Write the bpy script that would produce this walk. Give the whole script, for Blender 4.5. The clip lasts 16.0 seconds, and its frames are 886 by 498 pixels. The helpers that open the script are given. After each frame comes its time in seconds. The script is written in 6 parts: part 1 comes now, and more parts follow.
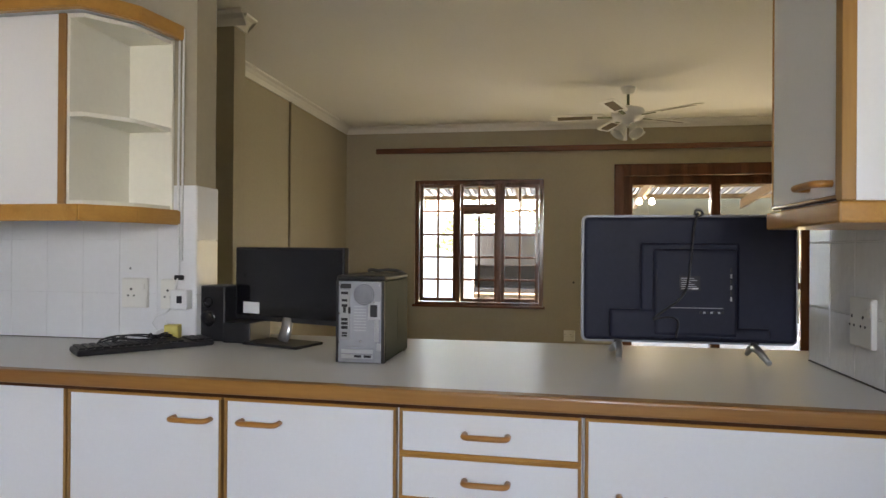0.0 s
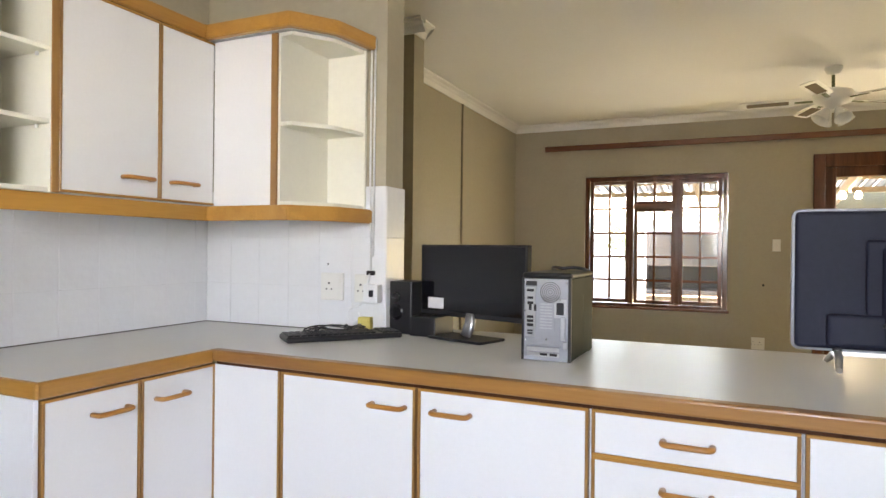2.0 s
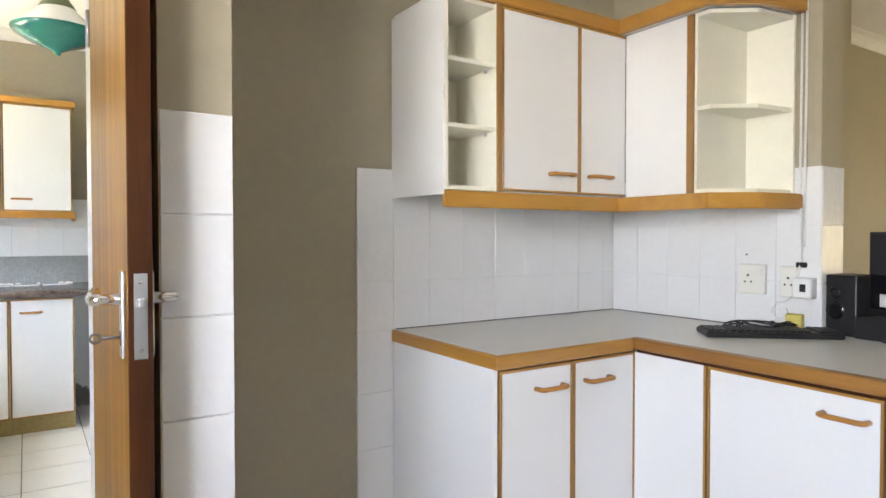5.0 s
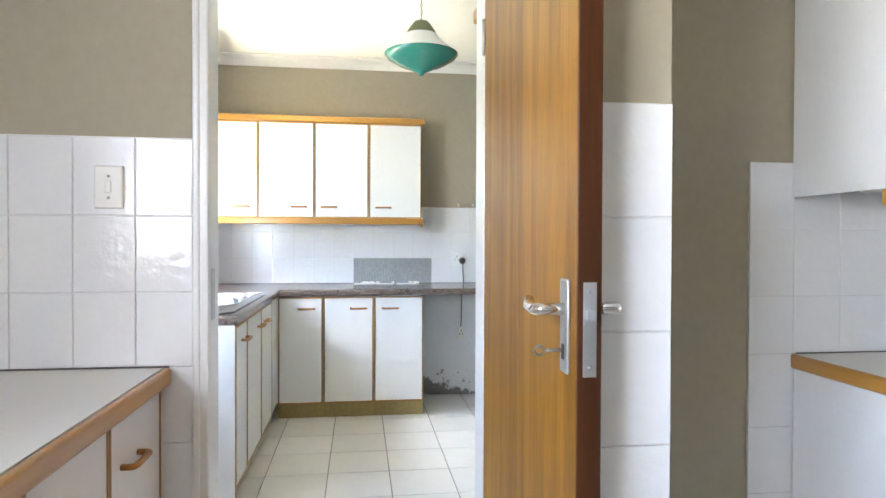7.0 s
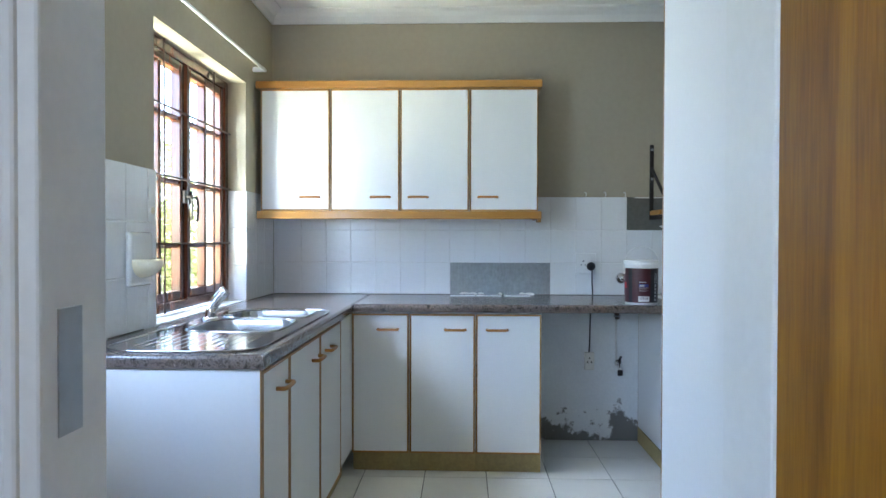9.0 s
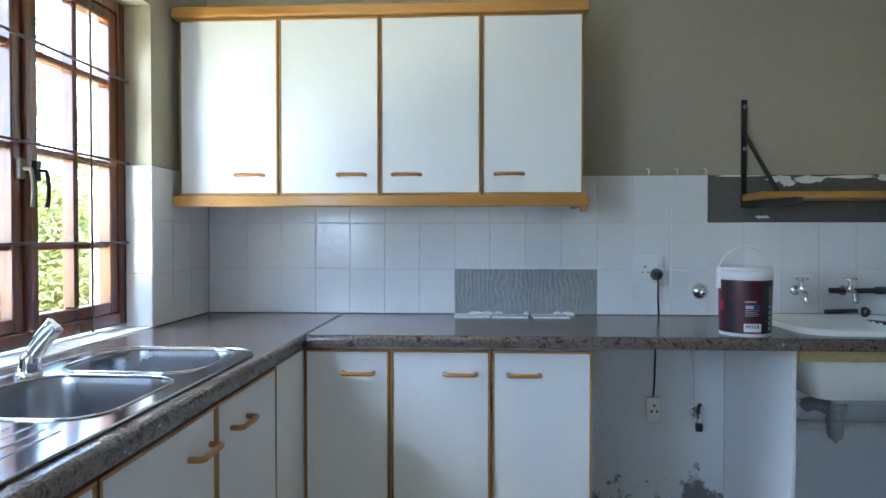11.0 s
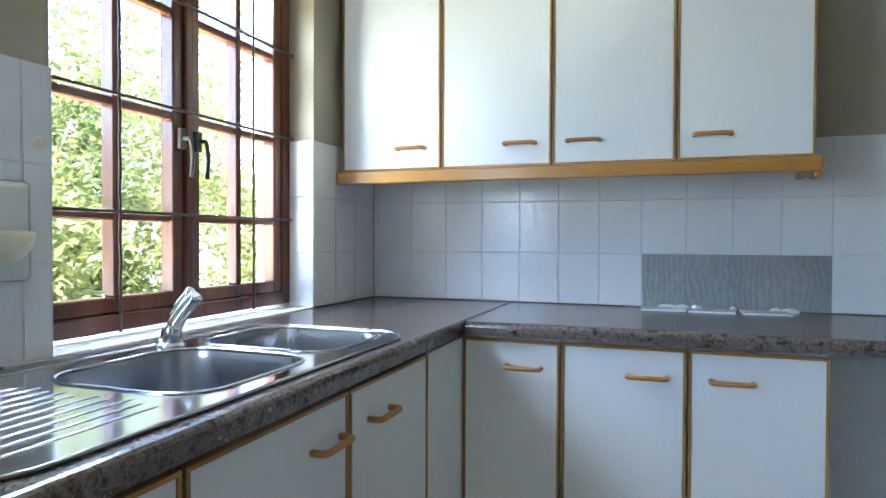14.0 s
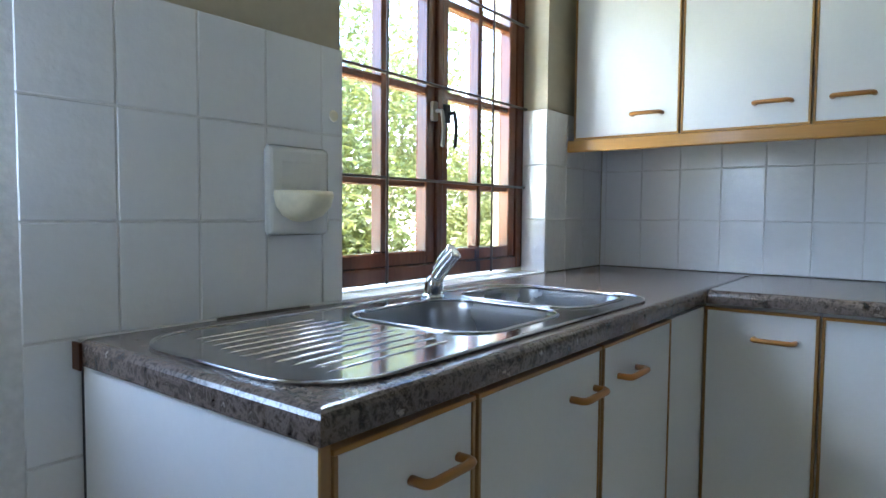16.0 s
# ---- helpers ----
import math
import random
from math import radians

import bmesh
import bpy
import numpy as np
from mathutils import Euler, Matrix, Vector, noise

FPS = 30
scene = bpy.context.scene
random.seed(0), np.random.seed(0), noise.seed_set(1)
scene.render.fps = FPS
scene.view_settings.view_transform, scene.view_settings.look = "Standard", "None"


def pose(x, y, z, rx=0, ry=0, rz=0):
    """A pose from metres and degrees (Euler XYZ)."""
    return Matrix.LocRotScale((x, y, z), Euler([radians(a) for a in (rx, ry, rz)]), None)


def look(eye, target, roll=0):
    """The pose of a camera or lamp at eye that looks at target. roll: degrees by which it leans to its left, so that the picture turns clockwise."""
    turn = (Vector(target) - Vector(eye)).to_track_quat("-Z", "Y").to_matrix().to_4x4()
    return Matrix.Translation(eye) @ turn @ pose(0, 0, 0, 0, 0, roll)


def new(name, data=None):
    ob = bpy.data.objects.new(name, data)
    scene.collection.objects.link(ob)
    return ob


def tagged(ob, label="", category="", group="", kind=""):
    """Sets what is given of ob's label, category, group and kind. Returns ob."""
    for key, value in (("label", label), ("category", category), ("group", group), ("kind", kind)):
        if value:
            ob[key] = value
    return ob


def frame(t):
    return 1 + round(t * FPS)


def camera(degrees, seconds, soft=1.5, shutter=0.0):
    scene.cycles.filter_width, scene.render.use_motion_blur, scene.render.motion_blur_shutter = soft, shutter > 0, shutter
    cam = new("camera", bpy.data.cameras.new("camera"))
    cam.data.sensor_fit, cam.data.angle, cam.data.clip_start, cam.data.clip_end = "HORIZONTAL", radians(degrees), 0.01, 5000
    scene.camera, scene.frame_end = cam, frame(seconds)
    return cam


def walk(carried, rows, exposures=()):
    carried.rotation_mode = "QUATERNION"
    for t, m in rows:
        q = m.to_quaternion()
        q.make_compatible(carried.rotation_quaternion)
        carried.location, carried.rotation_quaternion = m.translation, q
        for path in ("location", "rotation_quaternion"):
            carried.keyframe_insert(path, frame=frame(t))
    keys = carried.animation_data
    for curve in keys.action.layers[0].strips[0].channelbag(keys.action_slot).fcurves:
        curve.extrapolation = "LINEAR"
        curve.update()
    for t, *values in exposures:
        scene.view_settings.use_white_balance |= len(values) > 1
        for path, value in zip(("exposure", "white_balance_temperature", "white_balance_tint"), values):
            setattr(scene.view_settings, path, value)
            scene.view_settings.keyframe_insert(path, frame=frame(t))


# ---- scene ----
cam = camera(70.0, 16.0)
EXPOSURES = [(0, 4.65, 7300, 18), (2, 5.44, 7300, 18), (3.2, 5.48, 7350, 18), (5.4, 5.5, 7300, 16), (6.2, 5.62, 7000, 15), (7, 5.55, 6700, 14), (8.2, 5.0, 5900, 11), (10.3, 4.45, 5700, 9), (12, 4.45, 5700, 9), (14, 4.42, 5750, 9), (15, 4.4, 5800, 9), (16, 4.0, 5900, 9)]
PATH = [
    (0, (5.486, 1.467, 1.244), (5.153, 3.439, 1.248), 0.4),
    (0.5, (5.467, 1.465, 1.242), (5.041, 3.419, 1.245), 0.5),
    (1, (5.449, 1.468, 1.241), (4.91, 3.394, 1.243), 0.5),
    (1.5, (5.432, 1.465, 1.238), (4.76, 3.348, 1.239), 0.5),
    (2, (5.415, 1.457, 1.236), (4.595, 3.281, 1.234), 0.6),
    (2.5, (5.395, 1.452, 1.233), (4.423, 3.201, 1.23), 0.6),
    (3, (5.371, 1.439, 1.234), (4.243, 3.09, 1.227), 0.7),
    (3.2, (5.365, 1.44, 1.231), (4.173, 3.046, 1.226), 0.5),
    (5.3, (5.284, 1.326, 1.238), (3.546, 2.316, 1.203), 0.2),
    (5.5, (5.28, 1.312, 1.237), (3.499, 2.222, 1.209), 0.4),
    (6, (5.269, 1.275, 1.236), (3.397, 1.977, 1.208), 0.4),
    (6.5, (5.204, 1.214, 1.232), (3.261, 1.687, 1.207), 0.3),
    (7, (5.044, 1.153, 1.238), (3.061, 1.416, 1.212), 0.2),
    (7.5, (4.839, 1.121, 1.25), (2.847, 1.293, 1.224), 0.1),
    (8, (4.526, 1.171, 1.251), (2.527, 1.234, 1.224), 0.2),
    (8.2, (4.403, 1.18, 1.249), (2.403, 1.197, 1.225), -0.0),
    (10.3, (3.16, 1.206, 1.218), (1.163, 1.104, 1.189), 0.1),
    (10.5, (3.037, 1.21, 1.225), (1.041, 1.101, 1.195), 0.0),
    (11, (2.784, 1.214, 1.234), (0.787, 1.101, 1.2), -0.0),
    (11.5, (2.572, 1.236, 1.201), (0.576, 1.12, 1.17), -0.1),
    (12, (2.463, 1.274, 1.196), (0.468, 1.138, 1.172), -0.1),
    (12.5, (2.435, 1.275, 1.177), (0.444, 1.084, 1.159), -0.1),
    (13, (2.452, 1.239, 1.161), (0.48, 0.902, 1.148), -0.0),
    (13.5, (2.466, 1.226, 1.16), (0.537, 0.697, 1.137), 0.1),
    (14, (2.477, 1.21, 1.154), (0.596, 0.533, 1.12), 0.2),
    (14.5, (2.494, 1.192, 1.144), (0.667, 0.382, 1.093), 0.3),
    (15, (2.521, 1.168, 1.129), (0.759, 0.225, 1.058), 0.4),
    (15.5, (2.559, 1.149, 1.123), (0.88, 0.066, 1.028), 0.4),
    (16, (2.582, 1.135, 1.118), (1.002, -0.085, 1.006), 0.5),
]
walk(cam, [(t, look(eye, target, roll)) for t, eye, target, roll in PATH], EXPOSURES)


# ---- world, sun, lamps ----
world = bpy.data.worlds.new("world")
scene.world = world
world.use_nodes = True
wn = world.node_tree
sky = wn.nodes.new("ShaderNodeTexSky")
sky.sky_type, sky.sun_disc = "NISHITA", False
sky.sun_elevation, sky.sun_rotation = radians(54), radians(48)
wn.nodes["Background"].inputs["Strength"].default_value = 0.13
wn.links.new(sky.outputs[0], wn.nodes["Background"].inputs["Color"])

sun = new("sun", bpy.data.lights.new("sun", "SUN"))
sun.data.energy, sun.data.angle, sun.data.color = 3.2, radians(0.5), (1.0, 0.95, 0.86)
SUN_AZ, SUN_EL = radians(48), radians(54)
sun.matrix_world = look((math.sin(SUN_AZ) * math.cos(SUN_EL) * 20, math.cos(SUN_AZ) * math.cos(SUN_EL) * 20, math.sin(SUN_EL) * 20), (0, 0, 0))


def daylight_lamp(name, m, width, height, power, colour):
    """An added area lamp that stands in for sky or bounced daylight, at or just outside an opening."""
    lamp = new(name, bpy.data.lights.new(name, "AREA"))
    lamp.data.shape, lamp.data.size, lamp.data.size_y = "RECTANGLE", width, height
    lamp.data.energy, lamp.data.color = power, colour
    lamp.matrix_world = m
    return lamp


daylight_lamp("window_light", look((5.52, -0.30, 1.62), (2.7, 2.7, 1.3)), 1.2, 0.95, 2.45, (0.78, 0.85, 0.98))
# Added lamp, outside and above the scullery window, standing in for high sky light.
daylight_lamp("window_light", look((1.0, -1.05, 2.62), (0.85, 1.0, 0.9)), 2.2, 0.45, 9.5, (0.74, 0.86, 1.0))
# Added lamp hidden below the sill, in place of light bounced off the garden.
daylight_lamp("garden_bounce", look((1.0, -0.78, 0.32), (0.95, 0.6, 2.0)), 1.8, 0.6, 17.5, (0.97, 0.96, 0.70))
# Added fill lamp before the back door's pane, to brighten tiles and base units.
daylight_lamp("door_fill", look((2.63, -0.085, 1.48), (0.90, 0.75, 2.50)), 0.46, 0.82, 0.95, (0.60, 0.76, 1.0))
# Added lamp at the sliding door, hidden by the television: warm patio floor bounce.
daylight_lamp("patio_bounce", look((7.23, 8.73, 0.80), (6.3, 5.5, 2.3)), 1.75, 1.35, 1.15, (1.0, 0.87, 0.50))
# Added low lamp outside the dining window, lighting the ceiling like patio floor bounce.
daylight_lamp("window_light", look((4.68, 8.95, 0.50), (4.9, 7.2, 2.6)), 1.4, 0.5, 0.9, (1.0, 0.88, 0.50))


# ---- materials ----
def material(name, colour, rough=0.5, metal=0.0, vary=0.08, scale=6.0, fine=60.0, bump=0.0, bump_scale=80.0,
             coat=0.0, dark=None, mask_scale=3.0, mask=(0.55, 0.7), random_value=0.0, spec=0.5, gloss_vary=1.0):
    """Painted or plain surface: a base colour broken up at two scales, with fine relief and an optional second colour in patches."""
    m = bpy.data.materials.new(name)
    m.use_nodes = True
    t, n = m.node_tree, m.node_tree.nodes
    b = n["Principled BSDF"]
    co = n.new("ShaderNodeTexCoord")
    out = None
    big = n.new("ShaderNodeTexNoise")
    big.inputs["Scale"].default_value, big.inputs["Detail"].default_value = scale, 5
    small = n.new("ShaderNodeTexNoise")
    small.inputs["Scale"].default_value, small.inputs["Detail"].default_value = fine, 3
    for x in (big, small):
        t.links.new(co.outputs["Object"], x.inputs["Vector"])
    add = n.new("ShaderNodeMath")
    add.operation = "ADD"
    t.links.new(big.outputs["Fac"], add.inputs[0])
    t.links.new(small.outputs["Fac"], add.inputs[1])
    ramp = n.new("ShaderNodeMapRange")
    ramp.inputs["From Min"].default_value, ramp.inputs["From Max"].default_value = 0.6, 1.4
    ramp.inputs["To Min"].default_value, ramp.inputs["To Max"].default_value = 1 - vary, 1 + vary
    t.links.new(add.outputs[0], ramp.inputs["Value"])
    hsv = n.new("ShaderNodeHueSaturation")
    hsv.inputs["Color"].default_value = (*colour, 1)
    t.links.new(ramp.outputs[0], hsv.inputs["Value"])
    out = hsv.outputs[0]
    if random_value:
        info = n.new("ShaderNodeObjectInfo")
        r2 = n.new("ShaderNodeMapRange")
        r2.inputs["To Min"].default_value, r2.inputs["To Max"].default_value = 1 - random_value, 1 + random_value
        t.links.new(info.outputs["Random"], r2.inputs["Value"])
        h2 = n.new("ShaderNodeHueSaturation")
        t.links.new(out, h2.inputs["Color"])
        t.links.new(r2.outputs[0], h2.inputs["Value"])
        out = h2.outputs[0]
    if dark:
        mk = n.new("ShaderNodeTexNoise")
        mk.inputs["Scale"].default_value, mk.inputs["Detail"].default_value = mask_scale, 8
        t.links.new(co.outputs["Object"], mk.inputs["Vector"])
        mr = n.new("ShaderNodeMapRange")
        mr.inputs["From Min"].default_value, mr.inputs["From Max"].default_value = mask
        t.links.new(mk.outputs["Fac"], mr.inputs["Value"])
        mix = n.new("ShaderNodeMix")
        mix.data_type = "RGBA"
        t.links.new(mr.outputs[0], mix.inputs["Factor"])
        t.links.new(out, mix.inputs[6])
        mix.inputs[7].default_value = (*dark, 1)
        out = mix.outputs[2]
    t.links.new(out, b.inputs["Base Color"])
    rr = n.new("ShaderNodeMapRange")
    rr.inputs["To Min"].default_value, rr.inputs["To Max"].default_value = max(rough - 0.06 * gloss_vary, 0.02), min(rough + 0.08 * gloss_vary, 1)
    t.links.new(big.outputs["Fac"], rr.inputs["Value"])
    t.links.new(rr.outputs[0], b.inputs["Roughness"])
    b.inputs["Metallic"].default_value = metal
    b.inputs["Specular IOR Level"].default_value = spec
    b.inputs["Coat Weight"].default_value = coat
    b.inputs["Coat Roughness"].default_value = 0.08
    if bump:
        bn = n.new("ShaderNodeTexNoise")
        bn.inputs["Scale"].default_value, bn.inputs["Detail"].default_value = bump_scale, 4
        t.links.new(co.outputs["Object"], bn.inputs["Vector"])
        bp = n.new("ShaderNodeBump")
        bp.inputs["Strength"].default_value, bp.inputs["Distance"].default_value = bump, 0.004
        t.links.new(bn.outputs["Fac"], bp.inputs["Height"])
        t.links.new(bp.outputs[0], b.inputs["Normal"])
    return m


def wood(name, pale, deep, rough=0.35, scale=1.0, axis="X", coat=0.3, rings=9.0, spec=0.5):
    """Varnished wood whose grain runs along the given axis of the object."""
    m = bpy.data.materials.new(name)
    m.use_nodes = True
    t, n = m.node_tree, m.node_tree.nodes
    b = n["Principled BSDF"]
    co = n.new("ShaderNodeTexCoord")
    mp = n.new("ShaderNodeMapping")
    stretch = {"X": (0.06, 1, 1), "Y": (1, 0.06, 1), "Z": (1, 1, 0.06)}[axis]
    mp.inputs["Scale"].default_value = [s * scale for s in stretch]
    t.links.new(co.outputs["Object"], mp.inputs["Vector"])
    coarse = n.new("ShaderNodeTexNoise")
    coarse.inputs["Scale"].default_value, coarse.inputs["Detail"].default_value, coarse.inputs["Distortion"].default_value = rings, 4, 0.6
    grain = n.new("ShaderNodeTexNoise")
    grain.inputs["Scale"].default_value, grain.inputs["Detail"].default_value = rings * 16, 5
    for x in (coarse, grain):
        t.links.new(mp.outputs[0], x.inputs["Vector"])
    mixf = n.new("ShaderNodeMath")
    mixf.operation = "MULTIPLY_ADD"
    mixf.inputs[1].default_value = 0.35
    t.links.new(grain.outputs["Fac"], mixf.inputs[0])
    t.links.new(coarse.outputs["Fac"], mixf.inputs[2])
    ramp = n.new("ShaderNodeValToRGB")
    ramp.color_ramp.elements[0].position, ramp.color_ramp.elements[1].position = 0.48, 0.86
    ramp.color_ramp.elements[0].color, ramp.color_ramp.elements[1].color = (*deep, 1), (*pale, 1)
    t.links.new(mixf.outputs[0], ramp.inputs[0])
    t.links.new(ramp.outputs[0], b.inputs["Base Color"])
    b.inputs["Roughness"].default_value = rough
    b.inputs["Specular IOR Level"].default_value = spec
    b.inputs["Coat Weight"].default_value, b.inputs["Coat Roughness"].default_value = coat, 0.12
    bp = n.new("ShaderNodeBump")
    bp.inputs["Strength"].default_value, bp.inputs["Distance"].default_value = 0.15, 0.002
    t.links.new(grain.outputs["Fac"], bp.inputs["Height"])
    t.links.new(bp.outputs[0], b.inputs["Normal"])
    return m


def mottled(name, colours, scale=28.0, rough=0.25):
    """Stone-look laminate: blotches of several browns and greys."""
    m = bpy.data.materials.new(name)
    m.use_nodes = True
    t, n = m.node_tree, m.node_tree.nodes
    b = n["Principled BSDF"]
    co = n.new("ShaderNodeTexCoord")
    a = n.new("ShaderNodeTexNoise")
    a.inputs["Scale"].default_value, a.inputs["Detail"].default_value, a.inputs["Distortion"].default_value = scale, 8, 0.25
    a.inputs["Roughness"].default_value = 0.66
    t.links.new(co.outputs["Object"], a.inputs["Vector"])
    ramp = n.new("ShaderNodeValToRGB")
    els = ramp.color_ramp.elements
    for k, c in enumerate(colours):
        e = els[k] if k < 2 else els.new(0.9)
        e.position, e.color = 0.34 + 0.34 * k / (len(colours) - 1), (*c, 1)
    t.links.new(a.outputs["Fac"], ramp.inputs[0])
    t.links.new(ramp.outputs[0], b.inputs["Base Color"])
    b.inputs["Roughness"].default_value = rough
    bp = n.new("ShaderNodeBump")
    bp.inputs["Strength"].default_value, bp.inputs["Distance"].default_value = 0.08, 0.002
    t.links.new(a.outputs["Fac"], bp.inputs["Height"])
    t.links.new(bp.outputs[0], b.inputs["Normal"])
    return m


def clear_glass(name, tint=(1, 1, 1), gloss=0.02):
    m = bpy.data.materials.new(name)
    m.use_nodes = True
    t, n = m.node_tree, m.node_tree.nodes
    n.remove(n["Principled BSDF"])
    tr, gl, mx, lw, mr = (n.new("ShaderNode" + k) for k in ("BsdfTransparent", "BsdfGlossy", "MixShader", "LayerWeight", "MapRange"))
    tr.inputs[0].default_value = (*tint, 1)
    gl.inputs["Roughness"].default_value = 0.02
    mr.interpolation_type = "SMOOTHERSTEP"
    mr.inputs["From Min"].default_value, mr.inputs["To Min"].default_value, mr.inputs["To Max"].default_value = 0.45, gloss, 0.7
    t.links.new(lw.outputs["Facing"], mr.inputs["Value"])
    t.links.new(mr.outputs[0], mx.inputs[0])
    t.links.new(tr.outputs[0], mx.inputs[1])
    t.links.new(gl.outputs[0], mx.inputs[2])
    t.links.new(mx.outputs[0], n["Material Output"].inputs[0])
    return m


def stained_wall(name):
    """White painted plaster with rising damp: grey blotches and flaked paint near the floor."""
    m = material(name, (0.72, 0.74, 0.75), 0.75, vary=0.06, bump=0.3, bump_scale=30)
    t, n = m.node_tree, m.node_tree.nodes
    b = n["Principled BSDF"]
    base = b.inputs["Base Color"].links[0].from_socket
    co = n.new("ShaderNodeTexCoord")
    sep = n.new("ShaderNodeSeparateXYZ")
    t.links.new(co.outputs["Object"], sep.inputs[0])
    no = n.new("ShaderNodeTexNoise")
    no.inputs["Scale"].default_value, no.inputs["Detail"].default_value, no.inputs["Roughness"].default_value = 7.0, 9, 0.62
    t.links.new(co.outputs["Object"], no.inputs["Vector"])
    up = n.new("ShaderNodeMapRange")
    up.inputs["From Min"].default_value, up.inputs["From Max"].default_value = 0.0, 0.42
    up.inputs["To Min"].default_value, up.inputs["To Max"].default_value = 0.185, -0.14
    t.links.new(sep.outputs["Z"], up.inputs["Value"])
    s = n.new("ShaderNodeMath")
    s.operation = "ADD"
    t.links.new(no.outputs["Fac"], s.inputs[0])
    t.links.new(up.outputs[0], s.inputs[1])
    aside = n.new("ShaderNodeMath")
    aside.operation = "SUBTRACT"
    aside.inputs[1].default_value = 2.145
    t.links.new(sep.outputs["Y"], aside.inputs[0])
    width = n.new("ShaderNodeMath")
    width.operation = "ABSOLUTE"
    t.links.new(aside.outputs[0], width.inputs[0])
    streak = n.new("ShaderNodeMapRange")
    streak.inputs["From Min"].default_value, streak.inputs["From Max"].default_value = 0.02, 0.10
    streak.inputs["To Min"].default_value, streak.inputs["To Max"].default_value = 0.13, 0.0
    t.links.new(width.outputs[0], streak.inputs["Value"])
    wet = n.new("ShaderNodeMath")
    wet.operation = "ADD"
    t.links.new(s.outputs[0], wet.inputs[0])
    t.links.new(streak.outputs[0], wet.inputs[1])
    s = wet
    k = n.new("ShaderNodeMapRange")
    k.inputs["From Min"].default_value, k.inputs["From Max"].default_value = 0.605, 0.655
    t.links.new(s.outputs[0], k.inputs["Value"])
    mx = n.new("ShaderNodeMix")
    mx.data_type = "RGBA"
    mx.inputs[7].default_value = (0.20, 0.195, 0.185, 1)
    t.links.new(k.outputs[0], mx.inputs["Factor"])
    t.links.new(base, mx.inputs[6])
    t.links.new(mx.outputs[2], b.inputs["Base Color"])
    return m


def combed(name, colour):
    """Tile cement combed with a notched trowel: wavy ridges."""
    m = material(name, colour, 0.6, vary=0.18, scale=5, fine=40)
    t, n = m.node_tree, m.node_tree.nodes
    co = n.new("ShaderNodeTexCoord")
    wv = n.new("ShaderNodeTexWave")
    wv.bands_direction = "Y"
    wv.inputs["Scale"].default_value, wv.inputs["Distortion"].default_value = 15, 13
    wv.inputs["Detail Scale"].default_value = 0.45
    t.links.new(co.outputs["Object"], wv.inputs["Vector"])
    bp = n.new("ShaderNodeBump")
    bp.inputs["Strength"].default_value, bp.inputs["Distance"].default_value = 0.3, 0.005
    t.links.new(wv.outputs["Fac"], bp.inputs["Height"])
    t.links.new(bp.outputs[0], n["Principled BSDF"].inputs["Normal"])
    return m


def glow(name, colour, strength):
    m = bpy.data.materials.new(name)
    m.use_nodes = True
    b = m.node_tree.nodes["Principled BSDF"]
    b.inputs["Emission Color"].default_value, b.inputs["Emission Strength"].default_value = (*colour, 1), strength
    return m


WALL = material("beige_wall_paint", (0.385, 0.34, 0.248), 0.7, vary=0.05, scale=1.6, fine=35, bump=0.12, bump_scale=55)
CEIL = material("white_ceiling_paint", (0.78, 0.77, 0.74), 0.85, vary=0.03, scale=1.2, bump=0.1, bump_scale=60)
CORNICE = material("cornice_plaster", (0.78, 0.77, 0.74), 0.7, vary=0.03)
TILE = material("white_glazed_tile", (0.77, 0.77, 0.77), 0.03, vary=0.02, scale=5, bump=0.62, bump_scale=26, random_value=0.014, spec=0.42, gloss_vary=0.2)
GROUT = material("grey_grout", (0.71, 0.70, 0.68), 0.9, vary=0.15, bump=0.3)
GROUT_PALE = material("white_grout", (0.76, 0.755, 0.74), 0.8, vary=0.06, bump=0.2)
FLOOR_TILE = material("floor_tile_glaze", (0.75, 0.72, 0.66), 0.3, vary=0.04, scale=2.3, fine=9, random_value=0.04)
FLOOR_GROUT = material("floor_grout", (0.22, 0.20, 0.175), 0.9, vary=0.2)
LAMINATE = material("white_laminate", (0.78, 0.78, 0.77), 0.38, vary=0.02, scale=2, fine=90, bump=0.05, bump_scale=160)
INNER = material("cream_cabinet_lining", (0.80, 0.78, 0.67), 0.5, vary=0.03)
TOP_PALE = material("cream_laminate_worktop", (0.66, 0.65, 0.61), 0.33, vary=0.02, scale=0.8, fine=160, gloss_vary=0.0)
TOP_STONE = mottled("stone_look_laminate", [(0.012, 0.009, 0.008), (0.082, 0.060, 0.048), (0.18, 0.142, 0.120), (0.055, 0.039, 0.032), (0.34, 0.28, 0.245)], 42.0, 0.2)
OAK_X = wood("honey_oak_along_x", (0.50, 0.255, 0.052), (0.37, 0.168, 0.030), axis="X")
OAK_Y = wood("honey_oak_along_y", (0.50, 0.255, 0.052), (0.37, 0.168, 0.030), axis="Y")
OAK_Z = wood("honey_oak_upright", (0.38, 0.205, 0.058), (0.26, 0.122, 0.032), axis="Z")
OAK_DARK = material("stained_timber_plinth", (0.40, 0.31, 0.13), 0.6, vary=0.2, scale=5)
NOSING = wood("darker_oak_nosing", (0.36, 0.172, 0.042), (0.24, 0.10, 0.024), axis="X")
HANDLE = wood("handle_beech", (0.46, 0.205, 0.040), (0.34, 0.135, 0.026), axis="X", rough=0.3)
VENEER = wood("door_veneer", (0.36, 0.160, 0.010), (0.16, 0.060, 0.003), axis="Z", rough=0.42, coat=0.0, rings=17.0, spec=0.25)
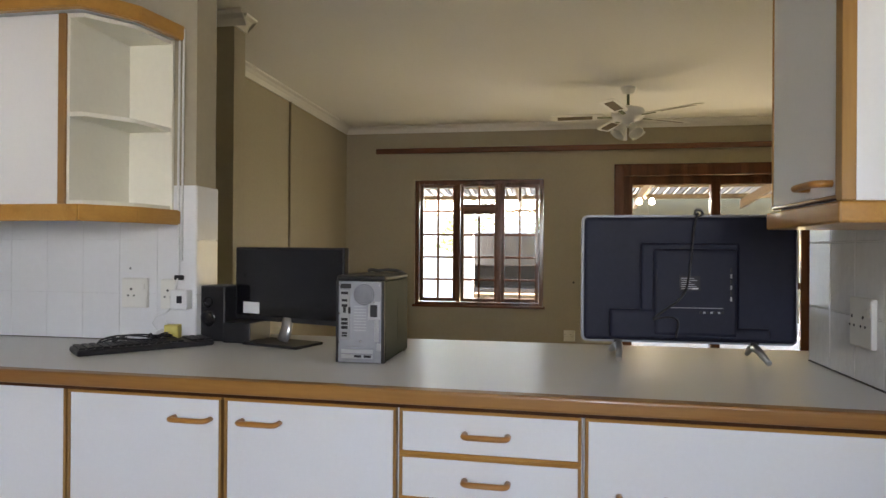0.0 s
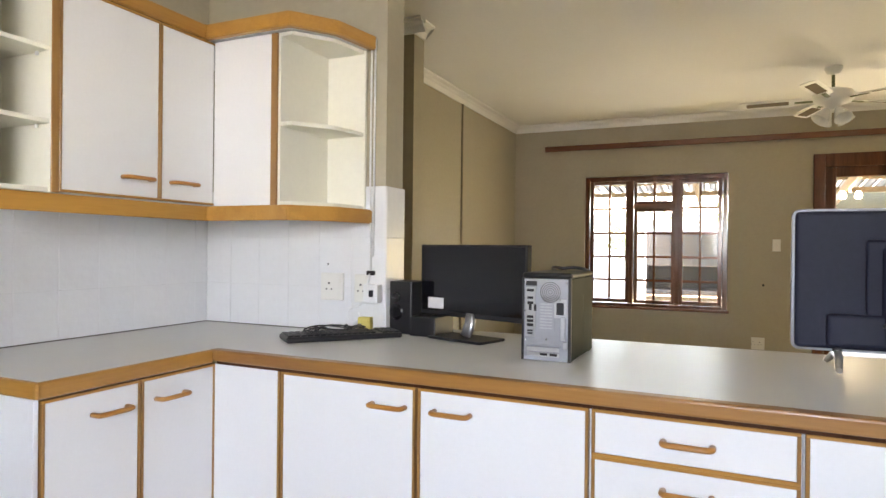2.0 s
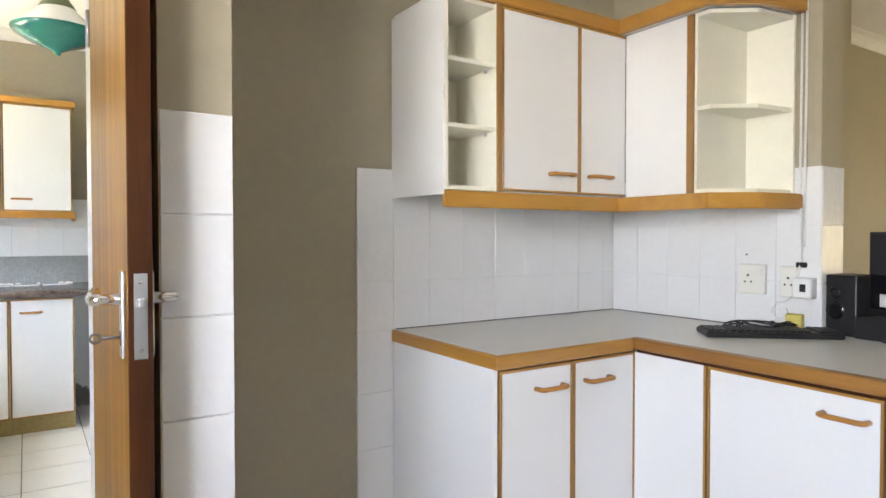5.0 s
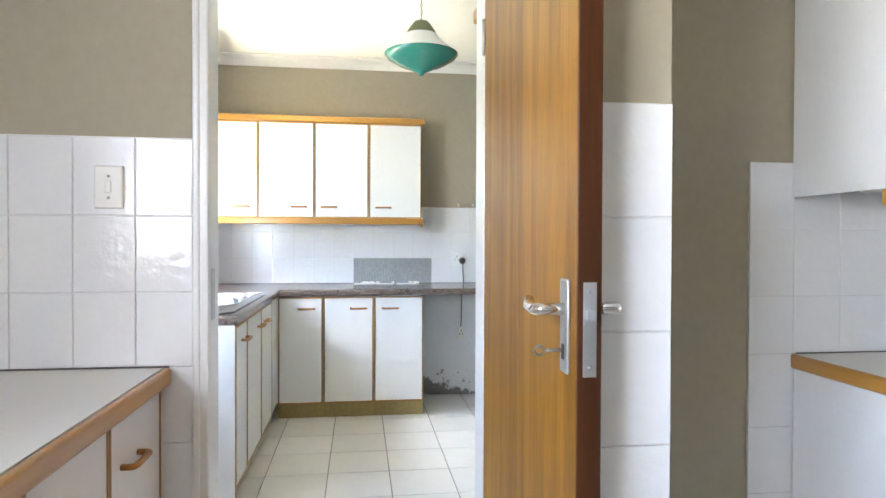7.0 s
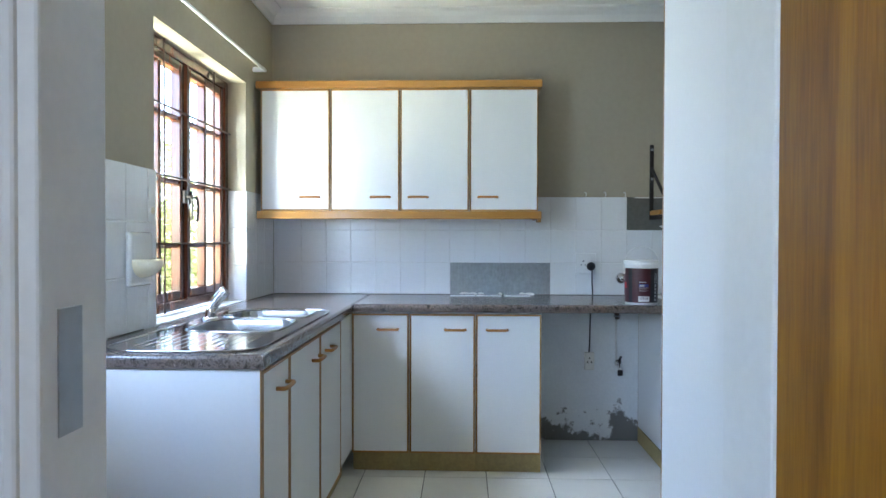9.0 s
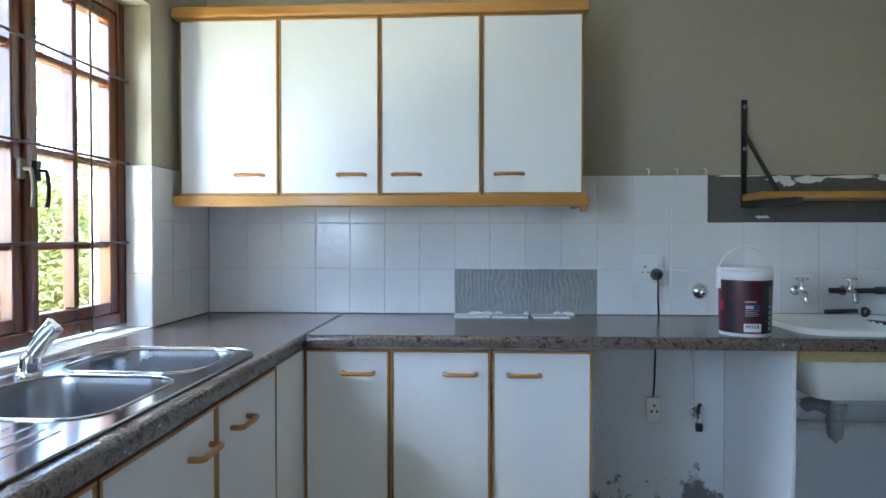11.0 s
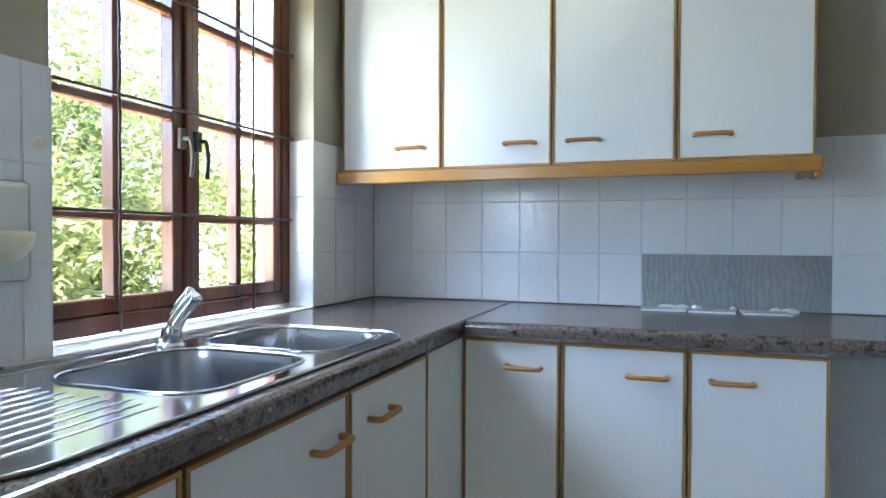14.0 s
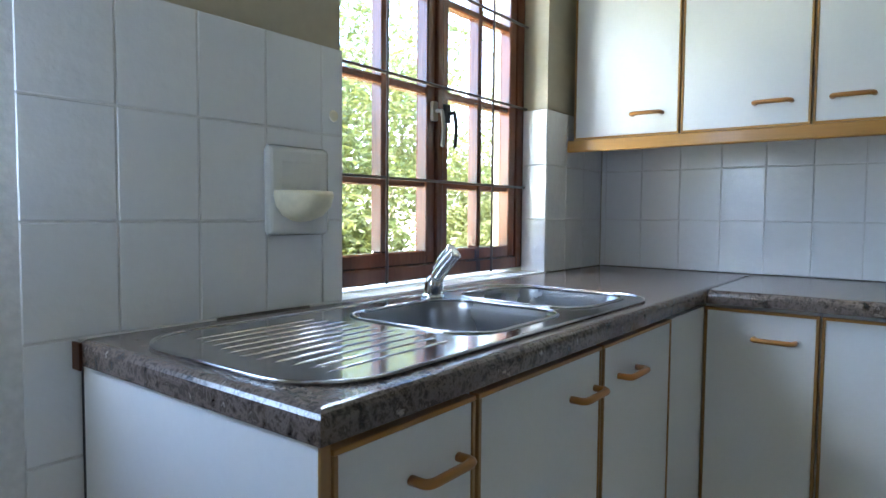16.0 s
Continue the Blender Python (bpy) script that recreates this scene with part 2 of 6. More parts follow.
DOOR_EDGE = wood("door_edge_hardwood", (0.075, 0.024, 0.008), (0.04, 0.013, 0.005), axis="Z", coat=0.0, spec=0.2)
MAHOGANY = wood("mahogany_window_varnish", (0.165, 0.056, 0.026), (0.075, 0.022, 0.011), axis="Z", rough=0.22, coat=0.6)
MAHOGANY_X = wood("mahogany_rail_varnish", (0.175, 0.058, 0.026), (0.08, 0.024, 0.011), axis="X", rough=0.25, coat=0.5)
WHITE_PAINT = material("white_gloss_paint", (0.76, 0.76, 0.74), 0.3, vary=0.04, scale=4, bump=0.06, bump_scale=30)
PLASTIC = material("ivory_plastic", (0.75, 0.735, 0.68), 0.35, vary=0.02)
WHITE_PLASTIC = material("white_plastic", (0.78, 0.78, 0.77), 0.3, vary=0.02)
CERAMIC = material("white_ceramic", (0.76, 0.75, 0.71), 0.12, vary=0.03, coat=0.5)
BLACK = material("black_plastic", (0.012, 0.012, 0.014), 0.4, vary=0.2, bump=0.05, bump_scale=200)
GLOSS_BLACK = material("gloss_black_screen", (0.006, 0.006, 0.008), 0.07, vary=0.1)
TV_BACK = material("dark_blue_grey_plastic", (0.015, 0.017, 0.034), 0.6, spec=0.3, vary=0.15, bump=0.1, bump_scale=220)
PC_SIDE = material("dark_painted_steel", (0.020, 0.030, 0.026), 0.55, vary=0.1, spec=0.08)
TV_RIM = material("silver_painted_plastic", (0.30, 0.31, 0.34), 0.5, vary=0.05, metal=0.2)
SILVER = material("galvanised_steel", (0.36, 0.37, 0.40), 0.42, metal=0.7, vary=0.06)
STEEL_BOWL = material("polished_stainless", (0.47, 0.475, 0.49), 0.26, metal=1.0, vary=0.04, scale=3, fine=180)
STEEL = material("brushed_stainless", (0.46, 0.46, 0.47), 0.13, metal=1.0, vary=0.04, scale=3, fine=180, gloss_vary=0.4)
CHROME = material("chrome", (0.75, 0.75, 0.76), 0.07, metal=1.0, vary=0.02)
ALU = material("satin_aluminium", (0.55, 0.56, 0.57), 0.3, metal=0.9, vary=0.06)
BRASS_DULL = material("dull_window_metal", (0.15, 0.125, 0.10), 0.5, metal=0.25, vary=0.15)
IRON = material("black_painted_iron", (0.018, 0.014, 0.012), 0.45, vary=0.2, bump=0.2, bump_scale=120)
BAR_IRON = material("brown_painted_iron", (0.05, 0.022, 0.014), 0.4, vary=0.3, bump=0.5, bump_scale=90)
PATCH_LOW = combed("combed_tile_cement", (0.29, 0.30, 0.295))
PATCH_HIGH = material("old_tile_cement", (0.105, 0.102, 0.085), 0.8, vary=0.25, scale=4, fine=40, bump=0.35, bump_scale=40)
FLAKE = material("flaked_white_paint", (0.72, 0.70, 0.64), 0.8, vary=0.1, bump=0.4)
PATCH_PAINT = material("plain_white_backing", (0.70, 0.72, 0.74), 0.6, vary=0.04)
DAMP = stained_wall("damp_stained_plaster")
TEAL = material("teal_enamel", (0.012, 0.17, 0.13), 0.22, vary=0.12, coat=0.4)
OLIVE = material("verdigris_brass", (0.13, 0.15, 0.07), 0.45, vary=0.2, metal=0.3)
ENAMEL = material("white_enamel", (0.8, 0.79, 0.75), 0.3, vary=0.02)
FROST = material("frosted_lamp_glass", (0.72, 0.71, 0.66), 0.25, vary=0.05)
PIPE = material("white_pvc", (0.66, 0.66, 0.64), 0.35, vary=0.08)
GREY_PIPE = material("grey_pvc", (0.25, 0.26, 0.26), 0.45, vary=0.15)
RED_LABEL = material("dark_red_label", (0.05, 0.006, 0.012), 0.3, vary=0.3, scale=9)
INK = material("black_label", (0.012, 0.012, 0.018), 0.3, vary=0.1)
PAPER = material("white_label", (0.75, 0.75, 0.75), 0.6, vary=0.03)
YELLOW = material("yellow_sponge", (0.62, 0.52, 0.14), 0.8, vary=0.08, bump=0.3, bump_scale=200)
GREY_PRINT = material("pale_grey_print", (0.45, 0.45, 0.48), 0.5)
BLUE_PRINT = material("dark_blue_print", (0.03, 0.05, 0.25), 0.4)
RED_PRINT = material("bright_red_print", (0.45, 0.02, 0.03), 0.4)
GLASS = clear_glass("window_glass")
SEAL = material("dirty_sealant", (0.10, 0.09, 0.078), 0.7, vary=0.5, scale=20, bump=0.4)
CLOTH = material("old_dish_mould", (0.74, 0.67, 0.48), 0.4, vary=0.1)


# ---- building helpers ----
def mesh_of(name, bm, mat):
    me = bpy.data.meshes.new(name)
    bm.normal_update()
    bm.to_mesh(me)
    bm.free()
    for m in (mat if isinstance(mat, (list, tuple)) else [mat]):
        me.materials.append(m)
    return me


def part(name, bm, mat, parent=None, label="", m=None, smooth=False):
    """Links a bmesh as one mesh object under a thing or under a part."""
    me = mesh_of(name, bm, mat)
    if smooth:
        for p in me.polygons:
            p.use_smooth = True
    ob = new(name, me)
    if parent:
        ob.parent = parent
    if m is not None:
        ob.matrix_basis = m
    return tagged(ob, label) if label else ob


def thing(name, m, label, category, group=""):
    return_ob = new(name)
    return_ob.empty_display_size = 0.05
    return_ob.matrix_basis = m
    return tagged(return_ob, label, category, group)


def structure(name, bm, mat, label="", smooth=False):
    return tagged(part(name, bm, mat, None, label, smooth=smooth), kind="structure")


def slab(x0, x1, y0, y1, z0, z1, bevel=0.0, seg=2, bm=None):
    """A box, its edges rounded by bevel."""
    own = bm is None or bevel > 0
    b = bmesh.new() if own else bm
    vs = [b.verts.new((x, y, z)) for x in (x0, x1) for y in (y0, y1) for z in (z0, z1)]
    for f in ((0, 1, 3, 2), (4, 6, 7, 5), (0, 4, 5, 1), (2, 3, 7, 6), (0, 2, 6, 4), (1, 5, 7, 3)):
        b.faces.new([vs[k] for k in f])
    if bevel:
        bmesh.ops.bevel(b, geom=list(b.edges), offset=bevel, segments=seg, profile=0.5, affect="EDGES")
        bmesh.ops.recalc_face_normals(b, faces=list(b.faces))
        if bm is not None:
            join(bm, b)
            return bm
    return b


def join(bm, other):
    """Moves the geometry of other into bm."""
    at = {v: bm.verts.new(v.co) for v in other.verts}
    for f in other.faces:
        g = bm.faces.new([at[v] for v in f.verts])
        g.smooth, g.material_index = f.smooth, f.material_index
    other.free()
    return bm


def lathe(profile, seg=24, bm=None, m=None):
    """A turned shape from (radius, height) pairs round z."""
    b = bm or bmesh.new()
    m = m or Matrix()
    rings = []
    for r, z in profile:
        if r < 1e-5:
            rings.append([b.verts.new(m @ Vector((0, 0, z)))])
        else:
            rings.append([b.verts.new(m @ Vector((r * math.cos(2 * math.pi * k / seg), r * math.sin(2 * math.pi * k / seg), z))) for k in range(seg)])
    for lo, hi in zip(rings, rings[1:]):
        for k in range(seg):
            a, c = lo[k % len(lo)], lo[(k + 1) % len(lo)]
            d, e = hi[(k + 1) % len(hi)], hi[k % len(hi)]
            quad = [v for i, v in enumerate((a, c, d, e)) if v not in (a, c, d, e)[:i]]
            if len(quad) > 2:
                f = b.faces.new(quad)
                f.smooth = True
    return b


def tube(points, radius, seg=8, bm=None, taper=None):
    """A round bar swept along points."""
    b = bm or bmesh.new()
    pts = [Vector(p) for p in points]
    rings, side = [], None
    for k, p in enumerate(pts):
        d = (pts[min(k + 1, len(pts) - 1)] - pts[max(k - 1, 0)]).normalized()
        if side is None:
            side = d.cross(Vector((0, 0, 1)) if abs(d.z) < 0.9 else Vector((1, 0, 0))).normalized()
        side = (side - d * side.dot(d)).normalized()
        up = d.cross(side)
        r = radius if taper is None else radius * (1 + (taper - 1) * k / (len(pts) - 1))
        rings.append([b.verts.new(p + r * (math.cos(2 * math.pi * i / seg) * side + math.sin(2 * math.pi * i / seg) * up)) for i in range(seg)])
    for lo, hi in zip(rings, rings[1:]):
        for i in range(seg):
            f = b.faces.new((lo[i], lo[(i + 1) % seg], hi[(i + 1) % seg], hi[i]))
            f.smooth = True
    b.faces.new(rings[0][::-1])
    b.faces.new(rings[-1])
    return b


def arc_points(a, b, c, n=6):
    """A bend from a to c that leans towards b."""
    a, b, c = Vector(a), Vector(b), Vector(c)
    return [(1 - t) ** 2 * a + 2 * t * (1 - t) * b + t * t * c for t in [k / n for k in range(n + 1)]]


def rounded(x0, x1, y0, y1, r, n=5):
    """The corners of a rectangle with rounded corners, anticlockwise."""
    out = []
    for cx, cy, a in ((x1 - r, y0 + r, -90), (x1 - r, y1 - r, 0), (x0 + r, y1 - r, 90), (x0 + r, y0 + r, 180)):
        for k in range(n + 1):
            w = radians(a + 90 * k / n)
            out.append((cx + r * math.cos(w), cy + r * math.sin(w)))
    return out


def sheet(outer, holes, z0, z1, bm=None):
    """A flat plate from z0 to z1 with holes cut through it."""
    b = bmesh.new()
    loops = []
    for loop in (outer, *holes):
        vs = [b.verts.new((x, y, z1)) for x, y in loop]
        loops.append(vs)
        for k in range(len(vs)):
            b.edges.new((vs[k], vs[(k + 1) % len(vs)]))
    bmesh.ops.triangle_fill(b, use_beauty=True, use_dissolve=False, edges=list(b.edges))
    if z1 > z0:
        low = {v: b.verts.new((v.co.x, v.co.y, z0)) for v in list(b.verts)}
        for f in list(b.faces):
            b.faces.new([low[v] for v in reversed(f.verts)])
        for vs in loops:
            for k in range(len(vs)):
                p, q = vs[k], vs[(k + 1) % len(vs)]
                b.faces.new((p, q, low[q], low[p]))
    bmesh.ops.recalc_face_normals(b, faces=list(b.faces))
    return join(bm, b) if bm else b


def wall(name, axis, p0, p1, a0, a1, z0, z1, holes=(), mat=None, label=""):
    """A wall of thickness p0 to p1 across axis, running a0 to a1, with holes (a0, a1, z0, z1) through it."""
    b = bmesh.new()
    us = sorted({a0, a1, *(h[0] for h in holes), *(h[1] for h in holes)})
    vs = sorted({z0, z1, *(h[2] for h in holes), *(h[3] for h in holes)})
    us, vs = [u for u in us if a0 <= u <= a1], [v for v in vs if z0 <= v <= z1]

    def solid(i, j):
        if not (0 <= i < len(us) - 1 and 0 <= j < len(vs) - 1):
            return False
        u, v = (us[i] + us[i + 1]) / 2, (vs[j] + vs[j + 1]) / 2
        return not any(h[0] < u < h[1] and h[2] < v < h[3] for h in holes)

    made = {}

    def vert(u, v, p):
        key = (u, v, p)
        if key not in made:
            made[key] = b.verts.new((p, u, v) if axis == "x" else (u, p, v))
        return made[key]

    for i in range(len(us) - 1):
        for j in range(len(vs) - 1):
            if not solid(i, j):
                continue
            u0, u1, v0, v1 = us[i], us[i + 1], vs[j], vs[j + 1]
            for p in (p0, p1):
                b.faces.new([vert(u, v, p) for u, v in ((u0, v0), (u1, v0), (u1, v1), (u0, v1))])
            for di, dj, e in ((-1, 0, ((u0, v0), (u0, v1))), (1, 0, ((u1, v0), (u1, v1))), (0, -1, ((u0, v0), (u1, v0))), (0, 1, ((u0, v1), (u1, v1)))):
                if not solid(i + di, j + dj):
                    (ua, va), (ub, vb) = e
                    b.faces.new([vert(ua, va, p0), vert(ub, vb, p0), vert(ub, vb, p1), vert(ua, va, p1)])
    bmesh.ops.recalc_face_normals(b, faces=list(b.faces))
    return structure(name, b, mat or WALL, label)


TILE_MESHES = {}


def tile_mesh(w, h, d, mat, name, thin=False):
    """One tile w x h, d thick, with a chamfered edge; its back lies on local y = 0 and its face looks along -y."""
    key = (round(w, 3), round(h, 3), d, mat.name, thin)
    if key not in TILE_MESHES:
        b, c = bmesh.new(), 0.0018 if thin is False else 0.0007
        back = [b.verts.new(p) for p in ((0, 0, 0), (w, 0, 0), (w, 0, h), (0, 0, h))]
        mid = [b.verts.new((v.co.x, -d + c, v.co.z)) for v in back]
        face = [b.verts.new(p) for p in ((c, -d, c), (w - c, -d, c), (w - c, -d, h - c), (c, -d, h - c))]
        b.faces.new(face)
        for k in range(4):
            b.faces.new((back[k], back[(k + 1) % 4], mid[(k + 1) % 4], mid[k]))
            b.faces.new((mid[k], mid[(k + 1) % 4], face[(k + 1) % 4], face[k]))
        TILE_MESHES[key] = mesh_of(name, b, mat)
    return TILE_MESHES[key]


def tiling(parent, m, us, vs, skip=None, mat=None, d=0.007, gap=0.003, name="tile", fine=False):
    """Tiles between the joint lines us and vs on the plane of m (local x along, z up, face towards -y)."""
    for u0, u1 in zip(us, us[1:]):
        for v0, v1 in zip(vs, vs[1:]):
            if skip and skip((u0 + u1) / 2, (v0 + v1) / 2):
                continue
            ob = new(name, tile_mesh(u1 - u0 - gap, v1 - v0 - gap, d, mat or TILE, name, fine or gap < 0.0018))
            ob.parent = parent
            loose = 0.06 if fine or gap < 0.0018 else 0.12
            wob = random.uniform(-loose, loose)
            ob.matrix_basis = m @ pose(u0 + gap / 2, random.uniform(-0.0004, 0.0004), v0 + gap / 2, wob, 0, random.uniform(-loose, loose))


def steps(a, b, pitch, start=None):
    """Joint lines from a to b at a pitch, one of them at start."""
    start = a if start is None else start
    k = math.ceil((a - start) / pitch + 1e-6)
    out = [a]
    while start + k * pitch < b - 0.012:
        if start + k * pitch > a + 0.012:
            out.append(start + k * pitch)
        k += 1
    return out + [b]


def handle(parent, x, y, z, length=0.105, mat=None):
    """A wooden bow handle on a door's face (towards -y)."""
    h, o = length / 2, 0.030
    pts = [(-h, 0, 0), (-h, -o * 0.55, 0), *arc_points((-h, -o * 0.6, 0), (-h, -o, 0), (-h + 0.018, -o, 0), 4),
           *arc_points((h - 0.018, -o, 0), (h, -o, 0), (h, -o * 0.6, 0), 4), (h, 0, 0)]
    b = tube(pts, 0.0082, 10)
    for v in b.verts:
        v.co.z *= 0.85
    return part("handle", b, mat or HANDLE, parent, "honey-coloured wooden bow handle", pose(x, y, z))


def front(parent, name, x0, x1, z0, z1, y, lip=("l", "r", "t", "b"), handle_at=None, wide=0.008):
    """A white cabinet front with wooden lipping, its face at y, looking to -y; x0 to x1, z0 to z1."""
    d = 0.017
    door = part(name, slab(x0, x1, 0, d, z0, z1, 0.0015, 1), LAMINATE, parent, m=pose(0, y, 0))
    bars = {"l": (x0 - wide, x0, z0, z1), "r": (x1, x1 + wide, z0, z1), "t": (x0 - wide, x1 + wide, z1, z1 + wide), "b": (x0 - wide, x1 + wide, z0 - wide, z0)}
    for k in lip:
        a, c, e, f = bars[k]
        part("lipping", slab(a, c, -0.0025, d, e, f, 0.0012, 1), OAK_Z if k in "lr" else OAK_X, door)
    if handle_at:
        handle(door, handle_at[0], -0.001, handle_at[1])
    return door


def cabinet(name, m, w, d, z0, z1, fronts, label, group="", open_front=False, plinth=0.0, sink_top=False):
    """A box unit w wide (local x from 0), d deep (local y from 0 back to d), with fronts on its -y side."""
    c = thing(name, m, label, "cabinet", group)
    t = 0.016
    b = bmesh.new()
    zs = 0.655 if sink_top else z1
    slab(0.001, t, 0.019, d, z0, zs, bm=b)
    slab(w - t, w - 0.001, 0.019, d, z0, zs, bm=b)
    slab(t, w - t, 0.019, d, z0, z0 + t, bm=b)
    if not sink_top:
        slab(t, w - t, 0.019, d, z1 - t, z1, bm=b)
    else:
        slab(t, w - t, 0.019, 0.034, z1 - 0.06, z1, bm=b)
    slab(t, w - t, d - 0.006, d, z0 + t, zs - t, bm=b)
    part("body", b, LAMINATE, c)
    for f in fronts:
        front(c, *f[:5], 0.0, **f[5])
    if plinth:
        part("plinth", slab(0, w, 0.045, 0.06, 0, plinth), OAK_DARK, c)
    return c


# ---- structure ----
CEILING = 2.66
wall_back = wall("wall_1", "x", -0.20, -0.007, -0.25, 3.12, -0.1, CEILING, label="beige painted wall behind white tiled splashback")
wall_window = wall("wall_2", "y", -0.25, -0.007, -0.007, 6.312, -0.1, CEILING,
                   [(0.48, 1.515, 0.895, 2.10), (2.24, 3.02, 0.0, 2.05), (4.85, 6.2, 1.08, 2.1)], label="beige wall with a cottage-pane kitchen window")
wall_side = wall("wall_3", "y", 2.979, 3.12, -0.007, 3.18, -0.1, CEILING, label="beige painted side wall")
wall_door = wall("wall_4", "x", 3.18, 3.28, -0.007, 3.617, -0.1, CEILING, [(0.726, 1.53, -0.1, 2.06)], label="beige wall between the two kitchens")
wall_nib = wall("wall_5", "y", 1.56, 1.70, 3.28, 3.985, -0.1, CEILING, label="short beige nib wall beside the door")
wall_stub = wall("wall_6", "y", 3.617, 3.755, 3.00, 4.197, -0.1, CEILING, label="beige wall end beside the serving opening")
wall_right = wall("wall_7", "x", 6.312, 6.45, -0.25, 3.66, -0.1, CEILING, label="beige wall with white tiles above the worktop")
wall_dining_left = wall("wall_8", "x", 3.0, 3.145, 3.755, 8.55, -0.1, CEILING, label="beige dining room side wall")
wall_dining_nib = wall("wall_9", "y", 5.0, 5.14, 3.145, 3.61, -0.1, CEILING, label="short beige nib wall in the dining room")
wall_far = wall("wall_10", "y", 8.55, 8.75, 3.0, 9.05, -0.1, CEILING,
                [(3.955, 5.415, 0.61, 2.045), (6.17, 8.28, 0.0, 2.19)], label="taupe dining room wall with window and sliding door")
wall_dining_right = wall("wall_11", "x", 8.9, 9.05, 3.66, 8.55, -0.1, CEILING, label="beige dining room end wall")
wall_dining_back = wall("wall_12", "y", 3.52, 3.66, 6.45, 9.05, -0.1, CEILING, label="beige dining room back wall")

structure("ceiling", slab(-0.2, 9.05, -0.25, 8.75, CEILING, CEILING + 0.15), CEIL, "white painted plaster ceiling")
floor_scullery = structure("floor_1", slab(-0.2, 3.23, -0.25, 3.12, -0.2, -0.004), FLOOR_GROUT, "cream ceramic tiled floor")
floor_kitchen = structure("floor_2", slab(3.23, 6.45, -0.25, 3.70, -0.2, -0.004), FLOOR_GROUT, "cream ceramic tiled kitchen floor")
structure("floor_3", slab(3.0, 9.05, 3.70, 8.75, -0.2, 0.0), FLOOR_TILE, "pale tiled dining room floor")


def cornice(a, b, inward, size=0.075):
    """A coved cornice from a to b along the top of a wall; inward points into the room."""
    a, b, n = Vector((*a, CEILING)), Vector((*b, CEILING)), Vector((*inward, 0))
    profile = [(0, -size * 1.05), (0.012, -size * 1.05), (0.014, -size * 0.9), (size * 0.32, -size * 0.55), (size * 0.62, -size * 0.28), (size * 0.95, -0.014), (size * 1.05, -0.012), (size * 1.05, 0)]
    bm = bmesh.new()
    ends = [[bm.verts.new(p + n * u + Vector((0, 0, v))) for u, v in profile] for p in (a, b)]
    for k in range(len(profile) - 1):
        bm.faces.new((ends[0][k], ends[1][k], ends[1][k + 1], ends[0][k + 1]))
    for e in ends:
        bm.faces.new(e)
    bmesh.ops.recalc_face_normals(bm, faces=list(bm.faces))
    return structure("cornice", bm, CORNICE, "white coved plaster cornice")


for a, b, n in (((-0.007, -0.007), (-0.007, 2.979), (1, 0)), ((-0.007, -0.007), (3.18, -0.007), (0, 1)), ((-0.007, 2.979), (3.18, 2.979), (0, -1)), ((3.18, 0), (3.18, 2.979), (-1, 0)),
                ((3.145, 8.55), (8.9, 8.55), (0, -1)), ((3.145, 5.14), (3.145, 8.55), (1, 0)), ((3.61, 5.0), (3.61, 5.14), (1, 0)), ((3.145, 5.0), (3.69, 5.0), (0, -1)),
                ((8.9, 3.66), (8.9, 8.55), (-1, 0)), ((3.28, 1.70), (3.28, 3.617), (1, 0)), ((3.28, 3.617), (4.197, 3.617), (0, -1)), ((3.28, 0), (3.28, 1.56), (1, 0))):
    cornice(a, b, n)


def cottage_window(name, m, w, h, bays, label, frame_d=0.07):
    """A hardwood window w x h in local x, z; room side at -y. bays: (x0, x1, columns, row heights, sash)."""
    win = tagged(thing(name, m, label, "window"), kind="structure")
    fr, t = bmesh.new(), 0.045
    slab(0, t, 0, frame_d, 0, h, 0.004, 1, fr)
    slab(w - t, w, 0, frame_d, 0, h, 0.004, 1, fr)
    slab(t, w - t, 0, frame_d, 0, t, 0.004, 1, fr)
    slab(t, w - t, 0, frame_d, h - t, h, 0.004, 1, fr)
    part("window_frame", fr, MAHOGANY, win)
    for x0, x1, cols, rows, s in bays:
        sash = bmesh.new()
        z0, z1 = rows[0], rows[-1]
        slab(x0, x0 + s, 0.008, 0.055, z0, z1, 0.004, 1, sash)
        slab(x1 - s, x1, 0.008, 0.055, z0, z1, 0.004, 1, sash)
        slab(x0 + s, x1 - s, 0.008, 0.055, z0, z0 + s, 0.004, 1, sash)
        slab(x0 + s, x1 - s, 0.008, 0.055, z1 - s, z1, 0.004, 1, sash)
        ob = part("sash", sash, MAHOGANY, win)
        xs = [x0 + s + (x1 - x0 - 2 * s) * k / cols for k in range(cols + 1)]
        for x in xs[1:-1]:
            part("glazing_bar", slab(x - 0.012, x + 0.012, 0.012, 0.056, z0 + s, z1 - s, 0.004, 1), MAHOGANY, ob)
        for z in rows[1:-1]:
            part("glazing_bar", slab(x0 + s, x1 - s, 0.015, 0.05, z - 0.012, z + 0.012, 0.004, 1), MAHOGANY_X, ob)
        zs = [z0 + s, *rows[1:-1], z1 - s]
        for xa, xb in zip(xs, xs[1:]):
            for za, zb in zip(zs, zs[1:]):
                p = part("pane", slab(xa, xb, 0.046, 0.049, za, zb), GLASS, ob)
                p.visible_shadow = False
    return win


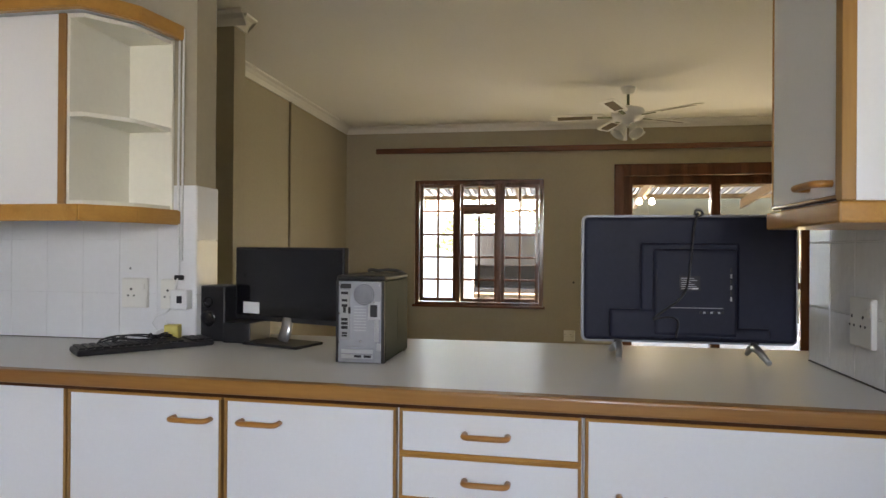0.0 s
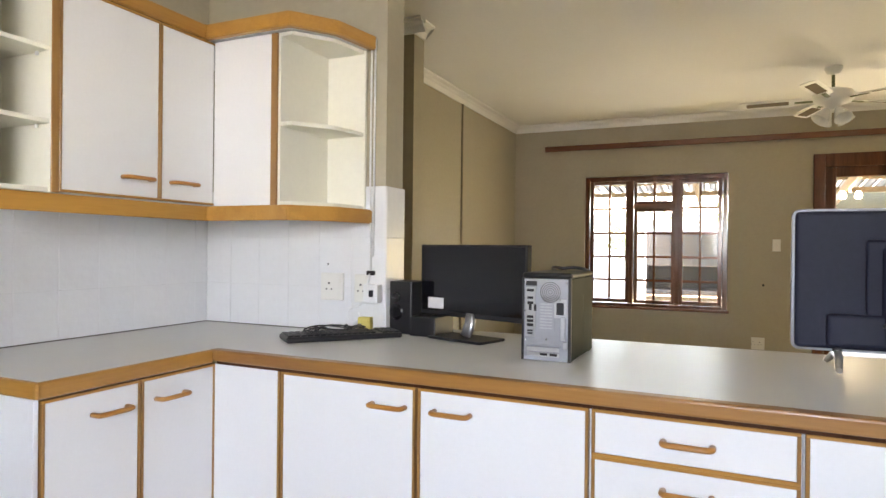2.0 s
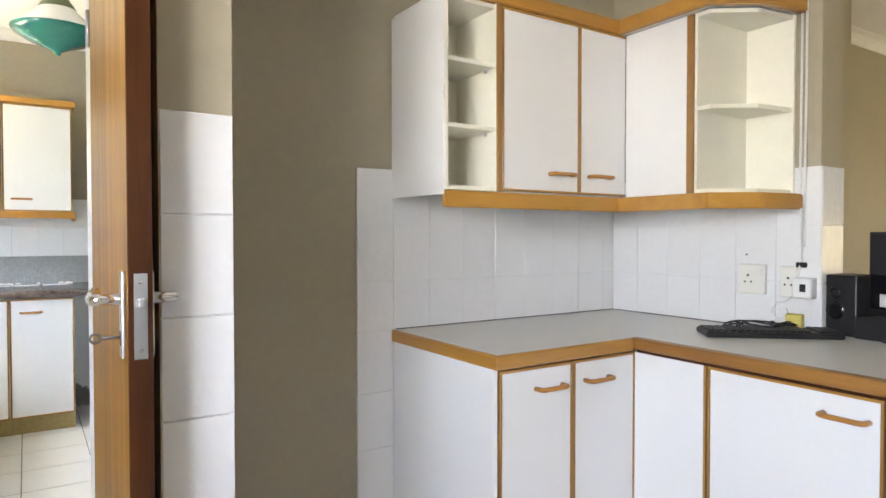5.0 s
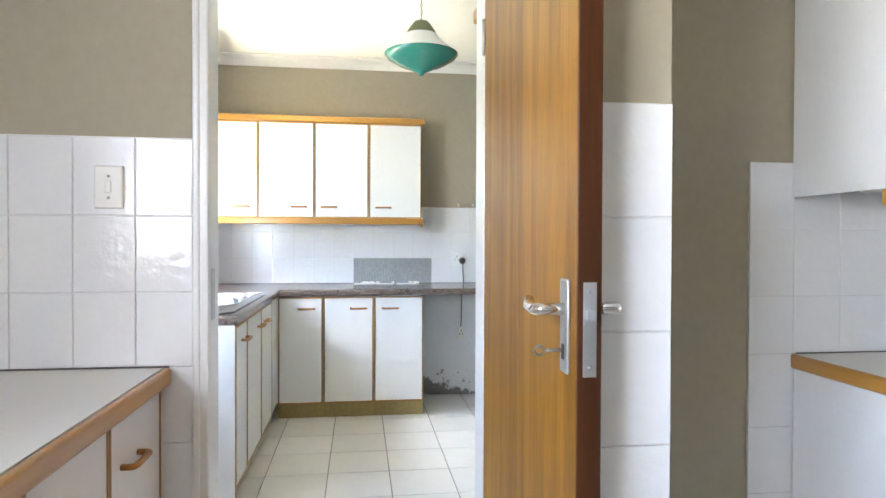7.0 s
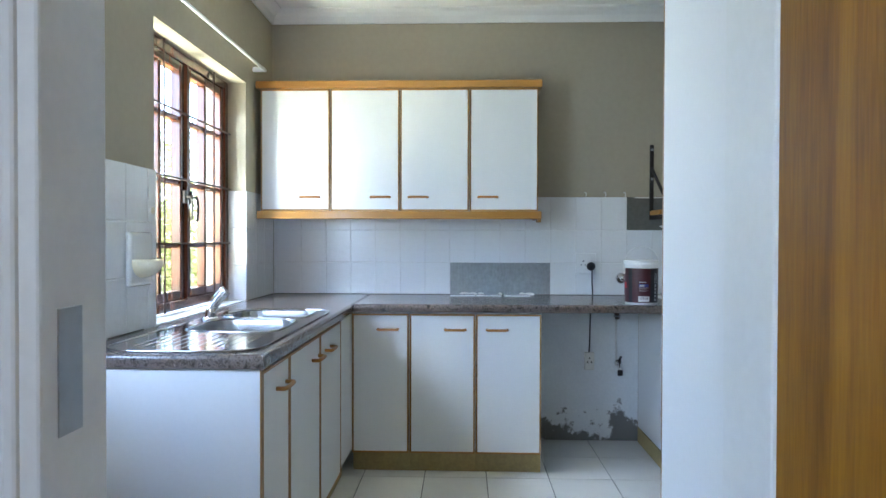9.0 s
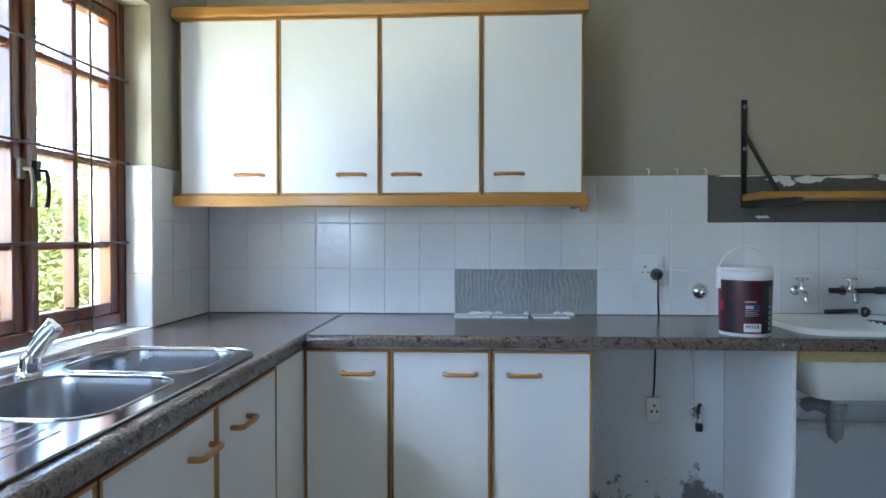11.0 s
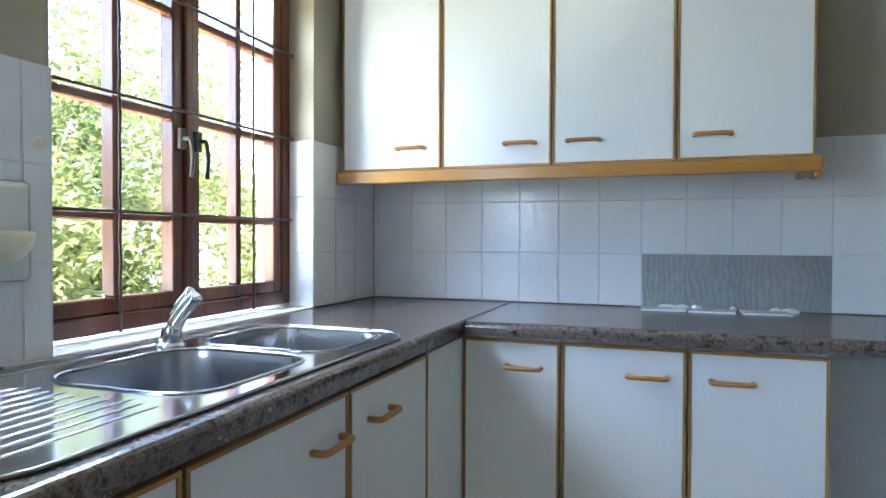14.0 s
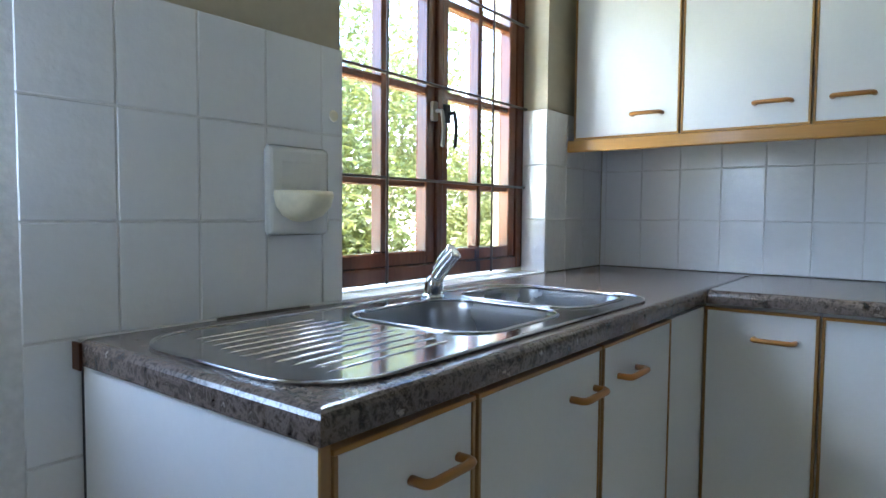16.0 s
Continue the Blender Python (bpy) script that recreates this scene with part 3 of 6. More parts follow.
# scullery window: two opening sashes, four panes high, with burglar bars and stays
W0, W1, WZ0, WZ1 = 0.482, 1.513, 0.915, 2.098
rows = [0.045, 1.209 - WZ0, 1.498 - WZ0, 1.792 - WZ0, WZ1 - WZ0 - 0.045]
half = (W1 - W0) / 2
scullery_window = cottage_window("window_1", pose(W1, -0.105, WZ0, 0, 0, 180), W1 - W0, WZ1 - WZ0,
                                 [(0.045, half - 0.012, 2, rows, 0.042), (half + 0.012, W1 - W0 - 0.045, 2, rows, 0.042)], "dark red-brown varnished cottage-pane kitchen window")
part("mullion", slab(half - 0.014, half + 0.014, -0.004, 0.07, 0.045, WZ1 - WZ0 - 0.045, 0.005, 2), MAHOGANY, scullery_window)
for x in (half - 0.03, half + 0.035):
    stay = tube([(x, -0.002, 0.52), (x, -0.03, 0.52), *arc_points((x, -0.032, 0.515), (x + 0.010, -0.036, 0.47), (x + 0.004, -0.03, 0.41), 6)], 0.006, 8)
    slab(x - 0.012, x + 0.012, -0.008, 0.008, 0.49, 0.55, 0.003, 1, stay)
    part("window_catch", stay, IRON if x > half else BRASS_DULL, scullery_window, "black window catch" if x > half else "dull metal window catch")
bars = thing("burglar_bars", pose(0.482, -0.094, WZ0), "thin brown iron burglar bars inside the window", "burglar bars")
for z in (1.218, 1.512, 1.815):
    part("bar", tube([(0.0, 0, z - WZ0), (1.03, 0, z - WZ0)], 0.0048, 6), BAR_IRON, bars)
for x in (0.235, 0.775):
    part("bar", tube([(x, 0.004, 0.0), *[(x + 0.0012 * (-1) ** k, 0.004, 0.06 * k) for k in range(1, 19)], (x, 0.004, 1.18)], 0.0042, 6), BAR_IRON, bars)

sill = structure("window_sill_1", slab(0.482, 1.513, -0.25, -0.004, 0.885, 0.897), GROUT, "white tiled window sill")
tiling(sill, pose(0.482, -0.104, 0.897, -90, 0, 0), steps(0, 1.031, 0.155), [0, 0.10], name="tile")

# back door in the scullery's window wall
back_door = tagged(thing("door_1", pose(3.02, -0.13, 0, 0, 0, 180), "dark brown hardwood back door, closed", "door"), kind="structure")
fr = bmesh.new()
slab(0, 0.05, -0.02, 0.08, 0, 2.05, 0.004, 1, fr)
slab(0.73, 0.78, -0.02, 0.08, 0, 2.05, 0.004, 1, fr)
slab(0.05, 0.73, -0.02, 0.08, 2.0, 2.05, 0.004, 1, fr)
part("door_frame", fr, MAHOGANY, back_door)
lf = bmesh.new()
slab(0.053, 0.150, 0.0, 0.042, 0.01, 1.997, 0.003, 1, lf)
slab(0.630, 0.727, 0.0, 0.042, 0.01, 1.997, 0.003, 1, lf)
for z0, z1 in ((0.01, 0.22), (0.95, 1.05), (1.90, 1.997)):
    slab(0.150, 0.630, 0.0, 0.042, z0, z1, 0.003, 1, lf)
leaf = part("door_leaf", lf, MAHOGANY, back_door)
part("panel", slab(0.150, 0.630, 0.012, 0.030, 0.22, 0.95), MAHOGANY, leaf)
pane = part("pane", slab(0.150, 0.630, 0.018, 0.022, 1.05, 1.90), GLASS, leaf)
pane.visible_shadow = False

# kitchen window behind the walk
kitchen_window = cottage_window("window_2", pose(6.2, -0.105, 1.08, 0, 0, 180), 1.35, 1.02,
                                [(0.045, 0.665, 2, [0.045, 0.35, 0.66, 0.975], 0.042), (0.685, 1.305, 2, [0.045, 0.35, 0.66, 0.975], 0.042)], "dark red-brown varnished cottage-pane window")

# dining room window: sashes either side of a fixed light with a small fanlight
dz = [0.05, 0.30, 0.555, 0.81, 1.08, 1.385]
dining_window = cottage_window("window_3", pose(3.957, 8.60, 0.612), 1.456, 1.431,
                               [(0.05, 0.475, 2, dz, 0.04), (0.525, 0.945, 2, dz[:5], 0.035), (0.525, 0.945, 2, [1.13, 1.385], 0.03), (0.985, 1.406, 2, dz, 0.04)],
                               "red-brown varnished cottage-pane dining room window")
for x in (0.475, 0.945):
    part("mullion", slab(x, x + 0.045, -0.006, 0.07, 0.045, 1.386, 0.004, 1), MAHOGANY, dining_window)
part("transom", slab(0.52, 0.945, -0.004, 0.07, 1.08, 1.13, 0.004, 1), MAHOGANY_X, dining_window)
part("window_sill", slab(-0.02, 1.476, -0.065, 0.0, -0.012, 0.018, 0.005, 2), MAHOGANY_X, dining_window)

# sliding door
slide = tagged(thing("door_2", pose(6.172, 8.58, 0), "red-brown hardwood glazed sliding door to the patio", "sliding door"), kind="structure")
fr = bmesh.new()
slab(0, 0.10, -0.05, 0.11, 0, 2.188, 0.005, 1, fr)
slab(2.006, 2.106, -0.05, 0.11, 0, 2.188, 0.005, 1, fr)
slab(0.10, 2.006, -0.05, 0.11, 2.06, 2.188, 0.005, 1, fr)
slab(0.10, 2.006, -0.03, 0.11, 0, 0.035, 0.004, 1, fr)
part("door_frame", fr, MAHOGANY, slide)
for x0, x1, y in ((0.10, 1.10, 0.0), (1.0, 2.006, 0.05)):
    b = bmesh.new()
    slab(x0, x0 + 0.095, y, y + 0.042, 0.035, 2.06, 0.004, 1, b)
    slab(x1 - 0.095, x1, y, y + 0.042, 0.035, 2.06, 0.004, 1, b)
    slab(x0 + 0.095, x1 - 0.095, y, y + 0.042, 0.035, 0.20, 0.004, 1, b)
    slab(x0 + 0.095, x1 - 0.095, y, y + 0.042, 1.965, 2.06, 0.004, 1, b)
    slab(x0 + 0.095, x1 - 0.095, y, y + 0.042, 0.86, 0.93, 0.004, 1, b)
    panel = part("door_panel", b, MAHOGANY, slide)
    for z0, z1 in ((0.20, 0.86), (0.93, 1.965)):
        pane = part("pane", slab(x0 + 0.095, x1 - 0.095, y + 0.018, y + 0.022, z0, z1), GLASS, panel)
        pane.visible_shadow = False

# white door lining between the kitchens and its open leaf
lining = bmesh.new()
slab(3.172, 3.296, 0.726, 0.756, 0, 2.03, 0.004, 2, lining)
slab(3.172, 3.296, 1.50, 1.53, 0, 2.03, 0.004, 2, lining)
slab(3.172, 3.296, 0.726, 1.53, 2.03, 2.06, 0.004, 2, lining)
slab(3.281, 3.301, 0.716, 0.734, 0, 2.06, 0.005, 2, lining)
jamb = structure("door_frame_1", lining, WHITE_PAINT, "white painted door lining")
part("strike_plate", slab(3.225, 3.268, 0.7555, 0.7575, 1.02, 1.16, 0.0005, 1), ALU, jamb, "metal strike plate")
leaf_door = tagged(thing("door_3", pose(3.300, 1.541, 0.008, 0, 0, -0.5), "orange-brown veneered door standing open", "door"), kind="structure")
leaf = part("door_leaf", slab(0, 0.780, -0.04, 0, 0, 2.02, 0.002, 1), VENEER, leaf_door)
part("edge_strip", slab(0.780, 0.786, -0.04, 0, 0, 2.02, 0.0015, 1), DOOR_EDGE, leaf_door, "dark hardwood edge strip")
part("latch_plate", slab(0.786, 0.7875, -0.031, -0.009, 1.015, 1.165, 0.0004, 1), ALU, leaf_door, "satin metal latch plate")
part("latch", slab(0.787, 0.800, -0.026, -0.014, 1.105, 1.122, 0.003, 2), ALU, leaf_door)
for z in (1.03, 1.15):
    part("screw", lathe([(0, 0), (0.004, 0), (0.003, 0.001), (0, 0.0012)], 10, m=pose(0.7876, -0.02, z, 0, 90, 0)), SILVER, leaf_door)
for y, s in ((-0.04, -1), (0.0, 1)):
    ya, yb = sorted((y, y + s * 0.007))
    plate = part("door_handle", slab(0.716, 0.754, ya, yb, 1.012, 1.168, 0.003, 2), ALU, leaf_door, "satin metal lever handle with plate")
    lever = tube([(0.735, y, 1.118), (0.735, y + s * 0.040, 1.118), *arc_points((0.735, y + s * 0.041, 1.118), (0.732, y + s * 0.050, 1.118), (0.714, y + s * 0.050, 1.116), 4), (0.665, y + s * 0.047, 1.117), (0.640, y + s * 0.040, 1.124)], 0.0105, 10)
    part("lever", lever, CHROME, plate, smooth=True)
    part("keyhole_cover", slab(0.729, 0.741, y + s * 0.007 - 0.001, y + s * 0.007 + 0.001, 1.035, 1.06), BLACK, plate)
key = tube([(0.735, -0.047, 1.05), (0.735, -0.078, 1.05)], 0.003, 8)
ring = [(0.735, -0.087 + 0.008 * math.cos(a), 1.05 + 0.008 * math.sin(a)) for a in [2 * math.pi * k / 16 for k in range(17)]]
tube(ring, 0.0022, 6, key)
part("key", key, BRASS_DULL, leaf_door, "dull metal key in the lock")
for z in (0.25, 1.75):
    part("hinge", tube([(-0.004, -0.043, z), (-0.004, -0.043, z + 0.1)], 0.006, 8), ALU, leaf_door)

# ---- scullery: worktops and base units ----
def bowl(outline, z_top, depth, shrink, n=5):
    """A basin that hangs from an outline of (x, y) points, walls and floor rounded together."""
    b = bmesh.new()
    cx = sum(p[0] for p in outline) / len(outline)
    cy = sum(p[1] for p in outline) / len(outline)
    rings = []
    profile = [(1.0, 0.0), (0.985, -0.006), (0.97, -0.02)] + [(0.97 - (0.97 - shrink) * 0.35 * t, -depth * (0.12 + 0.62 * t)) for t in (0.3, 0.7, 1.0)] + \
              [(shrink + 0.10 * (1 - shrink) * 2, -depth * 0.92), (shrink - 0.05, -depth), (0.12, -depth * 1.03)]
    for s, dz_ in profile:
        rings.append([b.verts.new((cx + (x - cx) * s, cy + (y - cy) * s, z_top + dz_)) for x, y in outline])
    k = len(outline)
    for lo, hi in zip(rings, rings[1:]):
        for i in range(k):
            f = b.faces.new((lo[i], lo[(i + 1) % k], hi[(i + 1) % k], hi[i]))
            f.smooth = True
    b.faces.new(rings[-1]).smooth = True
    bmesh.ops.recalc_face_normals(b, faces=list(b.faces))
    for f in b.faces:
        f.normal_flip()
    return b


def worktop(name, outer, holes, soft, mat, label, z0=0.86, z1=0.90, r=0.017):
    """A worktop slab with its top edges rounded where soft(midpoint) holds."""
    b = sheet(outer, holes, z0, z1)
    edges = [e for e in b.edges if all(abs(v.co.z - z1) < 1e-5 for v in e.verts) and len(e.link_faces) == 2
             and abs(e.link_faces[0].normal.z - e.link_faces[1].normal.z) > 0.5 and soft((e.verts[0].co + e.verts[1].co) / 2)]
    if edges:
        bmesh.ops.bevel(b, geom=edges, offset=r, segments=4, profile=0.5, affect="EDGES")
    return tagged(part(name, b, mat, None), label, "worktop")


BOWL_A = rounded(1.325, 1.690, 0.165, 0.520, 0.085, 6)
BOWL_B = rounded(0.965, 1.285, 0.150, 0.520, 0.085, 6)
CUT = rounded(0.960, 1.700, 0.145, 0.527, 0.09, 6)
stone_top = worktop("worktop", [(-0.004, 0.006), (2.125, 0.006), (2.125, 0.615), (-0.004, 0.615)], [CUT], lambda c: (c.y > 0.6 and c.x > 0.6) or c.x > 2.11, TOP_STONE,
        "brown mottled stone-look worktop holding the steel sink")
part("loose_edging", slab(2.1255, 2.131, 0.002, 0.030, 0.852, 0.899, 0.001, 1), DOOR_EDGE, stone_top, "loose brown edging strip")
BASIN_CUT = rounded(0.09, 0.53, 2.37, 2.86, 0.09, 5)
worktop("worktop", [(-0.004, 0.618), (0.632, 0.618), (0.632, 2.976), (-0.004, 2.976)], [BASIN_CUT], lambda c: c.x > 0.62, TOP_STONE,
        "brown mottled stone-look worktop below the tiled wall")
part_joint = tagged(part("joint_strip", slab(0.0, 0.628, 0.6155, 0.6175, 0.87, 0.9006), BLACK), "dark joint between the two worktops", "joint strip")

# steel sink with drainer
sink = thing("sink", pose(0, 0, 0), "stainless steel double-bowl sink with ribbed drainer", "sink")
rim = sheet(rounded(0.928, 2.085, 0.085, 0.572, 0.12, 8), [BOWL_A, BOWL_B], 0.9005, 0.9045)
part("rim", rim, STEEL, sink)
lip = bmesh.new()
edge = rounded(0.928, 2.085, 0.085, 0.572, 0.12, 8)
tube([(x, y, 0.9035) for x, y in edge + edge[:1]], 0.0042, 6, lip)
part("raised_edge", lip, STEEL, sink)
for outline in (BOWL_A, BOWL_B):
    part("bowl_rim", tube([(x, y, 0.9045) for x, y in outline + outline[:1]], 0.0042, 8), STEEL, sink)
    pan = part("bowl", bowl(outline, 0.9045, 0.19, 0.86), STEEL_BOWL, sink)
    cx, cy = sum(p[0] for p in outline) / len(outline), sum(p[1] for p in outline) / len(outline)
    part("drain", lathe([(0, 0.004), (0.018, 0.004), (0.022, 0.007), (0.038, 0.006), (0.042, 0.0)], 20, m=pose(cx, cy, 0.9045 - 0.1950)), CHROME, pan)
for k in range(11):
    y = 0.165 + k * 0.0335
    a, c = 1.722 + 0.012 * (k % 2) + (0.02 if k in (0, 10) else 0), 2.035 - 0.03 * abs(k - 5) / 5
    part("rib", tube([(a, y, 0.9005), (a + 0.012, y, 0.9022), (c - 0.012, y, 0.9022), (c, y, 0.9005)], 0.0045, 8), STEEL, sink)
mixer = thing("mixer_tap", pose(1.335, 0.140, 0.9045), "chrome single-lever mixer tap behind the sink", "tap")
part("base_ring", lathe([(0, 0), (0.030, 0), (0.031, 0.005), (0.027, 0.011), (0, 0.012)], 24), CHROME, mixer)
part("body", lathe([(0.0245, 0.008), (0.0235, 0.032), (0.022, 0.044), (0.017, 0.054), (0.008, 0.060), (0, 0.061)], 20, m=pose(0, 0, 0, -8, 0, 0)), CHROME, mixer)
part("spout", tube([(0, 0.004, 0.036), (-0.002, 0.016, 0.058), (-0.004, 0.032, 0.080), (-0.006, 0.050, 0.100), (-0.007, 0.062, 0.112), (-0.008, 0.068, 0.117)], 0.0185, 14, taper=0.86), CHROME, mixer)
part("nozzle", tube([(-0.0075, 0.064, 0.112), (-0.008, 0.070, 0.101)], 0.012, 12), CHROME, mixer)
part("lever", tube([(-0.002, 0.010, 0.074), (-0.004, 0.026, 0.098), (-0.006, 0.042, 0.118), (-0.007, 0.054, 0.132)], 0.0125, 12, taper=0.8), CHROME, mixer)

BASE = "scullery base units"
D_TOP, D_LOW = 0.838, 0.118
# units under the sink run, looking towards +y
def sink_unit(x1, x0, handle_x, label):
    w = x1 - x0
    cabinet("base_cabinet", pose(x1, 0.602, 0, 0, 0, 180), w, 0.58, 0.12, 0.857,
            [("door", 0.012, w - 0.012, D_LOW, D_TOP, {"handle_at": None if handle_x is None else (x1 - handle_x, 0.765)})], label, BASE, plinth=0.12, sink_top=True)


sink_unit(2.10, 1.806, 1.905, "white base unit with oak-lipped door beside the drainer")
sink_unit(1.806, 1.346, 1.435, "white base unit with oak-lipped door under the sink")
sink_unit(1.346, 0.905, 1.205, "white base unit with oak-lipped door under the small bowl")
corner = thing("corner_filler", pose(0.905, 0.602, 0, 0, 0, 180), "white corner filler panel between base units", "panel", BASE)
part("panel", slab(0.006, 0.300, 0.0, 0.017, 0.13, 0.846, 0.001, 1), LAMINATE, corner)
part("plinth", slab(0.0, 0.26, 0.045, 0.06, 0, 0.12), OAK_DARK, corner)
end = tagged(part("side_board", slab(2.102, 2.117, 0.012, 0.602, 0.0, 0.857, 0.001, 1), LAMINATE), "white laminate end panel beside the sink unit", "panel")
# Black strip fills the gap to the tiles; its colour gives the gap's shade.
part("gap_shade", slab(2.104, 2.116, 0.0005, 0.0115, 0.0, 0.857), BLACK, end, "black strip put in as shade in the gap against the tiles")
part("lipping", slab(2.102, 2.117, 0.602, 0.606, 0.0, 0.857), OAK_Z, end)
# units along the tiled wall, looking towards +x
for y0, y1, hy, lab in ((0.602, 0.908, 0.795, "beside the corner"), (0.908, 1.258, 1.15, "in the middle of the run"), (1.258, 1.606, 1.37, "beside the open appliance space")):
    w = y1 - y0
    cabinet("base_cabinet", pose(0.602, y0, 0, 0, 0, 90), w, 0.58, 0.12, 0.857,
            [("door", 0.010, w - 0.012, D_LOW, D_TOP, {"handle_at": (hy - y0, 0.766)})], "white base unit with oak-lipped door " + lab, BASE, plinth=0.12)

# wall units
TOPS = "scullery wall units"
for y0, y1, hy, lab in ((0.022, 0.426, 0.311, "next to the window"), (0.426, 0.827, 0.717, "second from the window"), (0.827, 1.224, 0.933, "third from the window"), (1.224, 1.617, 1.33, "at the open end")):
    w = y1 - y0
    cabinet("wall_cabinet", pose(0.322, y0, 0, 0, 0, 90), w, 0.318, 1.40, 2.105,
            [("door", 0.010, w - 0.010, 1.412, 2.092, {"handle_at": (hy - y0, 1.482), "wide": 0.007})], "white wall unit with oak-lipped door " + lab, TOPS)
light_rail = thing("light_rail", pose(0, 0, 0), "honey oak light rail under the wall units", "rail", TOPS)
part("front_strip", slab(0.318, 0.340, 0.004, 1.634, 1.357, 1.403, 0.006, 2), OAK_Y, light_rail)
part("end_return", slab(0.240, 0.3175, 1.612, 1.633, 1.340, 1.402, 0.005, 2), OAK_X, light_rail)
part("end_return", slab(0.003, 0.2395, 1.613, 1.632, 1.360, 1.402, 0.005, 2), OAK_X, light_rail)
tagged(part("cornice_rail", slab(0.003, 0.345, 0.0, 1.636, 2.102, 2.145, 0.008, 2), OAK_Y), "honey oak cornice rail on the wall units", "rail", TOPS)

# open appliance space
structure("wall_plaster", slab(-0.007, -0.002, 1.606, 2.272, 0.0, 0.895), DAMP, "white plaster with damp stains and flaking paint")
structure("wall_lining", slab(-0.007, -0.003, 2.29, 2.979, 0.10, 0.895), PATCH_PAINT, "white backing behind the laundry basin")
structure("wall_lining", slab(0.0, 0.6, 2.972, 2.979, 0.10, 0.895), PATCH_PAINT, "white side lining beside the laundry basin")
div = tagged(part("divider_panel", slab(0.0, 0.585, 2.273, 2.289, 0.09, 0.857, 0.001, 1), LAMINATE), "white laminate divider panel under the worktop", "panel")
part("plinth", slab(0.02, 0.56, 2.266, 2.272, 0.0, 0.09), OAK_DARK, div)
tagged(part("base_board", slab(0.0, 0.585, 2.291, 2.970, 0.085, 0.101), LAMINATE), "white base board under the laundry basin", "panel")
tagged(part("basin_rail", slab(0.585, 0.603, 2.291, 2.970, 0.82, 0.857, 0.001, 1), OAK_DARK), "brown timber rail under the worktop edge", "rail")

# laundry basin with trap
basin = thing("laundry_basin", pose(0, 0, 0), "white laundry basin set into the worktop", "basin")
rb = bmesh.new()
loops = [(rounded(0.055, 0.572, 2.335, 2.90, 0.11, 6), 0.9005), (rounded(0.055, 0.572, 2.335, 2.90, 0.11, 6), 0.914), (rounded(0.067, 0.560, 2.347, 2.888, 0.10, 6), 0.922), (rounded(0.085, 0.535, 2.365, 2.87, 0.09, 6), 0.919)]
rings = [[rb.verts.new((x, y, z)) for x, y in lp] for lp, z in loops]
for lo, hi in zip(rings, rings[1:]):
    for i in range(len(lo)):
        rb.faces.new((lo[i], lo[(i + 1) % len(lo)], hi[(i + 1) % len(lo)], hi[i])).smooth = True
part("rim", rb, CERAMIC, basin)
part("bowl", bowl(rounded(0.085, 0.535, 2.365, 2.87, 0.09, 6), 0.919, 0.20, 0.72), CERAMIC, basin)
sh = bmesh.new()
loops = [(rounded(0.075, 0.545, 2.355, 2.89, 0.07, 6), 0.858), (rounded(0.080, 0.540, 2.36, 2.885, 0.07, 6), 0.795), (rounded(0.13, 0.48, 2.41, 2.755, 0.06, 6), 0.665), (rounded(0.15, 0.46, 2.43, 2.735, 0.05, 6), 0.655)]
rings = [[sh.verts.new((x, y, z)) for x, y in lp] for lp, z in loops]
for lo, hi in zip(rings, rings[1:]):
    for i in range(len(lo)):
        sh.faces.new((lo[i], hi[i], hi[(i + 1) % len(lo)], lo[(i + 1) % len(lo)])).smooth = True
sh.faces.new(rings[-1])
part("underside", sh, CERAMIC, basin)
trap = thing("drain_trap", pose(0, 0, 0), "grey and white plastic drain trap under the basin", "drain trap")
part("flange", lathe([(0, -0.006), (0.044, -0.006), (0.046, 0.0), (0, 0.001)], 16, m=pose(0.30, 2.582, 0.654)), BLACK, trap, "black rubber flange")
part("outlet", tube([(0.30, 2.582, 0.652), (0.30, 2.580, 0.585)], 0.024, 12), PIPE, trap, "white outlet pipe")
part("nut", lathe([(0.029, -0.014), (0.033, -0.011), (0.033, 0.011), (0.029, 0.014)], 12, m=pose(0.30, 2.578, 0.592)), GREY_PIPE, trap)
part("nut", lathe([(0.029, -0.012), (0.034, -0.009), (0.034, 0.009), (0.029, 0.012)], 12, m=pose(0.30, 2.574, 0.535)), GREY_PIPE, trap)
part("bottle", lathe([(0, -0.082), (0.006, -0.080), (0.010, -0.070), (0.024, -0.060), (0.029, -0.044), (0.030, 0.045), (0.027, 0.06), (0, 0.06)], 16, m=pose(0.30, 2.574, 0.532)), GREY_PIPE, trap)
part("knee", tube([(0.30, 2.572, 0.575), (0.25, 2.560, 0.582), *arc_points((0.24, 2.555, 0.582), (0.19, 2.535, 0.585), (0.17, 2.527, 0.560), 5)], 0.027, 12), GREY_PIPE, trap)
part("bend", tube([*arc_points((0.175, 2.53, 0.568), (0.14, 2.515, 0.565), (0.115, 2.505, 0.520), 5), (0.095, 2.495, 0.490)], 0.025, 12), PIPE, trap)
part("elbow", tube([(0.10, 2.50, 0.495), (0.07, 2.47, 0.470), (0.02, 2.455, 0.46), (0.0, 2.45, 0.46)], 0.034, 12), GREY_PIPE, trap)
part("waste_pipe", tube([(0.035, 2.50, 0.445), (0.035, 2.90, 0.440), *arc_points((0.035, 2.915, 0.44), (0.04, 2.95, 0.44), (0.075, 2.953, 0.438), 4), (0.59, 2.957, 0.42)], 0.021, 12), PIPE, trap, "white waste pipe along the wall")

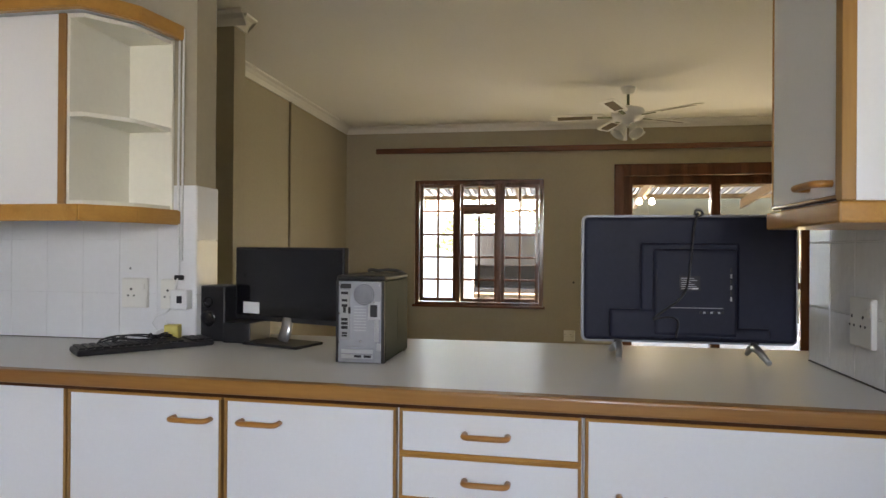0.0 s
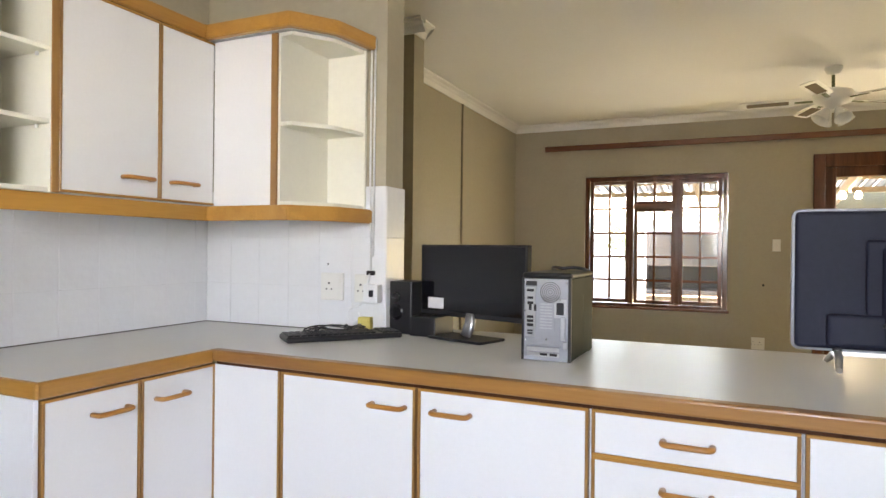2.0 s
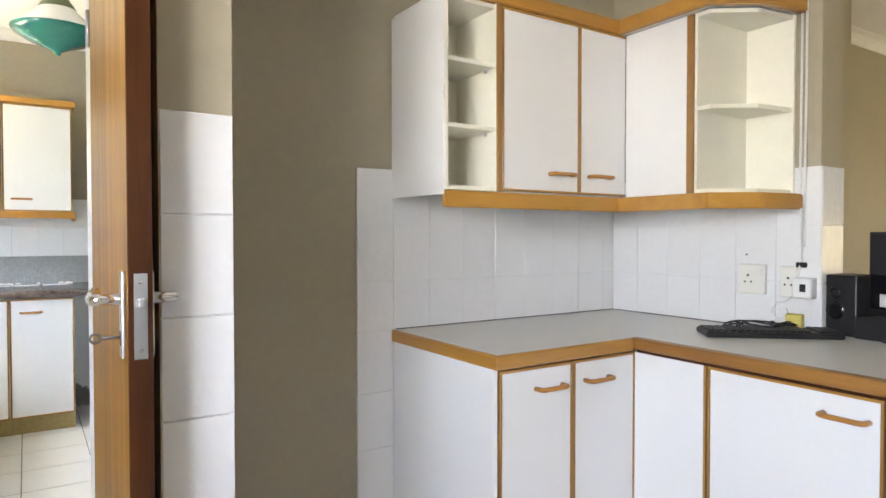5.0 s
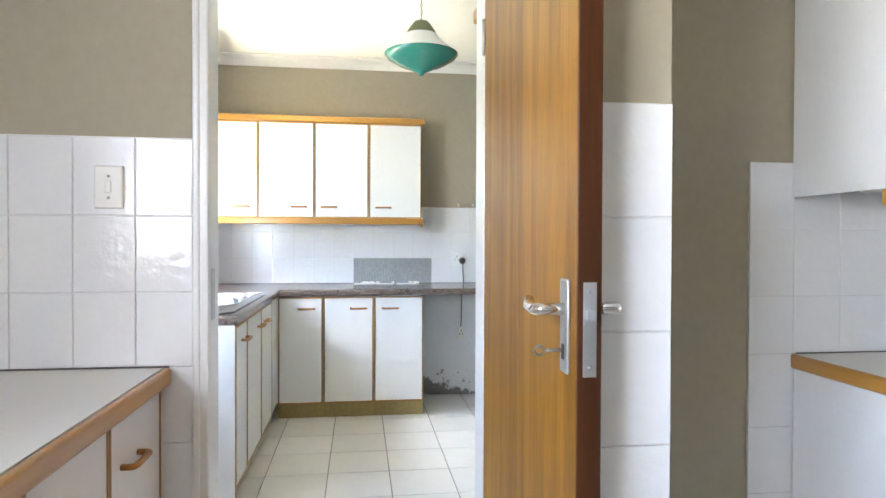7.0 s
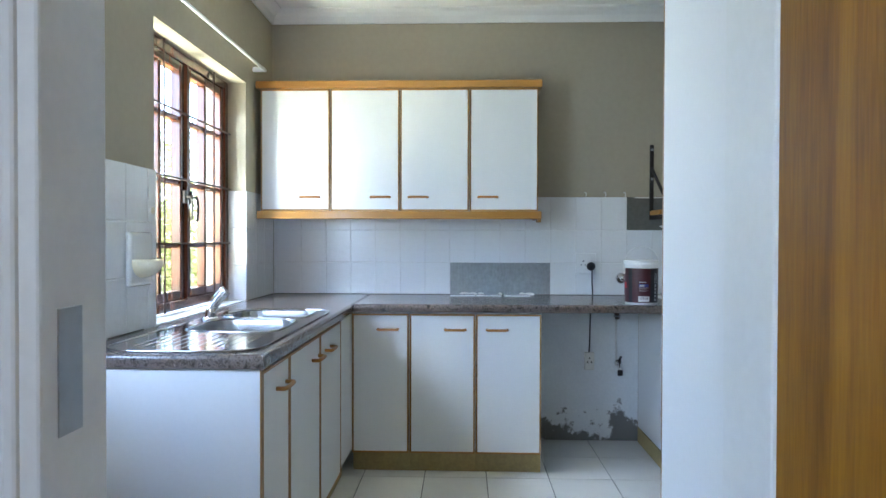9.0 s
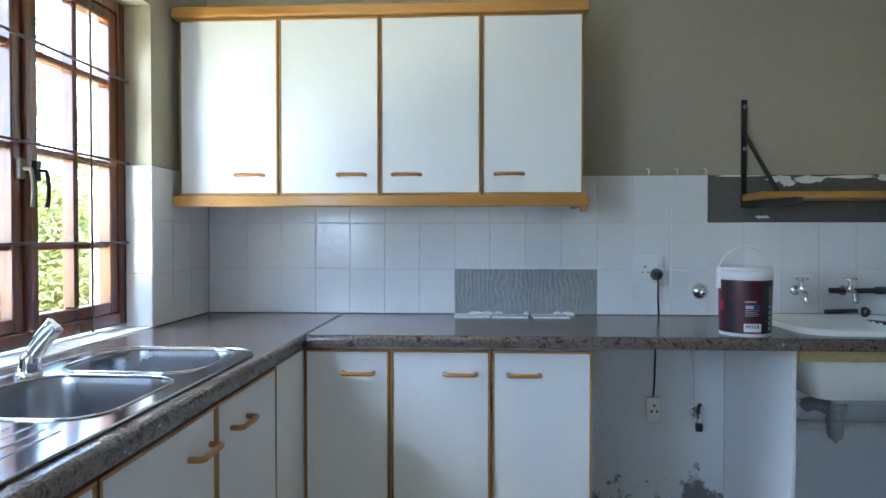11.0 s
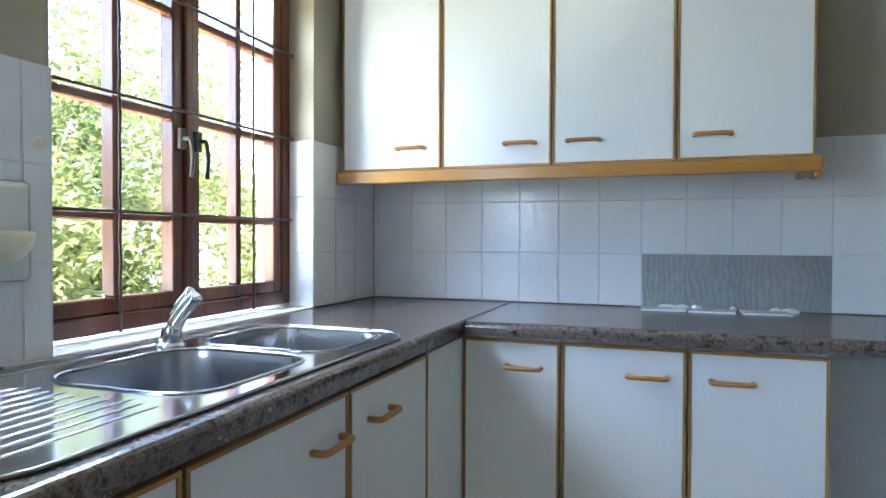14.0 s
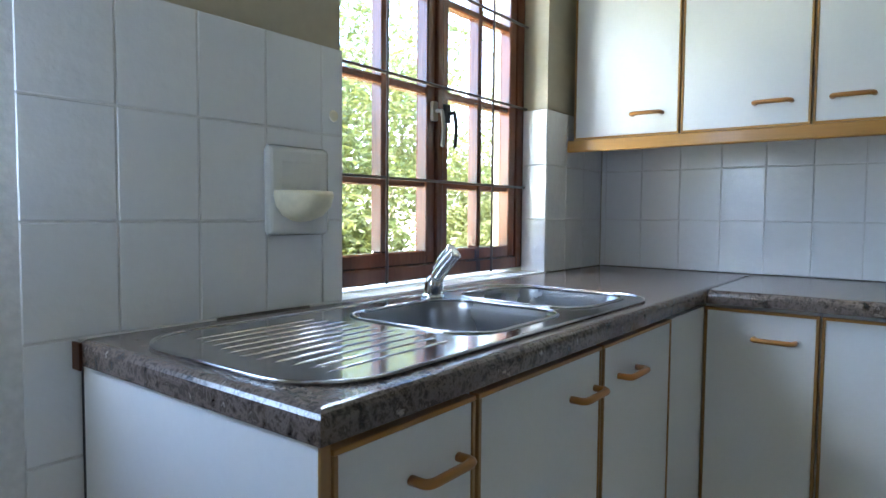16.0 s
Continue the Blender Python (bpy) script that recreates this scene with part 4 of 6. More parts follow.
# ---- scullery: things on the wall and worktop ----
def socket(m, w, h, label, outlets=1, rockers=1, mat=None):
    s = thing("socket", m, label, "socket")
    part("plate", slab(-w / 2, w / 2, -0.015, 0, -h / 2, h / 2, 0.004, 2), mat or WHITE_PLASTIC, s)
    for k in range(outlets):
        cx = (k - (outlets - 1) / 2) * w * 0.5 - (w * 0.12 if rockers else 0)
        for dx, dz_, r in ((0, 0.014, 0.0045), (-0.012, -0.010, 0.0035), (0.012, -0.010, 0.0035)):
            part("hole", lathe([(0, 0), (r, 0), (r, 0.001), (0, 0.001)], 8, m=pose(cx + dx, -0.0151, dz_, 90, 0, 0)), BLACK, s)
    for k in range(rockers):
        part("rocker", slab(w * 0.28, w * 0.28 + 0.014, -0.019, -0.015, h * 0.12, h * 0.12 + 0.022, 0.0015, 1), mat or WHITE_PLASTIC, s)
    return s


socket(pose(0.0, 1.945, 1.097, 0, 0, 90), 0.125, 0.125, "white square wall socket with switch on the tiles", 1, 2)
plug = thing("plug", pose(0.017, 1.975, 1.075, 0, 0, 90), "black plug with cable in the wall socket", "plug")
part("body", lathe([(0, 0), (0.026, 0.0), (0.027, 0.012), (0.020, 0.030), (0.010, 0.040), (0, 0.041)], 14, m=pose(0, -0.001, 0.004, 90, 0, 0)), BLACK, plug)
cable = tube([(0, -0.025, 0.0), (0.002, -0.030, -0.03), (0.004, -0.018, -0.09), (0.010, -0.012, -0.172)], 0.0042, 6)
part("cable", cable, BLACK, plug)
hang = thing("extension_lead", pose(0.030, 1.972, 0.855, 0, 0, 90), "black cable with hanging ivory socket under the worktop", "cable")
part("cable", tube([(0, 0, 0.0), (-0.002, 0.0, -0.12), (-0.004, 0.002, -0.24), (-0.006, 0.012, -0.31)], 0.0042, 6), BLACK, hang)
part("connector", slab(-0.034, 0.026, 0.0, 0.028, -0.415, -0.305, 0.006, 2), PLASTIC, hang)
for dx, dz_ in ((-0.004, -0.34), (-0.016, -0.365), (0.008, -0.365)):
    part("hole", slab(dx - 0.004, dx + 0.004, -0.0012, 0.001, dz_ - 0.005, dz_ + 0.005), BLACK, hang)
valve = thing("stop_valve", pose(0.0, 2.165, 1.005, 0, 0, 90), "round chrome valve rose on the tiles", "valve")
part("rose", lathe([(0.036, 0), (0.036, 0.004), (0.030, 0.014), (0.018, 0.024), (0.012, 0.03), (0.012, 0.045), (0, 0.046)], 20, m=pose(0, 0, 0, 90, 0, 0)), CHROME, valve)
stop = thing("washing_machine_tap", pose(0.0, 2.150, 0.462, 0, 0, 90), "small black and chrome hose tap on the stained wall", "tap")
part("rose", lathe([(0.024, 0), (0.024, 0.004), (0.014, 0.010), (0, 0.010)], 16, m=pose(0, 0, 0.02, 90, 0, 0)), CHROME, stop)
part("body", tube([(0, 0, 0.02), (0, -0.03, 0.02), (0, -0.045, 0.0), (0, -0.05, -0.018)], 0.012, 10), CHROME, stop)
part("hose_end", lathe([(0.014, -0.03), (0.016, -0.026), (0.016, 0.0), (0.012, 0.004), (0, 0.004)], 12, m=pose(0, -0.05, -0.018)), IRON, stop)
part("lever", tube([(0.0, -0.034, 0.024), (0.0, -0.038, 0.050), (0.004, -0.052, 0.066)], 0.009, 8, taper=0.8), IRON, stop)
pipe = thing("pipe_stub", pose(0.0, 2.136, 0.77, 0, 0, 90), "rusty pipe stub with a painted riser under the worktop", "pipe")
part("stub", tube([(0, -0.002, 0.02), (0, -0.02, 0.012), (0, -0.03, -0.012)], 0.015, 10), BAR_IRON, pipe)
part("nut", lathe([(0.016, -0.008), (0.020, -0.006), (0.020, 0.006), (0.016, 0.008)], 6, m=pose(0, -0.022, 0.006, 30, 0, 0)), SILVER, pipe)
part("riser", tube([(0.001, 0.0, -0.012), (0.0, 0.001, -0.14), (0.004, 0.001, -0.27)], 0.007, 8), PIPE, pipe, "white painted riser pipe")


def bib_tap(y, label, stub):
    t = thing("bib_tap", pose(0.0, y, 1.012, 0, 0, 90), label, "tap", "basin taps")
    part("rose", lathe([(0.022, 0), (0.022, 0.004), (0.012, 0.010), (0, 0.010)], 16, m=pose(0, 0, 0, 90, 0, 0)), CHROME, t)
    part("body", tube([(0, 0, 0), (0, -0.05, 0.0), *arc_points((0, -0.06, 0.0), (0, -0.095, 0.002), (0, -0.098, -0.045), 6)], 0.0115, 10), CHROME, t)
    part("bonnet", lathe([(0.013, 0), (0.014, 0.012), (0.009, 0.018), (0.006, 0.045), (0, 0.046)], 12, m=pose(0, -0.055, 0.006)), CHROME, t)
    b = tube([(-0.026, -0.055, 0.052), (0.026, -0.055, 0.052)], 0.0055, 8)
    tube([(0, -0.081, 0.052), (0, -0.029, 0.052)], 0.0055, 8, b)
    part("cross_handle", b, CHROME, t)
    if stub:
        part("union", tube([(-0.06, -0.012, 0), (0.0, -0.012, 0)], 0.012, 8), IRON, t)
    return t


bib_tap(2.565, "chrome bib tap on the tiles over the basin", False)
bib_tap(2.762, "chrome bib tap joined to a dark pipe over the basin", True)
dark = thing("dark_pipe", pose(0.03, 2.79, 1.012), "dark insulated pipe along the tiles", "pipe")
part("run", tube([(0, 0.0, 0), (0, 0.10, 0.002), (0.0, 0.165, 0.0), (0.03, 0.176, -0.003), (0.55, 0.178, -0.02)], 0.011, 8), IRON, dark)
part("coupling", tube([(0, 0.09, 0.002), (0, 0.13, 0.002)], 0.016, 8), IRON, dark)
brush = thing("shower_hose", pose(0.12, 2.70, 0.935, 0, 0, 82), "black hand nozzle lying on the basin rim", "nozzle")
part("grip", tube([(-0.07, 0, -0.003), (0.05, 0, 0.004)], 0.010, 10), BLACK, brush)
part("head", lathe([(0, 0), (0.020, 0), (0.022, 0.012), (0.012, 0.025), (0, 0.026)], 12, m=pose(0.07, 0, 0.0, 0, 90, 0)), BLACK, brush)


def soap_dish(m, label):
    s = thing("soap_dish", m, label, "soap dish")
    part("back", slab(-0.088, 0.084, -0.018, 0, -0.098, 0.098, 0.013, 3), CERAMIC, s)
    tray = bmesh.new()
    n = 14
    rings = []
    for r, z, dy in ((0.074, 0.000, 0.0), (0.076, -0.010, 0.0), (0.070, -0.034, 0.0), (0.052, -0.055, 0.0), (0.026, -0.066, 0.0), (0.004, -0.070, 0)):
        rings.append([tray.verts.new((r * math.cos(math.pi * k / n) * (1.0), -0.010 - r * 1.05 * math.sin(math.pi * k / n), z)) for k in range(n + 1)])
    inner = [tray.verts.new((0.058 * math.cos(math.pi * k / n), -0.010 - 0.054 * math.sin(math.pi * k / n), -0.012)) for k in range(n + 1)]
    for lo, hi in zip([inner] + rings, rings):
        for k in range(n):
            tray.faces.new((lo[k], lo[k + 1], hi[k + 1], hi[k])).smooth = True
    bmesh.ops.recalc_face_normals(tray, faces=list(tray.faces))
    part("tray", tray, CLOTH, s, "yellowed soap tray")
    part("recess", slab(-0.056, 0.056, -0.0185, -0.015, -0.05, 0.066, 0.003, 2), CERAMIC, s)
    return s


soap_dish(pose(1.655, -0.0, 1.165, 0, 0, 180), "white ceramic soap dish on the tiled wall beside the window")
soap_dish(pose(0.155, 2.972, 1.160, 0, 0, 0), "white ceramic soap dish on the tiles over the basin")
tagged(part("wall_plug", lathe([(0, 0), (0.014, 0), (0.012, 0.003), (0, 0.004)], 14, m=pose(1.542, 0.0005, 1.347, -90, 0, 0)), CLOTH), "round cream filler spot on the tile", "filler spot")

# shelf bracket and board
def bracket(m, label):
    k = thing("shelf_bracket", m, label, "bracket")
    part("upright", slab(-0.013, 0.013, -0.006, 0, 0, 0.46, 0.001, 1), IRON, k)
    part("arm", slab(-0.013, 0.013, -0.33, -0.004, 0, 0.026, 0.001, 1), IRON, k)
    part("brace", tube([(0, -0.005, 0.315), (0, -0.235, 0.022)], 0.012, 4), IRON, k)
    for z in (0.25, 0.43):
        part("bolt", lathe([(0.009, 0), (0.009, 0.005), (0, 0.007)], 8, m=pose(0, -0.006, z, 90, 0, 0)), SILVER, k)
    return k


bracket(pose(0.0, 2.345, 1.365, 0, 0, 104), "black painted iron triangular shelf bracket")
arm = thing("shelf_bracket", pose(0.02, 2.945, 1.365, 0, 0, 90), "black iron angle carrying the shelf's end", "bracket")
part("arm", slab(-0.013, 0.013, -0.40, -0.004, -0.002, 0.022, 0.001, 1), IRON, arm)
part("flange", slab(-0.013, -0.009, -0.40, -0.004, -0.012, 0.0, 0.001, 1), IRON, arm)
tagged(part("shelf_board", slab(0.04, 0.235, 2.325, 2.960, 1.391, 1.418, 0.002, 1), OAK_Y), "raw pine shelf board on iron brackets", "shelf")

# paint bucket
bucket = thing("paint_bucket", pose(0.525, 2.140, 0.900), "white paint bucket with dark red label", "bucket")
part("tub", lathe([(0, 0), (0.080, 0), (0.083, 0.004), (0.0865, 0.19), (0.0865, 0.20), (0.090, 0.203), (0.090, 0.222), (0.0865, 0.224), (0.0855, 0.20), (0.06, 0.195), (0, 0.195)], 40), WHITE_PLASTIC, bucket, "white plastic tub and rim")
lid = part("lid", lathe([(0.0865, 0.2225), (0.091, 0.2235), (0.091, 0.231), (0.085, 0.235), (0.075, 0.233), (0.07, 0.227), (0, 0.227)], 40), WHITE_PLASTIC, bucket, "white plastic lid")


def wrap(r0, z0, r1, z1, a0, a1, n=14):
    b = bmesh.new()
    lo, hi = [], []
    for k in range(n + 1):
        a = radians(a0 + (a1 - a0) * k / n)
        lo.append(b.verts.new((r0 * math.cos(a), r0 * math.sin(a), z0)))
        hi.append(b.verts.new((r1 * math.cos(a), r1 * math.sin(a), z1)))
    for k in range(n):
        b.faces.new((lo[k], lo[k + 1], hi[k + 1], hi[k])).smooth = True
    return b


def band(z0, z1, a0, a1, out, mat, name="print", parent=None, n=8):
    rr = lambda z: 0.0833 + 0.0033 * z / 0.19 + out  # noqa: E731
    return part(name, wrap(rr(z0), z0, rr(z1), z1, a0, a1, n), mat, parent or label_part)


label_part = band(0.012, 0.192, -100, 108, 0.0008, RED_LABEL, "label", bucket, 30)
band(0.012, 0.192, 18, 108, 0.0012, INK)
band(0.012, 0.192, -62, -46, 0.0012, INK)
band(0.118, 0.122, -22, 2, 0.0016, GREY_PRINT)
band(0.094, 0.110, -22, 10, 0.0016, BLUE_PRINT)
band(0.097, 0.107, -20, -4, 0.002, GREY_PRINT)
for k in range(4):
    band(0.072 + k * 0.006, 0.0735 + k * 0.006, -22, 4 + 5 * (k % 2), 0.0016, GREY_PRINT)
band(0.018, 0.046, -24, 14, 0.0016, PAPER)
for k in range(9):
    band(0.030, 0.042, -20 + 3.4 * k, -18.4 + 3.4 * k, 0.002, INK, n=1)
for k in range(5):
    band(0.022 + k * 0.0185, 0.034 + k * 0.0185, 36, 45, 0.0016, GREY_PRINT, n=2)
for k in range(12):
    band(0.116 + k * 0.0045, 0.1175 + k * 0.0045, 34, 66 - 6 * (k % 3), 0.0016, GREY_PRINT)
band(0.088, 0.118, -88, -72, 0.0016, RED_PRINT)
hoop = [(0.0, -0.092, 0.205)] + [(0.012 * math.sin(a), -0.092 * math.cos(a), 0.21 + 0.095 * math.sin(a)) for a in [math.pi * k / 16 for k in range(17)]] + [(0.0, 0.092, 0.205)]
part("bail_handle", tube(hoop, 0.0036, 6), WHITE_PLASTIC, bucket, "thin white bail handle")
for s in (-1, 1):
    part("handle_lug", slab(-0.012, 0.012, s * 0.089 - 0.005, s * 0.089 + 0.005, 0.16 if s < 0 else 0.19, 0.218, 0.003, 1), WHITE_PLASTIC, bucket)

# loose tiles and cement crumbs before the bare patch
for k, (y, r) in enumerate(((1.185, 2), (1.345, -1), (1.515, 1.5))):
    tl = tagged(part("loose_tile", slab(-0.055, 0.055, -0.075, 0.075, 0, 0.006, 0.001, 1), TILE, m=pose(0.085, y, 0.9005, 0, 0, r)), "loose white tile lying on the worktop", "tile", "loose tiles")
for y, s in ((1.20, 0.035), (1.25, 0.028), (1.30, 0.02), (1.42, 0.012), (1.555, 0.02), (1.60, 0.03)):
    c = bmesh.new()
    bmesh.ops.create_icosphere(c, subdivisions=2, radius=1.0)
    for v in c.verts:
        v.co = Vector((v.co.x * 0.012, v.co.y * s * (1 + 0.4 * noise.noise(v.co * 3)), abs(v.co.z) * 0.016 * (1 + 0.6 * noise.noise(v.co * 4))))
    tagged(part("cement_lump", c, FLAKE, m=pose(0.016, y, 0.9)), "white crumb of tile cement", "cement lump", "cement lumps")

# pendant lamp
pend = thing("pendant_lamp", pose(1.49, 1.497, CEILING), "teal and white metal pendant lamp on a chain", "lamp")
zb = 2.165 - CEILING
part("canopy", lathe([(0, 0), (0.05, 0), (0.048, -0.012), (0.02, -0.03), (0, -0.03)], 20), OLIVE, pend)
part("shade_bottom", lathe([(0, zb - 0.004), (0.012, zb), (0.016, zb + 0.012), (0.060, zb + 0.034), (0.130, zb + 0.062), (0.192, zb + 0.098), (0.206, zb + 0.115), (0.207, zb + 0.122), (0.202, zb + 0.123)], 40), TEAL, pend, "teal enamelled lower shade")
part("shade_top", lathe([(0.202, zb + 0.122), (0.150, zb + 0.165), (0.10, zb + 0.212), (0.082, zb + 0.232)], 40), ENAMEL, pend, "white upper shade")
part("cap", lathe([(0.086, zb + 0.230), (0.080, zb + 0.245), (0.05, zb + 0.288), (0.040, zb + 0.300), (0.012, zb + 0.305), (0, zb + 0.306)], 28), OLIVE, pend, "olive green metal cap")
ch = bmesh.new()
z, k = zb + 0.300, 0
while z < -0.02:
    lnk = [(0.006 * math.cos(a) if k % 2 else 0, 0 if k % 2 else 0.006 * math.cos(a), z + 0.011 + 0.013 * math.sin(a)) for a in [2 * math.pi * i / 10 for i in range(11)]]
    tube(lnk, 0.0016, 5, ch)
    z, k = z + 0.021, k + 1
part("chain", ch, OLIVE, pend)

# tall cupboard behind the door wall
tall = thing("tall_cupboard", pose(2.56, 2.27, 0, 0, 0, -90), "tall white cupboard with oak cornice beside the door", "cupboard")
part("body", slab(0.0, 0.655, 0.018, 0.618, 0.09, 2.10, 0.001, 1), LAMINATE, tall)
front(tall, "door", 0.012, 0.322, 0.11, 2.08, 0.0, handle_at=(0.27, 1.1))
front(tall, "door", 0.338, 0.643, 0.11, 2.08, 0.0, handle_at=(0.39, 1.1))
part("cornice", slab(-0.012, 0.668, -0.014, 0.618, 2.10, 2.15, 0.008, 2), OAK_X, tall)
part("plinth", slab(0.01, 0.645, 0.05, 0.60, 0, 0.09), OAK_DARK, tall)
hooks = thing("hook_rail", pose(0.0, 1.94, 1.512, 0, 0, 90), "three small pale hooks above the tiles", "hooks")
for x in (0.0, 0.12, 0.24):
    part("hook", tube([(x, 0.006, 0.022), (x + 0.004, -0.006, 0.02), (x + 0.006, -0.012, 0.006), (x + 0.003, -0.008, -0.004)], 0.004, 6), PLASTIC, hooks)
rod = thing("curtain_rod", pose(0.33, 0.055, 2.205), "white curtain rod above the kitchen window", "curtain rod")
part("rod", tube([(0, 0, 0), (1.4, 0, 0)], 0.008, 8), WHITE_PAINT, rod)
for x in (0.03, 1.37):
    part("bracket", slab(x - 0.01, x + 0.01, -0.062, 0.008, -0.014, 0.012, 0.003, 1), WHITE_PAINT, rod)

# dark sealant lines where the worktops meet the tiles
for name, box in (("sealant", (1.62, 1.86, 0.0, 0.0055, 0.897, 0.9035)), ("sealant", (0.0, 0.0045, 0.01, 2.97, 0.899, 0.9028)), ("sealant", (0.005, 0.48, 0.0, 0.005, 0.899, 0.903))):
    structure("sealant", slab(*box, 0.001, 1), SEAL, "dirty dark sealant line behind the worktop")

structure("sealant", slab(1.50, 2.12, 0.0, 0.0042, 0.898, 0.9022, 0.001, 1), GROUT, "thin pale sealant line behind the drainer")

# ---- kitchen: worktops and units ----
SLANT = -1.6
PEN = pose(3.885, 3.036, 0, 0, 0, SLANT)


def along(x, y=0.0):
    p = PEN @ Vector((x, y, 0))
    return (p.x, p.y)


top_outline = [(3.290, 2.462), (3.885, 2.462), along(0.0006, 0.022), (6.309, along(2.43, 0.022)[1]), (6.309, 3.655), (6.46, 3.665), (6.46, 3.87), (4.215, 3.87), (4.215, 3.765), (4.207, 3.765), (4.207, 3.607), (3.290, 3.607)]
kitchen_top = worktop("worktop", top_outline, [], lambda c: False, TOP_PALE, "cream laminate L-shaped worktop with oak nosing", 0.862, 0.900)
nose = bmesh.new()
slab(0.001, 2.44, -0.020, 0.0215, 0.864, 0.9015, 0.007, 3, nose)
part("nosing", nose, NOSING, kitchen_top, "honey oak front nosing", PEN)
# Shadow gap between nosing and door tops, put in as a dark-coloured strip.
part("shadow_gap_strip", slab(0.02, 2.42, -0.003, 0.005, 0.853, 0.8655), DOOR_EDGE, kitchen_top, "dark strip put in as the shadow gap under the nosing", PEN)
part("nosing", slab(3.885, 3.903, 2.445, 3.022, 0.858, 0.9005, 0.007, 3), OAK_Y, kitchen_top, "honey oak front nosing")
part("nosing", slab(3.290, 3.903, 2.444, 2.462, 0.858, 0.9005, 0.007, 3), OAK_X, kitchen_top, "honey oak end nosing")

KB = "kitchen base units"
def pen_unit(x0, x1, fronts, label):
    cabinet("base_cabinet", PEN @ pose(x0, 0.006, 0), x1 - x0, 0.57, 0.10, 0.856, fronts, label, KB, plinth=0.10)


fill = thing("corner_filler", PEN @ pose(0, 0.006, 0), "white corner filler panel between base units", "panel", KB)
part("panel", slab(0.002, 0.266, 0, 0.017, 0.11, 0.852, 0.001, 1), LAMINATE, fill)
part("lipping", slab(0.266, 0.274, -0.0025, 0.017, 0.11, 0.852), OAK_Z, fill)
part("plinth", slab(0.0, 0.274, 0.045, 0.06, 0, 0.10), OAK_DARK, fill)
pen_unit(0.275, 0.752, [("door", 0.012, 0.465, 0.112, 0.843, {"handle_at": (0.388, 0.792)})], "white base unit with oak-lipped door beside the corner")
pen_unit(0.752, 1.230, [("door", 0.012, 0.466, 0.112, 0.843, {"handle_at": (0.108, 0.793)})], "white base unit with oak-lipped door beside the drawers")
drawers = []
for k in range(6):
    z1 = 0.843 - k * 0.1135
    drawers.append(("drawer_front", 0.012, 0.440, z1 - 0.0975, z1, {"handle_at": (0.222, z1 - 0.048)}))
pen_unit(1.230, 1.682, drawers, "white drawer unit with oak-lipped fronts")
pen_unit(1.682, 2.428, [("door", 0.012, 0.734, 0.112, 0.843, {"handle_at": (0.135, 0.672)})], "wide white base unit with oak-lipped front")
for y0, y1, hy, lab in ((2.465, 2.758, 2.658, "at the end of the short run"), (2.758, 3.050, 2.862, "beside the inner corner")):
    w = y1 - y0
    fr_list = [("door", 0.012 if hy < 2.7 else 0.010, w - (0.010 if hy < 2.7 else 0.014), 0.112, 0.843, {"handle_at": (hy - y0, 0.785)})]
    cabinet("base_cabinet", pose(3.886, y0, 0, 0, 0, 90), w, 0.58, 0.10, 0.856, fr_list, "white oak-lipped base unit " + lab, KB, plinth=0.10)
tagged(part("side_board", slab(3.300, 3.884, 2.450, 2.463, 0.0, 0.857, 0.001, 1), LAMINATE), "white laminate end panel of the base units", "panel")

# wall units over the corner
KT = "kitchen wall units"
niche = thing("open_shelf_unit", pose(3.628, 2.452, 0, 0, 0, 90), "white wall shelf unit with open niche", "shelf unit", KT)
part("side", slab(0.0, 0.014, 0.0, 0.336, 1.387, 2.010), INNER, niche)
part("back", slab(0.014, 0.206, 0.230, 0.242, 1.387, 2.010), INNER, niche)
part("side", slab(0.206, 0.222, 0.0, 0.322, 1.387, 2.010), INNER, niche)
part("outer_side", slab(-0.004, -0.001, 0.0, 0.336, 1.372, 2.010), LAMINATE, niche)
part("upright_trim", slab(0.206, 0.230, -0.004, 0.0, 1.387, 2.006, 0.001, 1), OAK_Z, niche)
for z in (1.387, 1.586, 1.797, 1.992):
    part("shelf", slab(0.014, 0.206, 0.006, 0.230, z, z + 0.014, 0.001, 1), INNER, niche)
for z in (1.572, 1.783):
    for x in (0.03, 0.19):
        part("shelf_pin", lathe([(0.005, 0), (0.005, 0.01), (0, 0.012)], 8, m=pose(x, 0.04, z, 0, 0, 0)), WHITE_PLASTIC, niche)
for y0, y1, hy, lab in ((2.684, 3.045, 2.95, "above the short run"), (3.045, 3.310, 3.145, "beside the inner corner")):
    w = y1 - y0
    lips = ("l", "r", "t", "b") if hy < 3 else ("l", "t", "b")
    cabinet("wall_cabinet", pose(3.628, y0, 0, 0, 0, 90), w, 0.336, 1.385, 2.012, [("door", 0.008, w - (0.008 if hy < 3 else 0.017), 1.398, 1.998, {"handle_at": (hy - y0, 1.457), "lip": lips, "wide": 0.007})],
            "white wall unit with oak-lipped door " + lab, KT)
blank = thing("corner_wall_unit", pose(3.628, 3.292, 0), "white blank corner wall unit", "cabinet", KT)
part("panel", slab(0.003, 0.272, 0, 0.017, 1.387, 2.008, 0.001, 1), LAMINATE, blank)
part("upright_trim", slab(0.274, 0.300, -0.003, 0.018, 1.387, 2.008, 0.001, 1), OAK_Z, blank)
part("body", slab(0.02, 0.298, 0.02, 0.315, 1.387, 2.008), LAMINATE, blank)
shelfend = thing("end_shelf_unit", pose(0, 0, 0), "white open end shelf with angled corners", "shelf unit", KT)
part("side", slab(3.930, 3.940, 3.296, 3.602, 1.387, 2.008), INNER, shelfend)
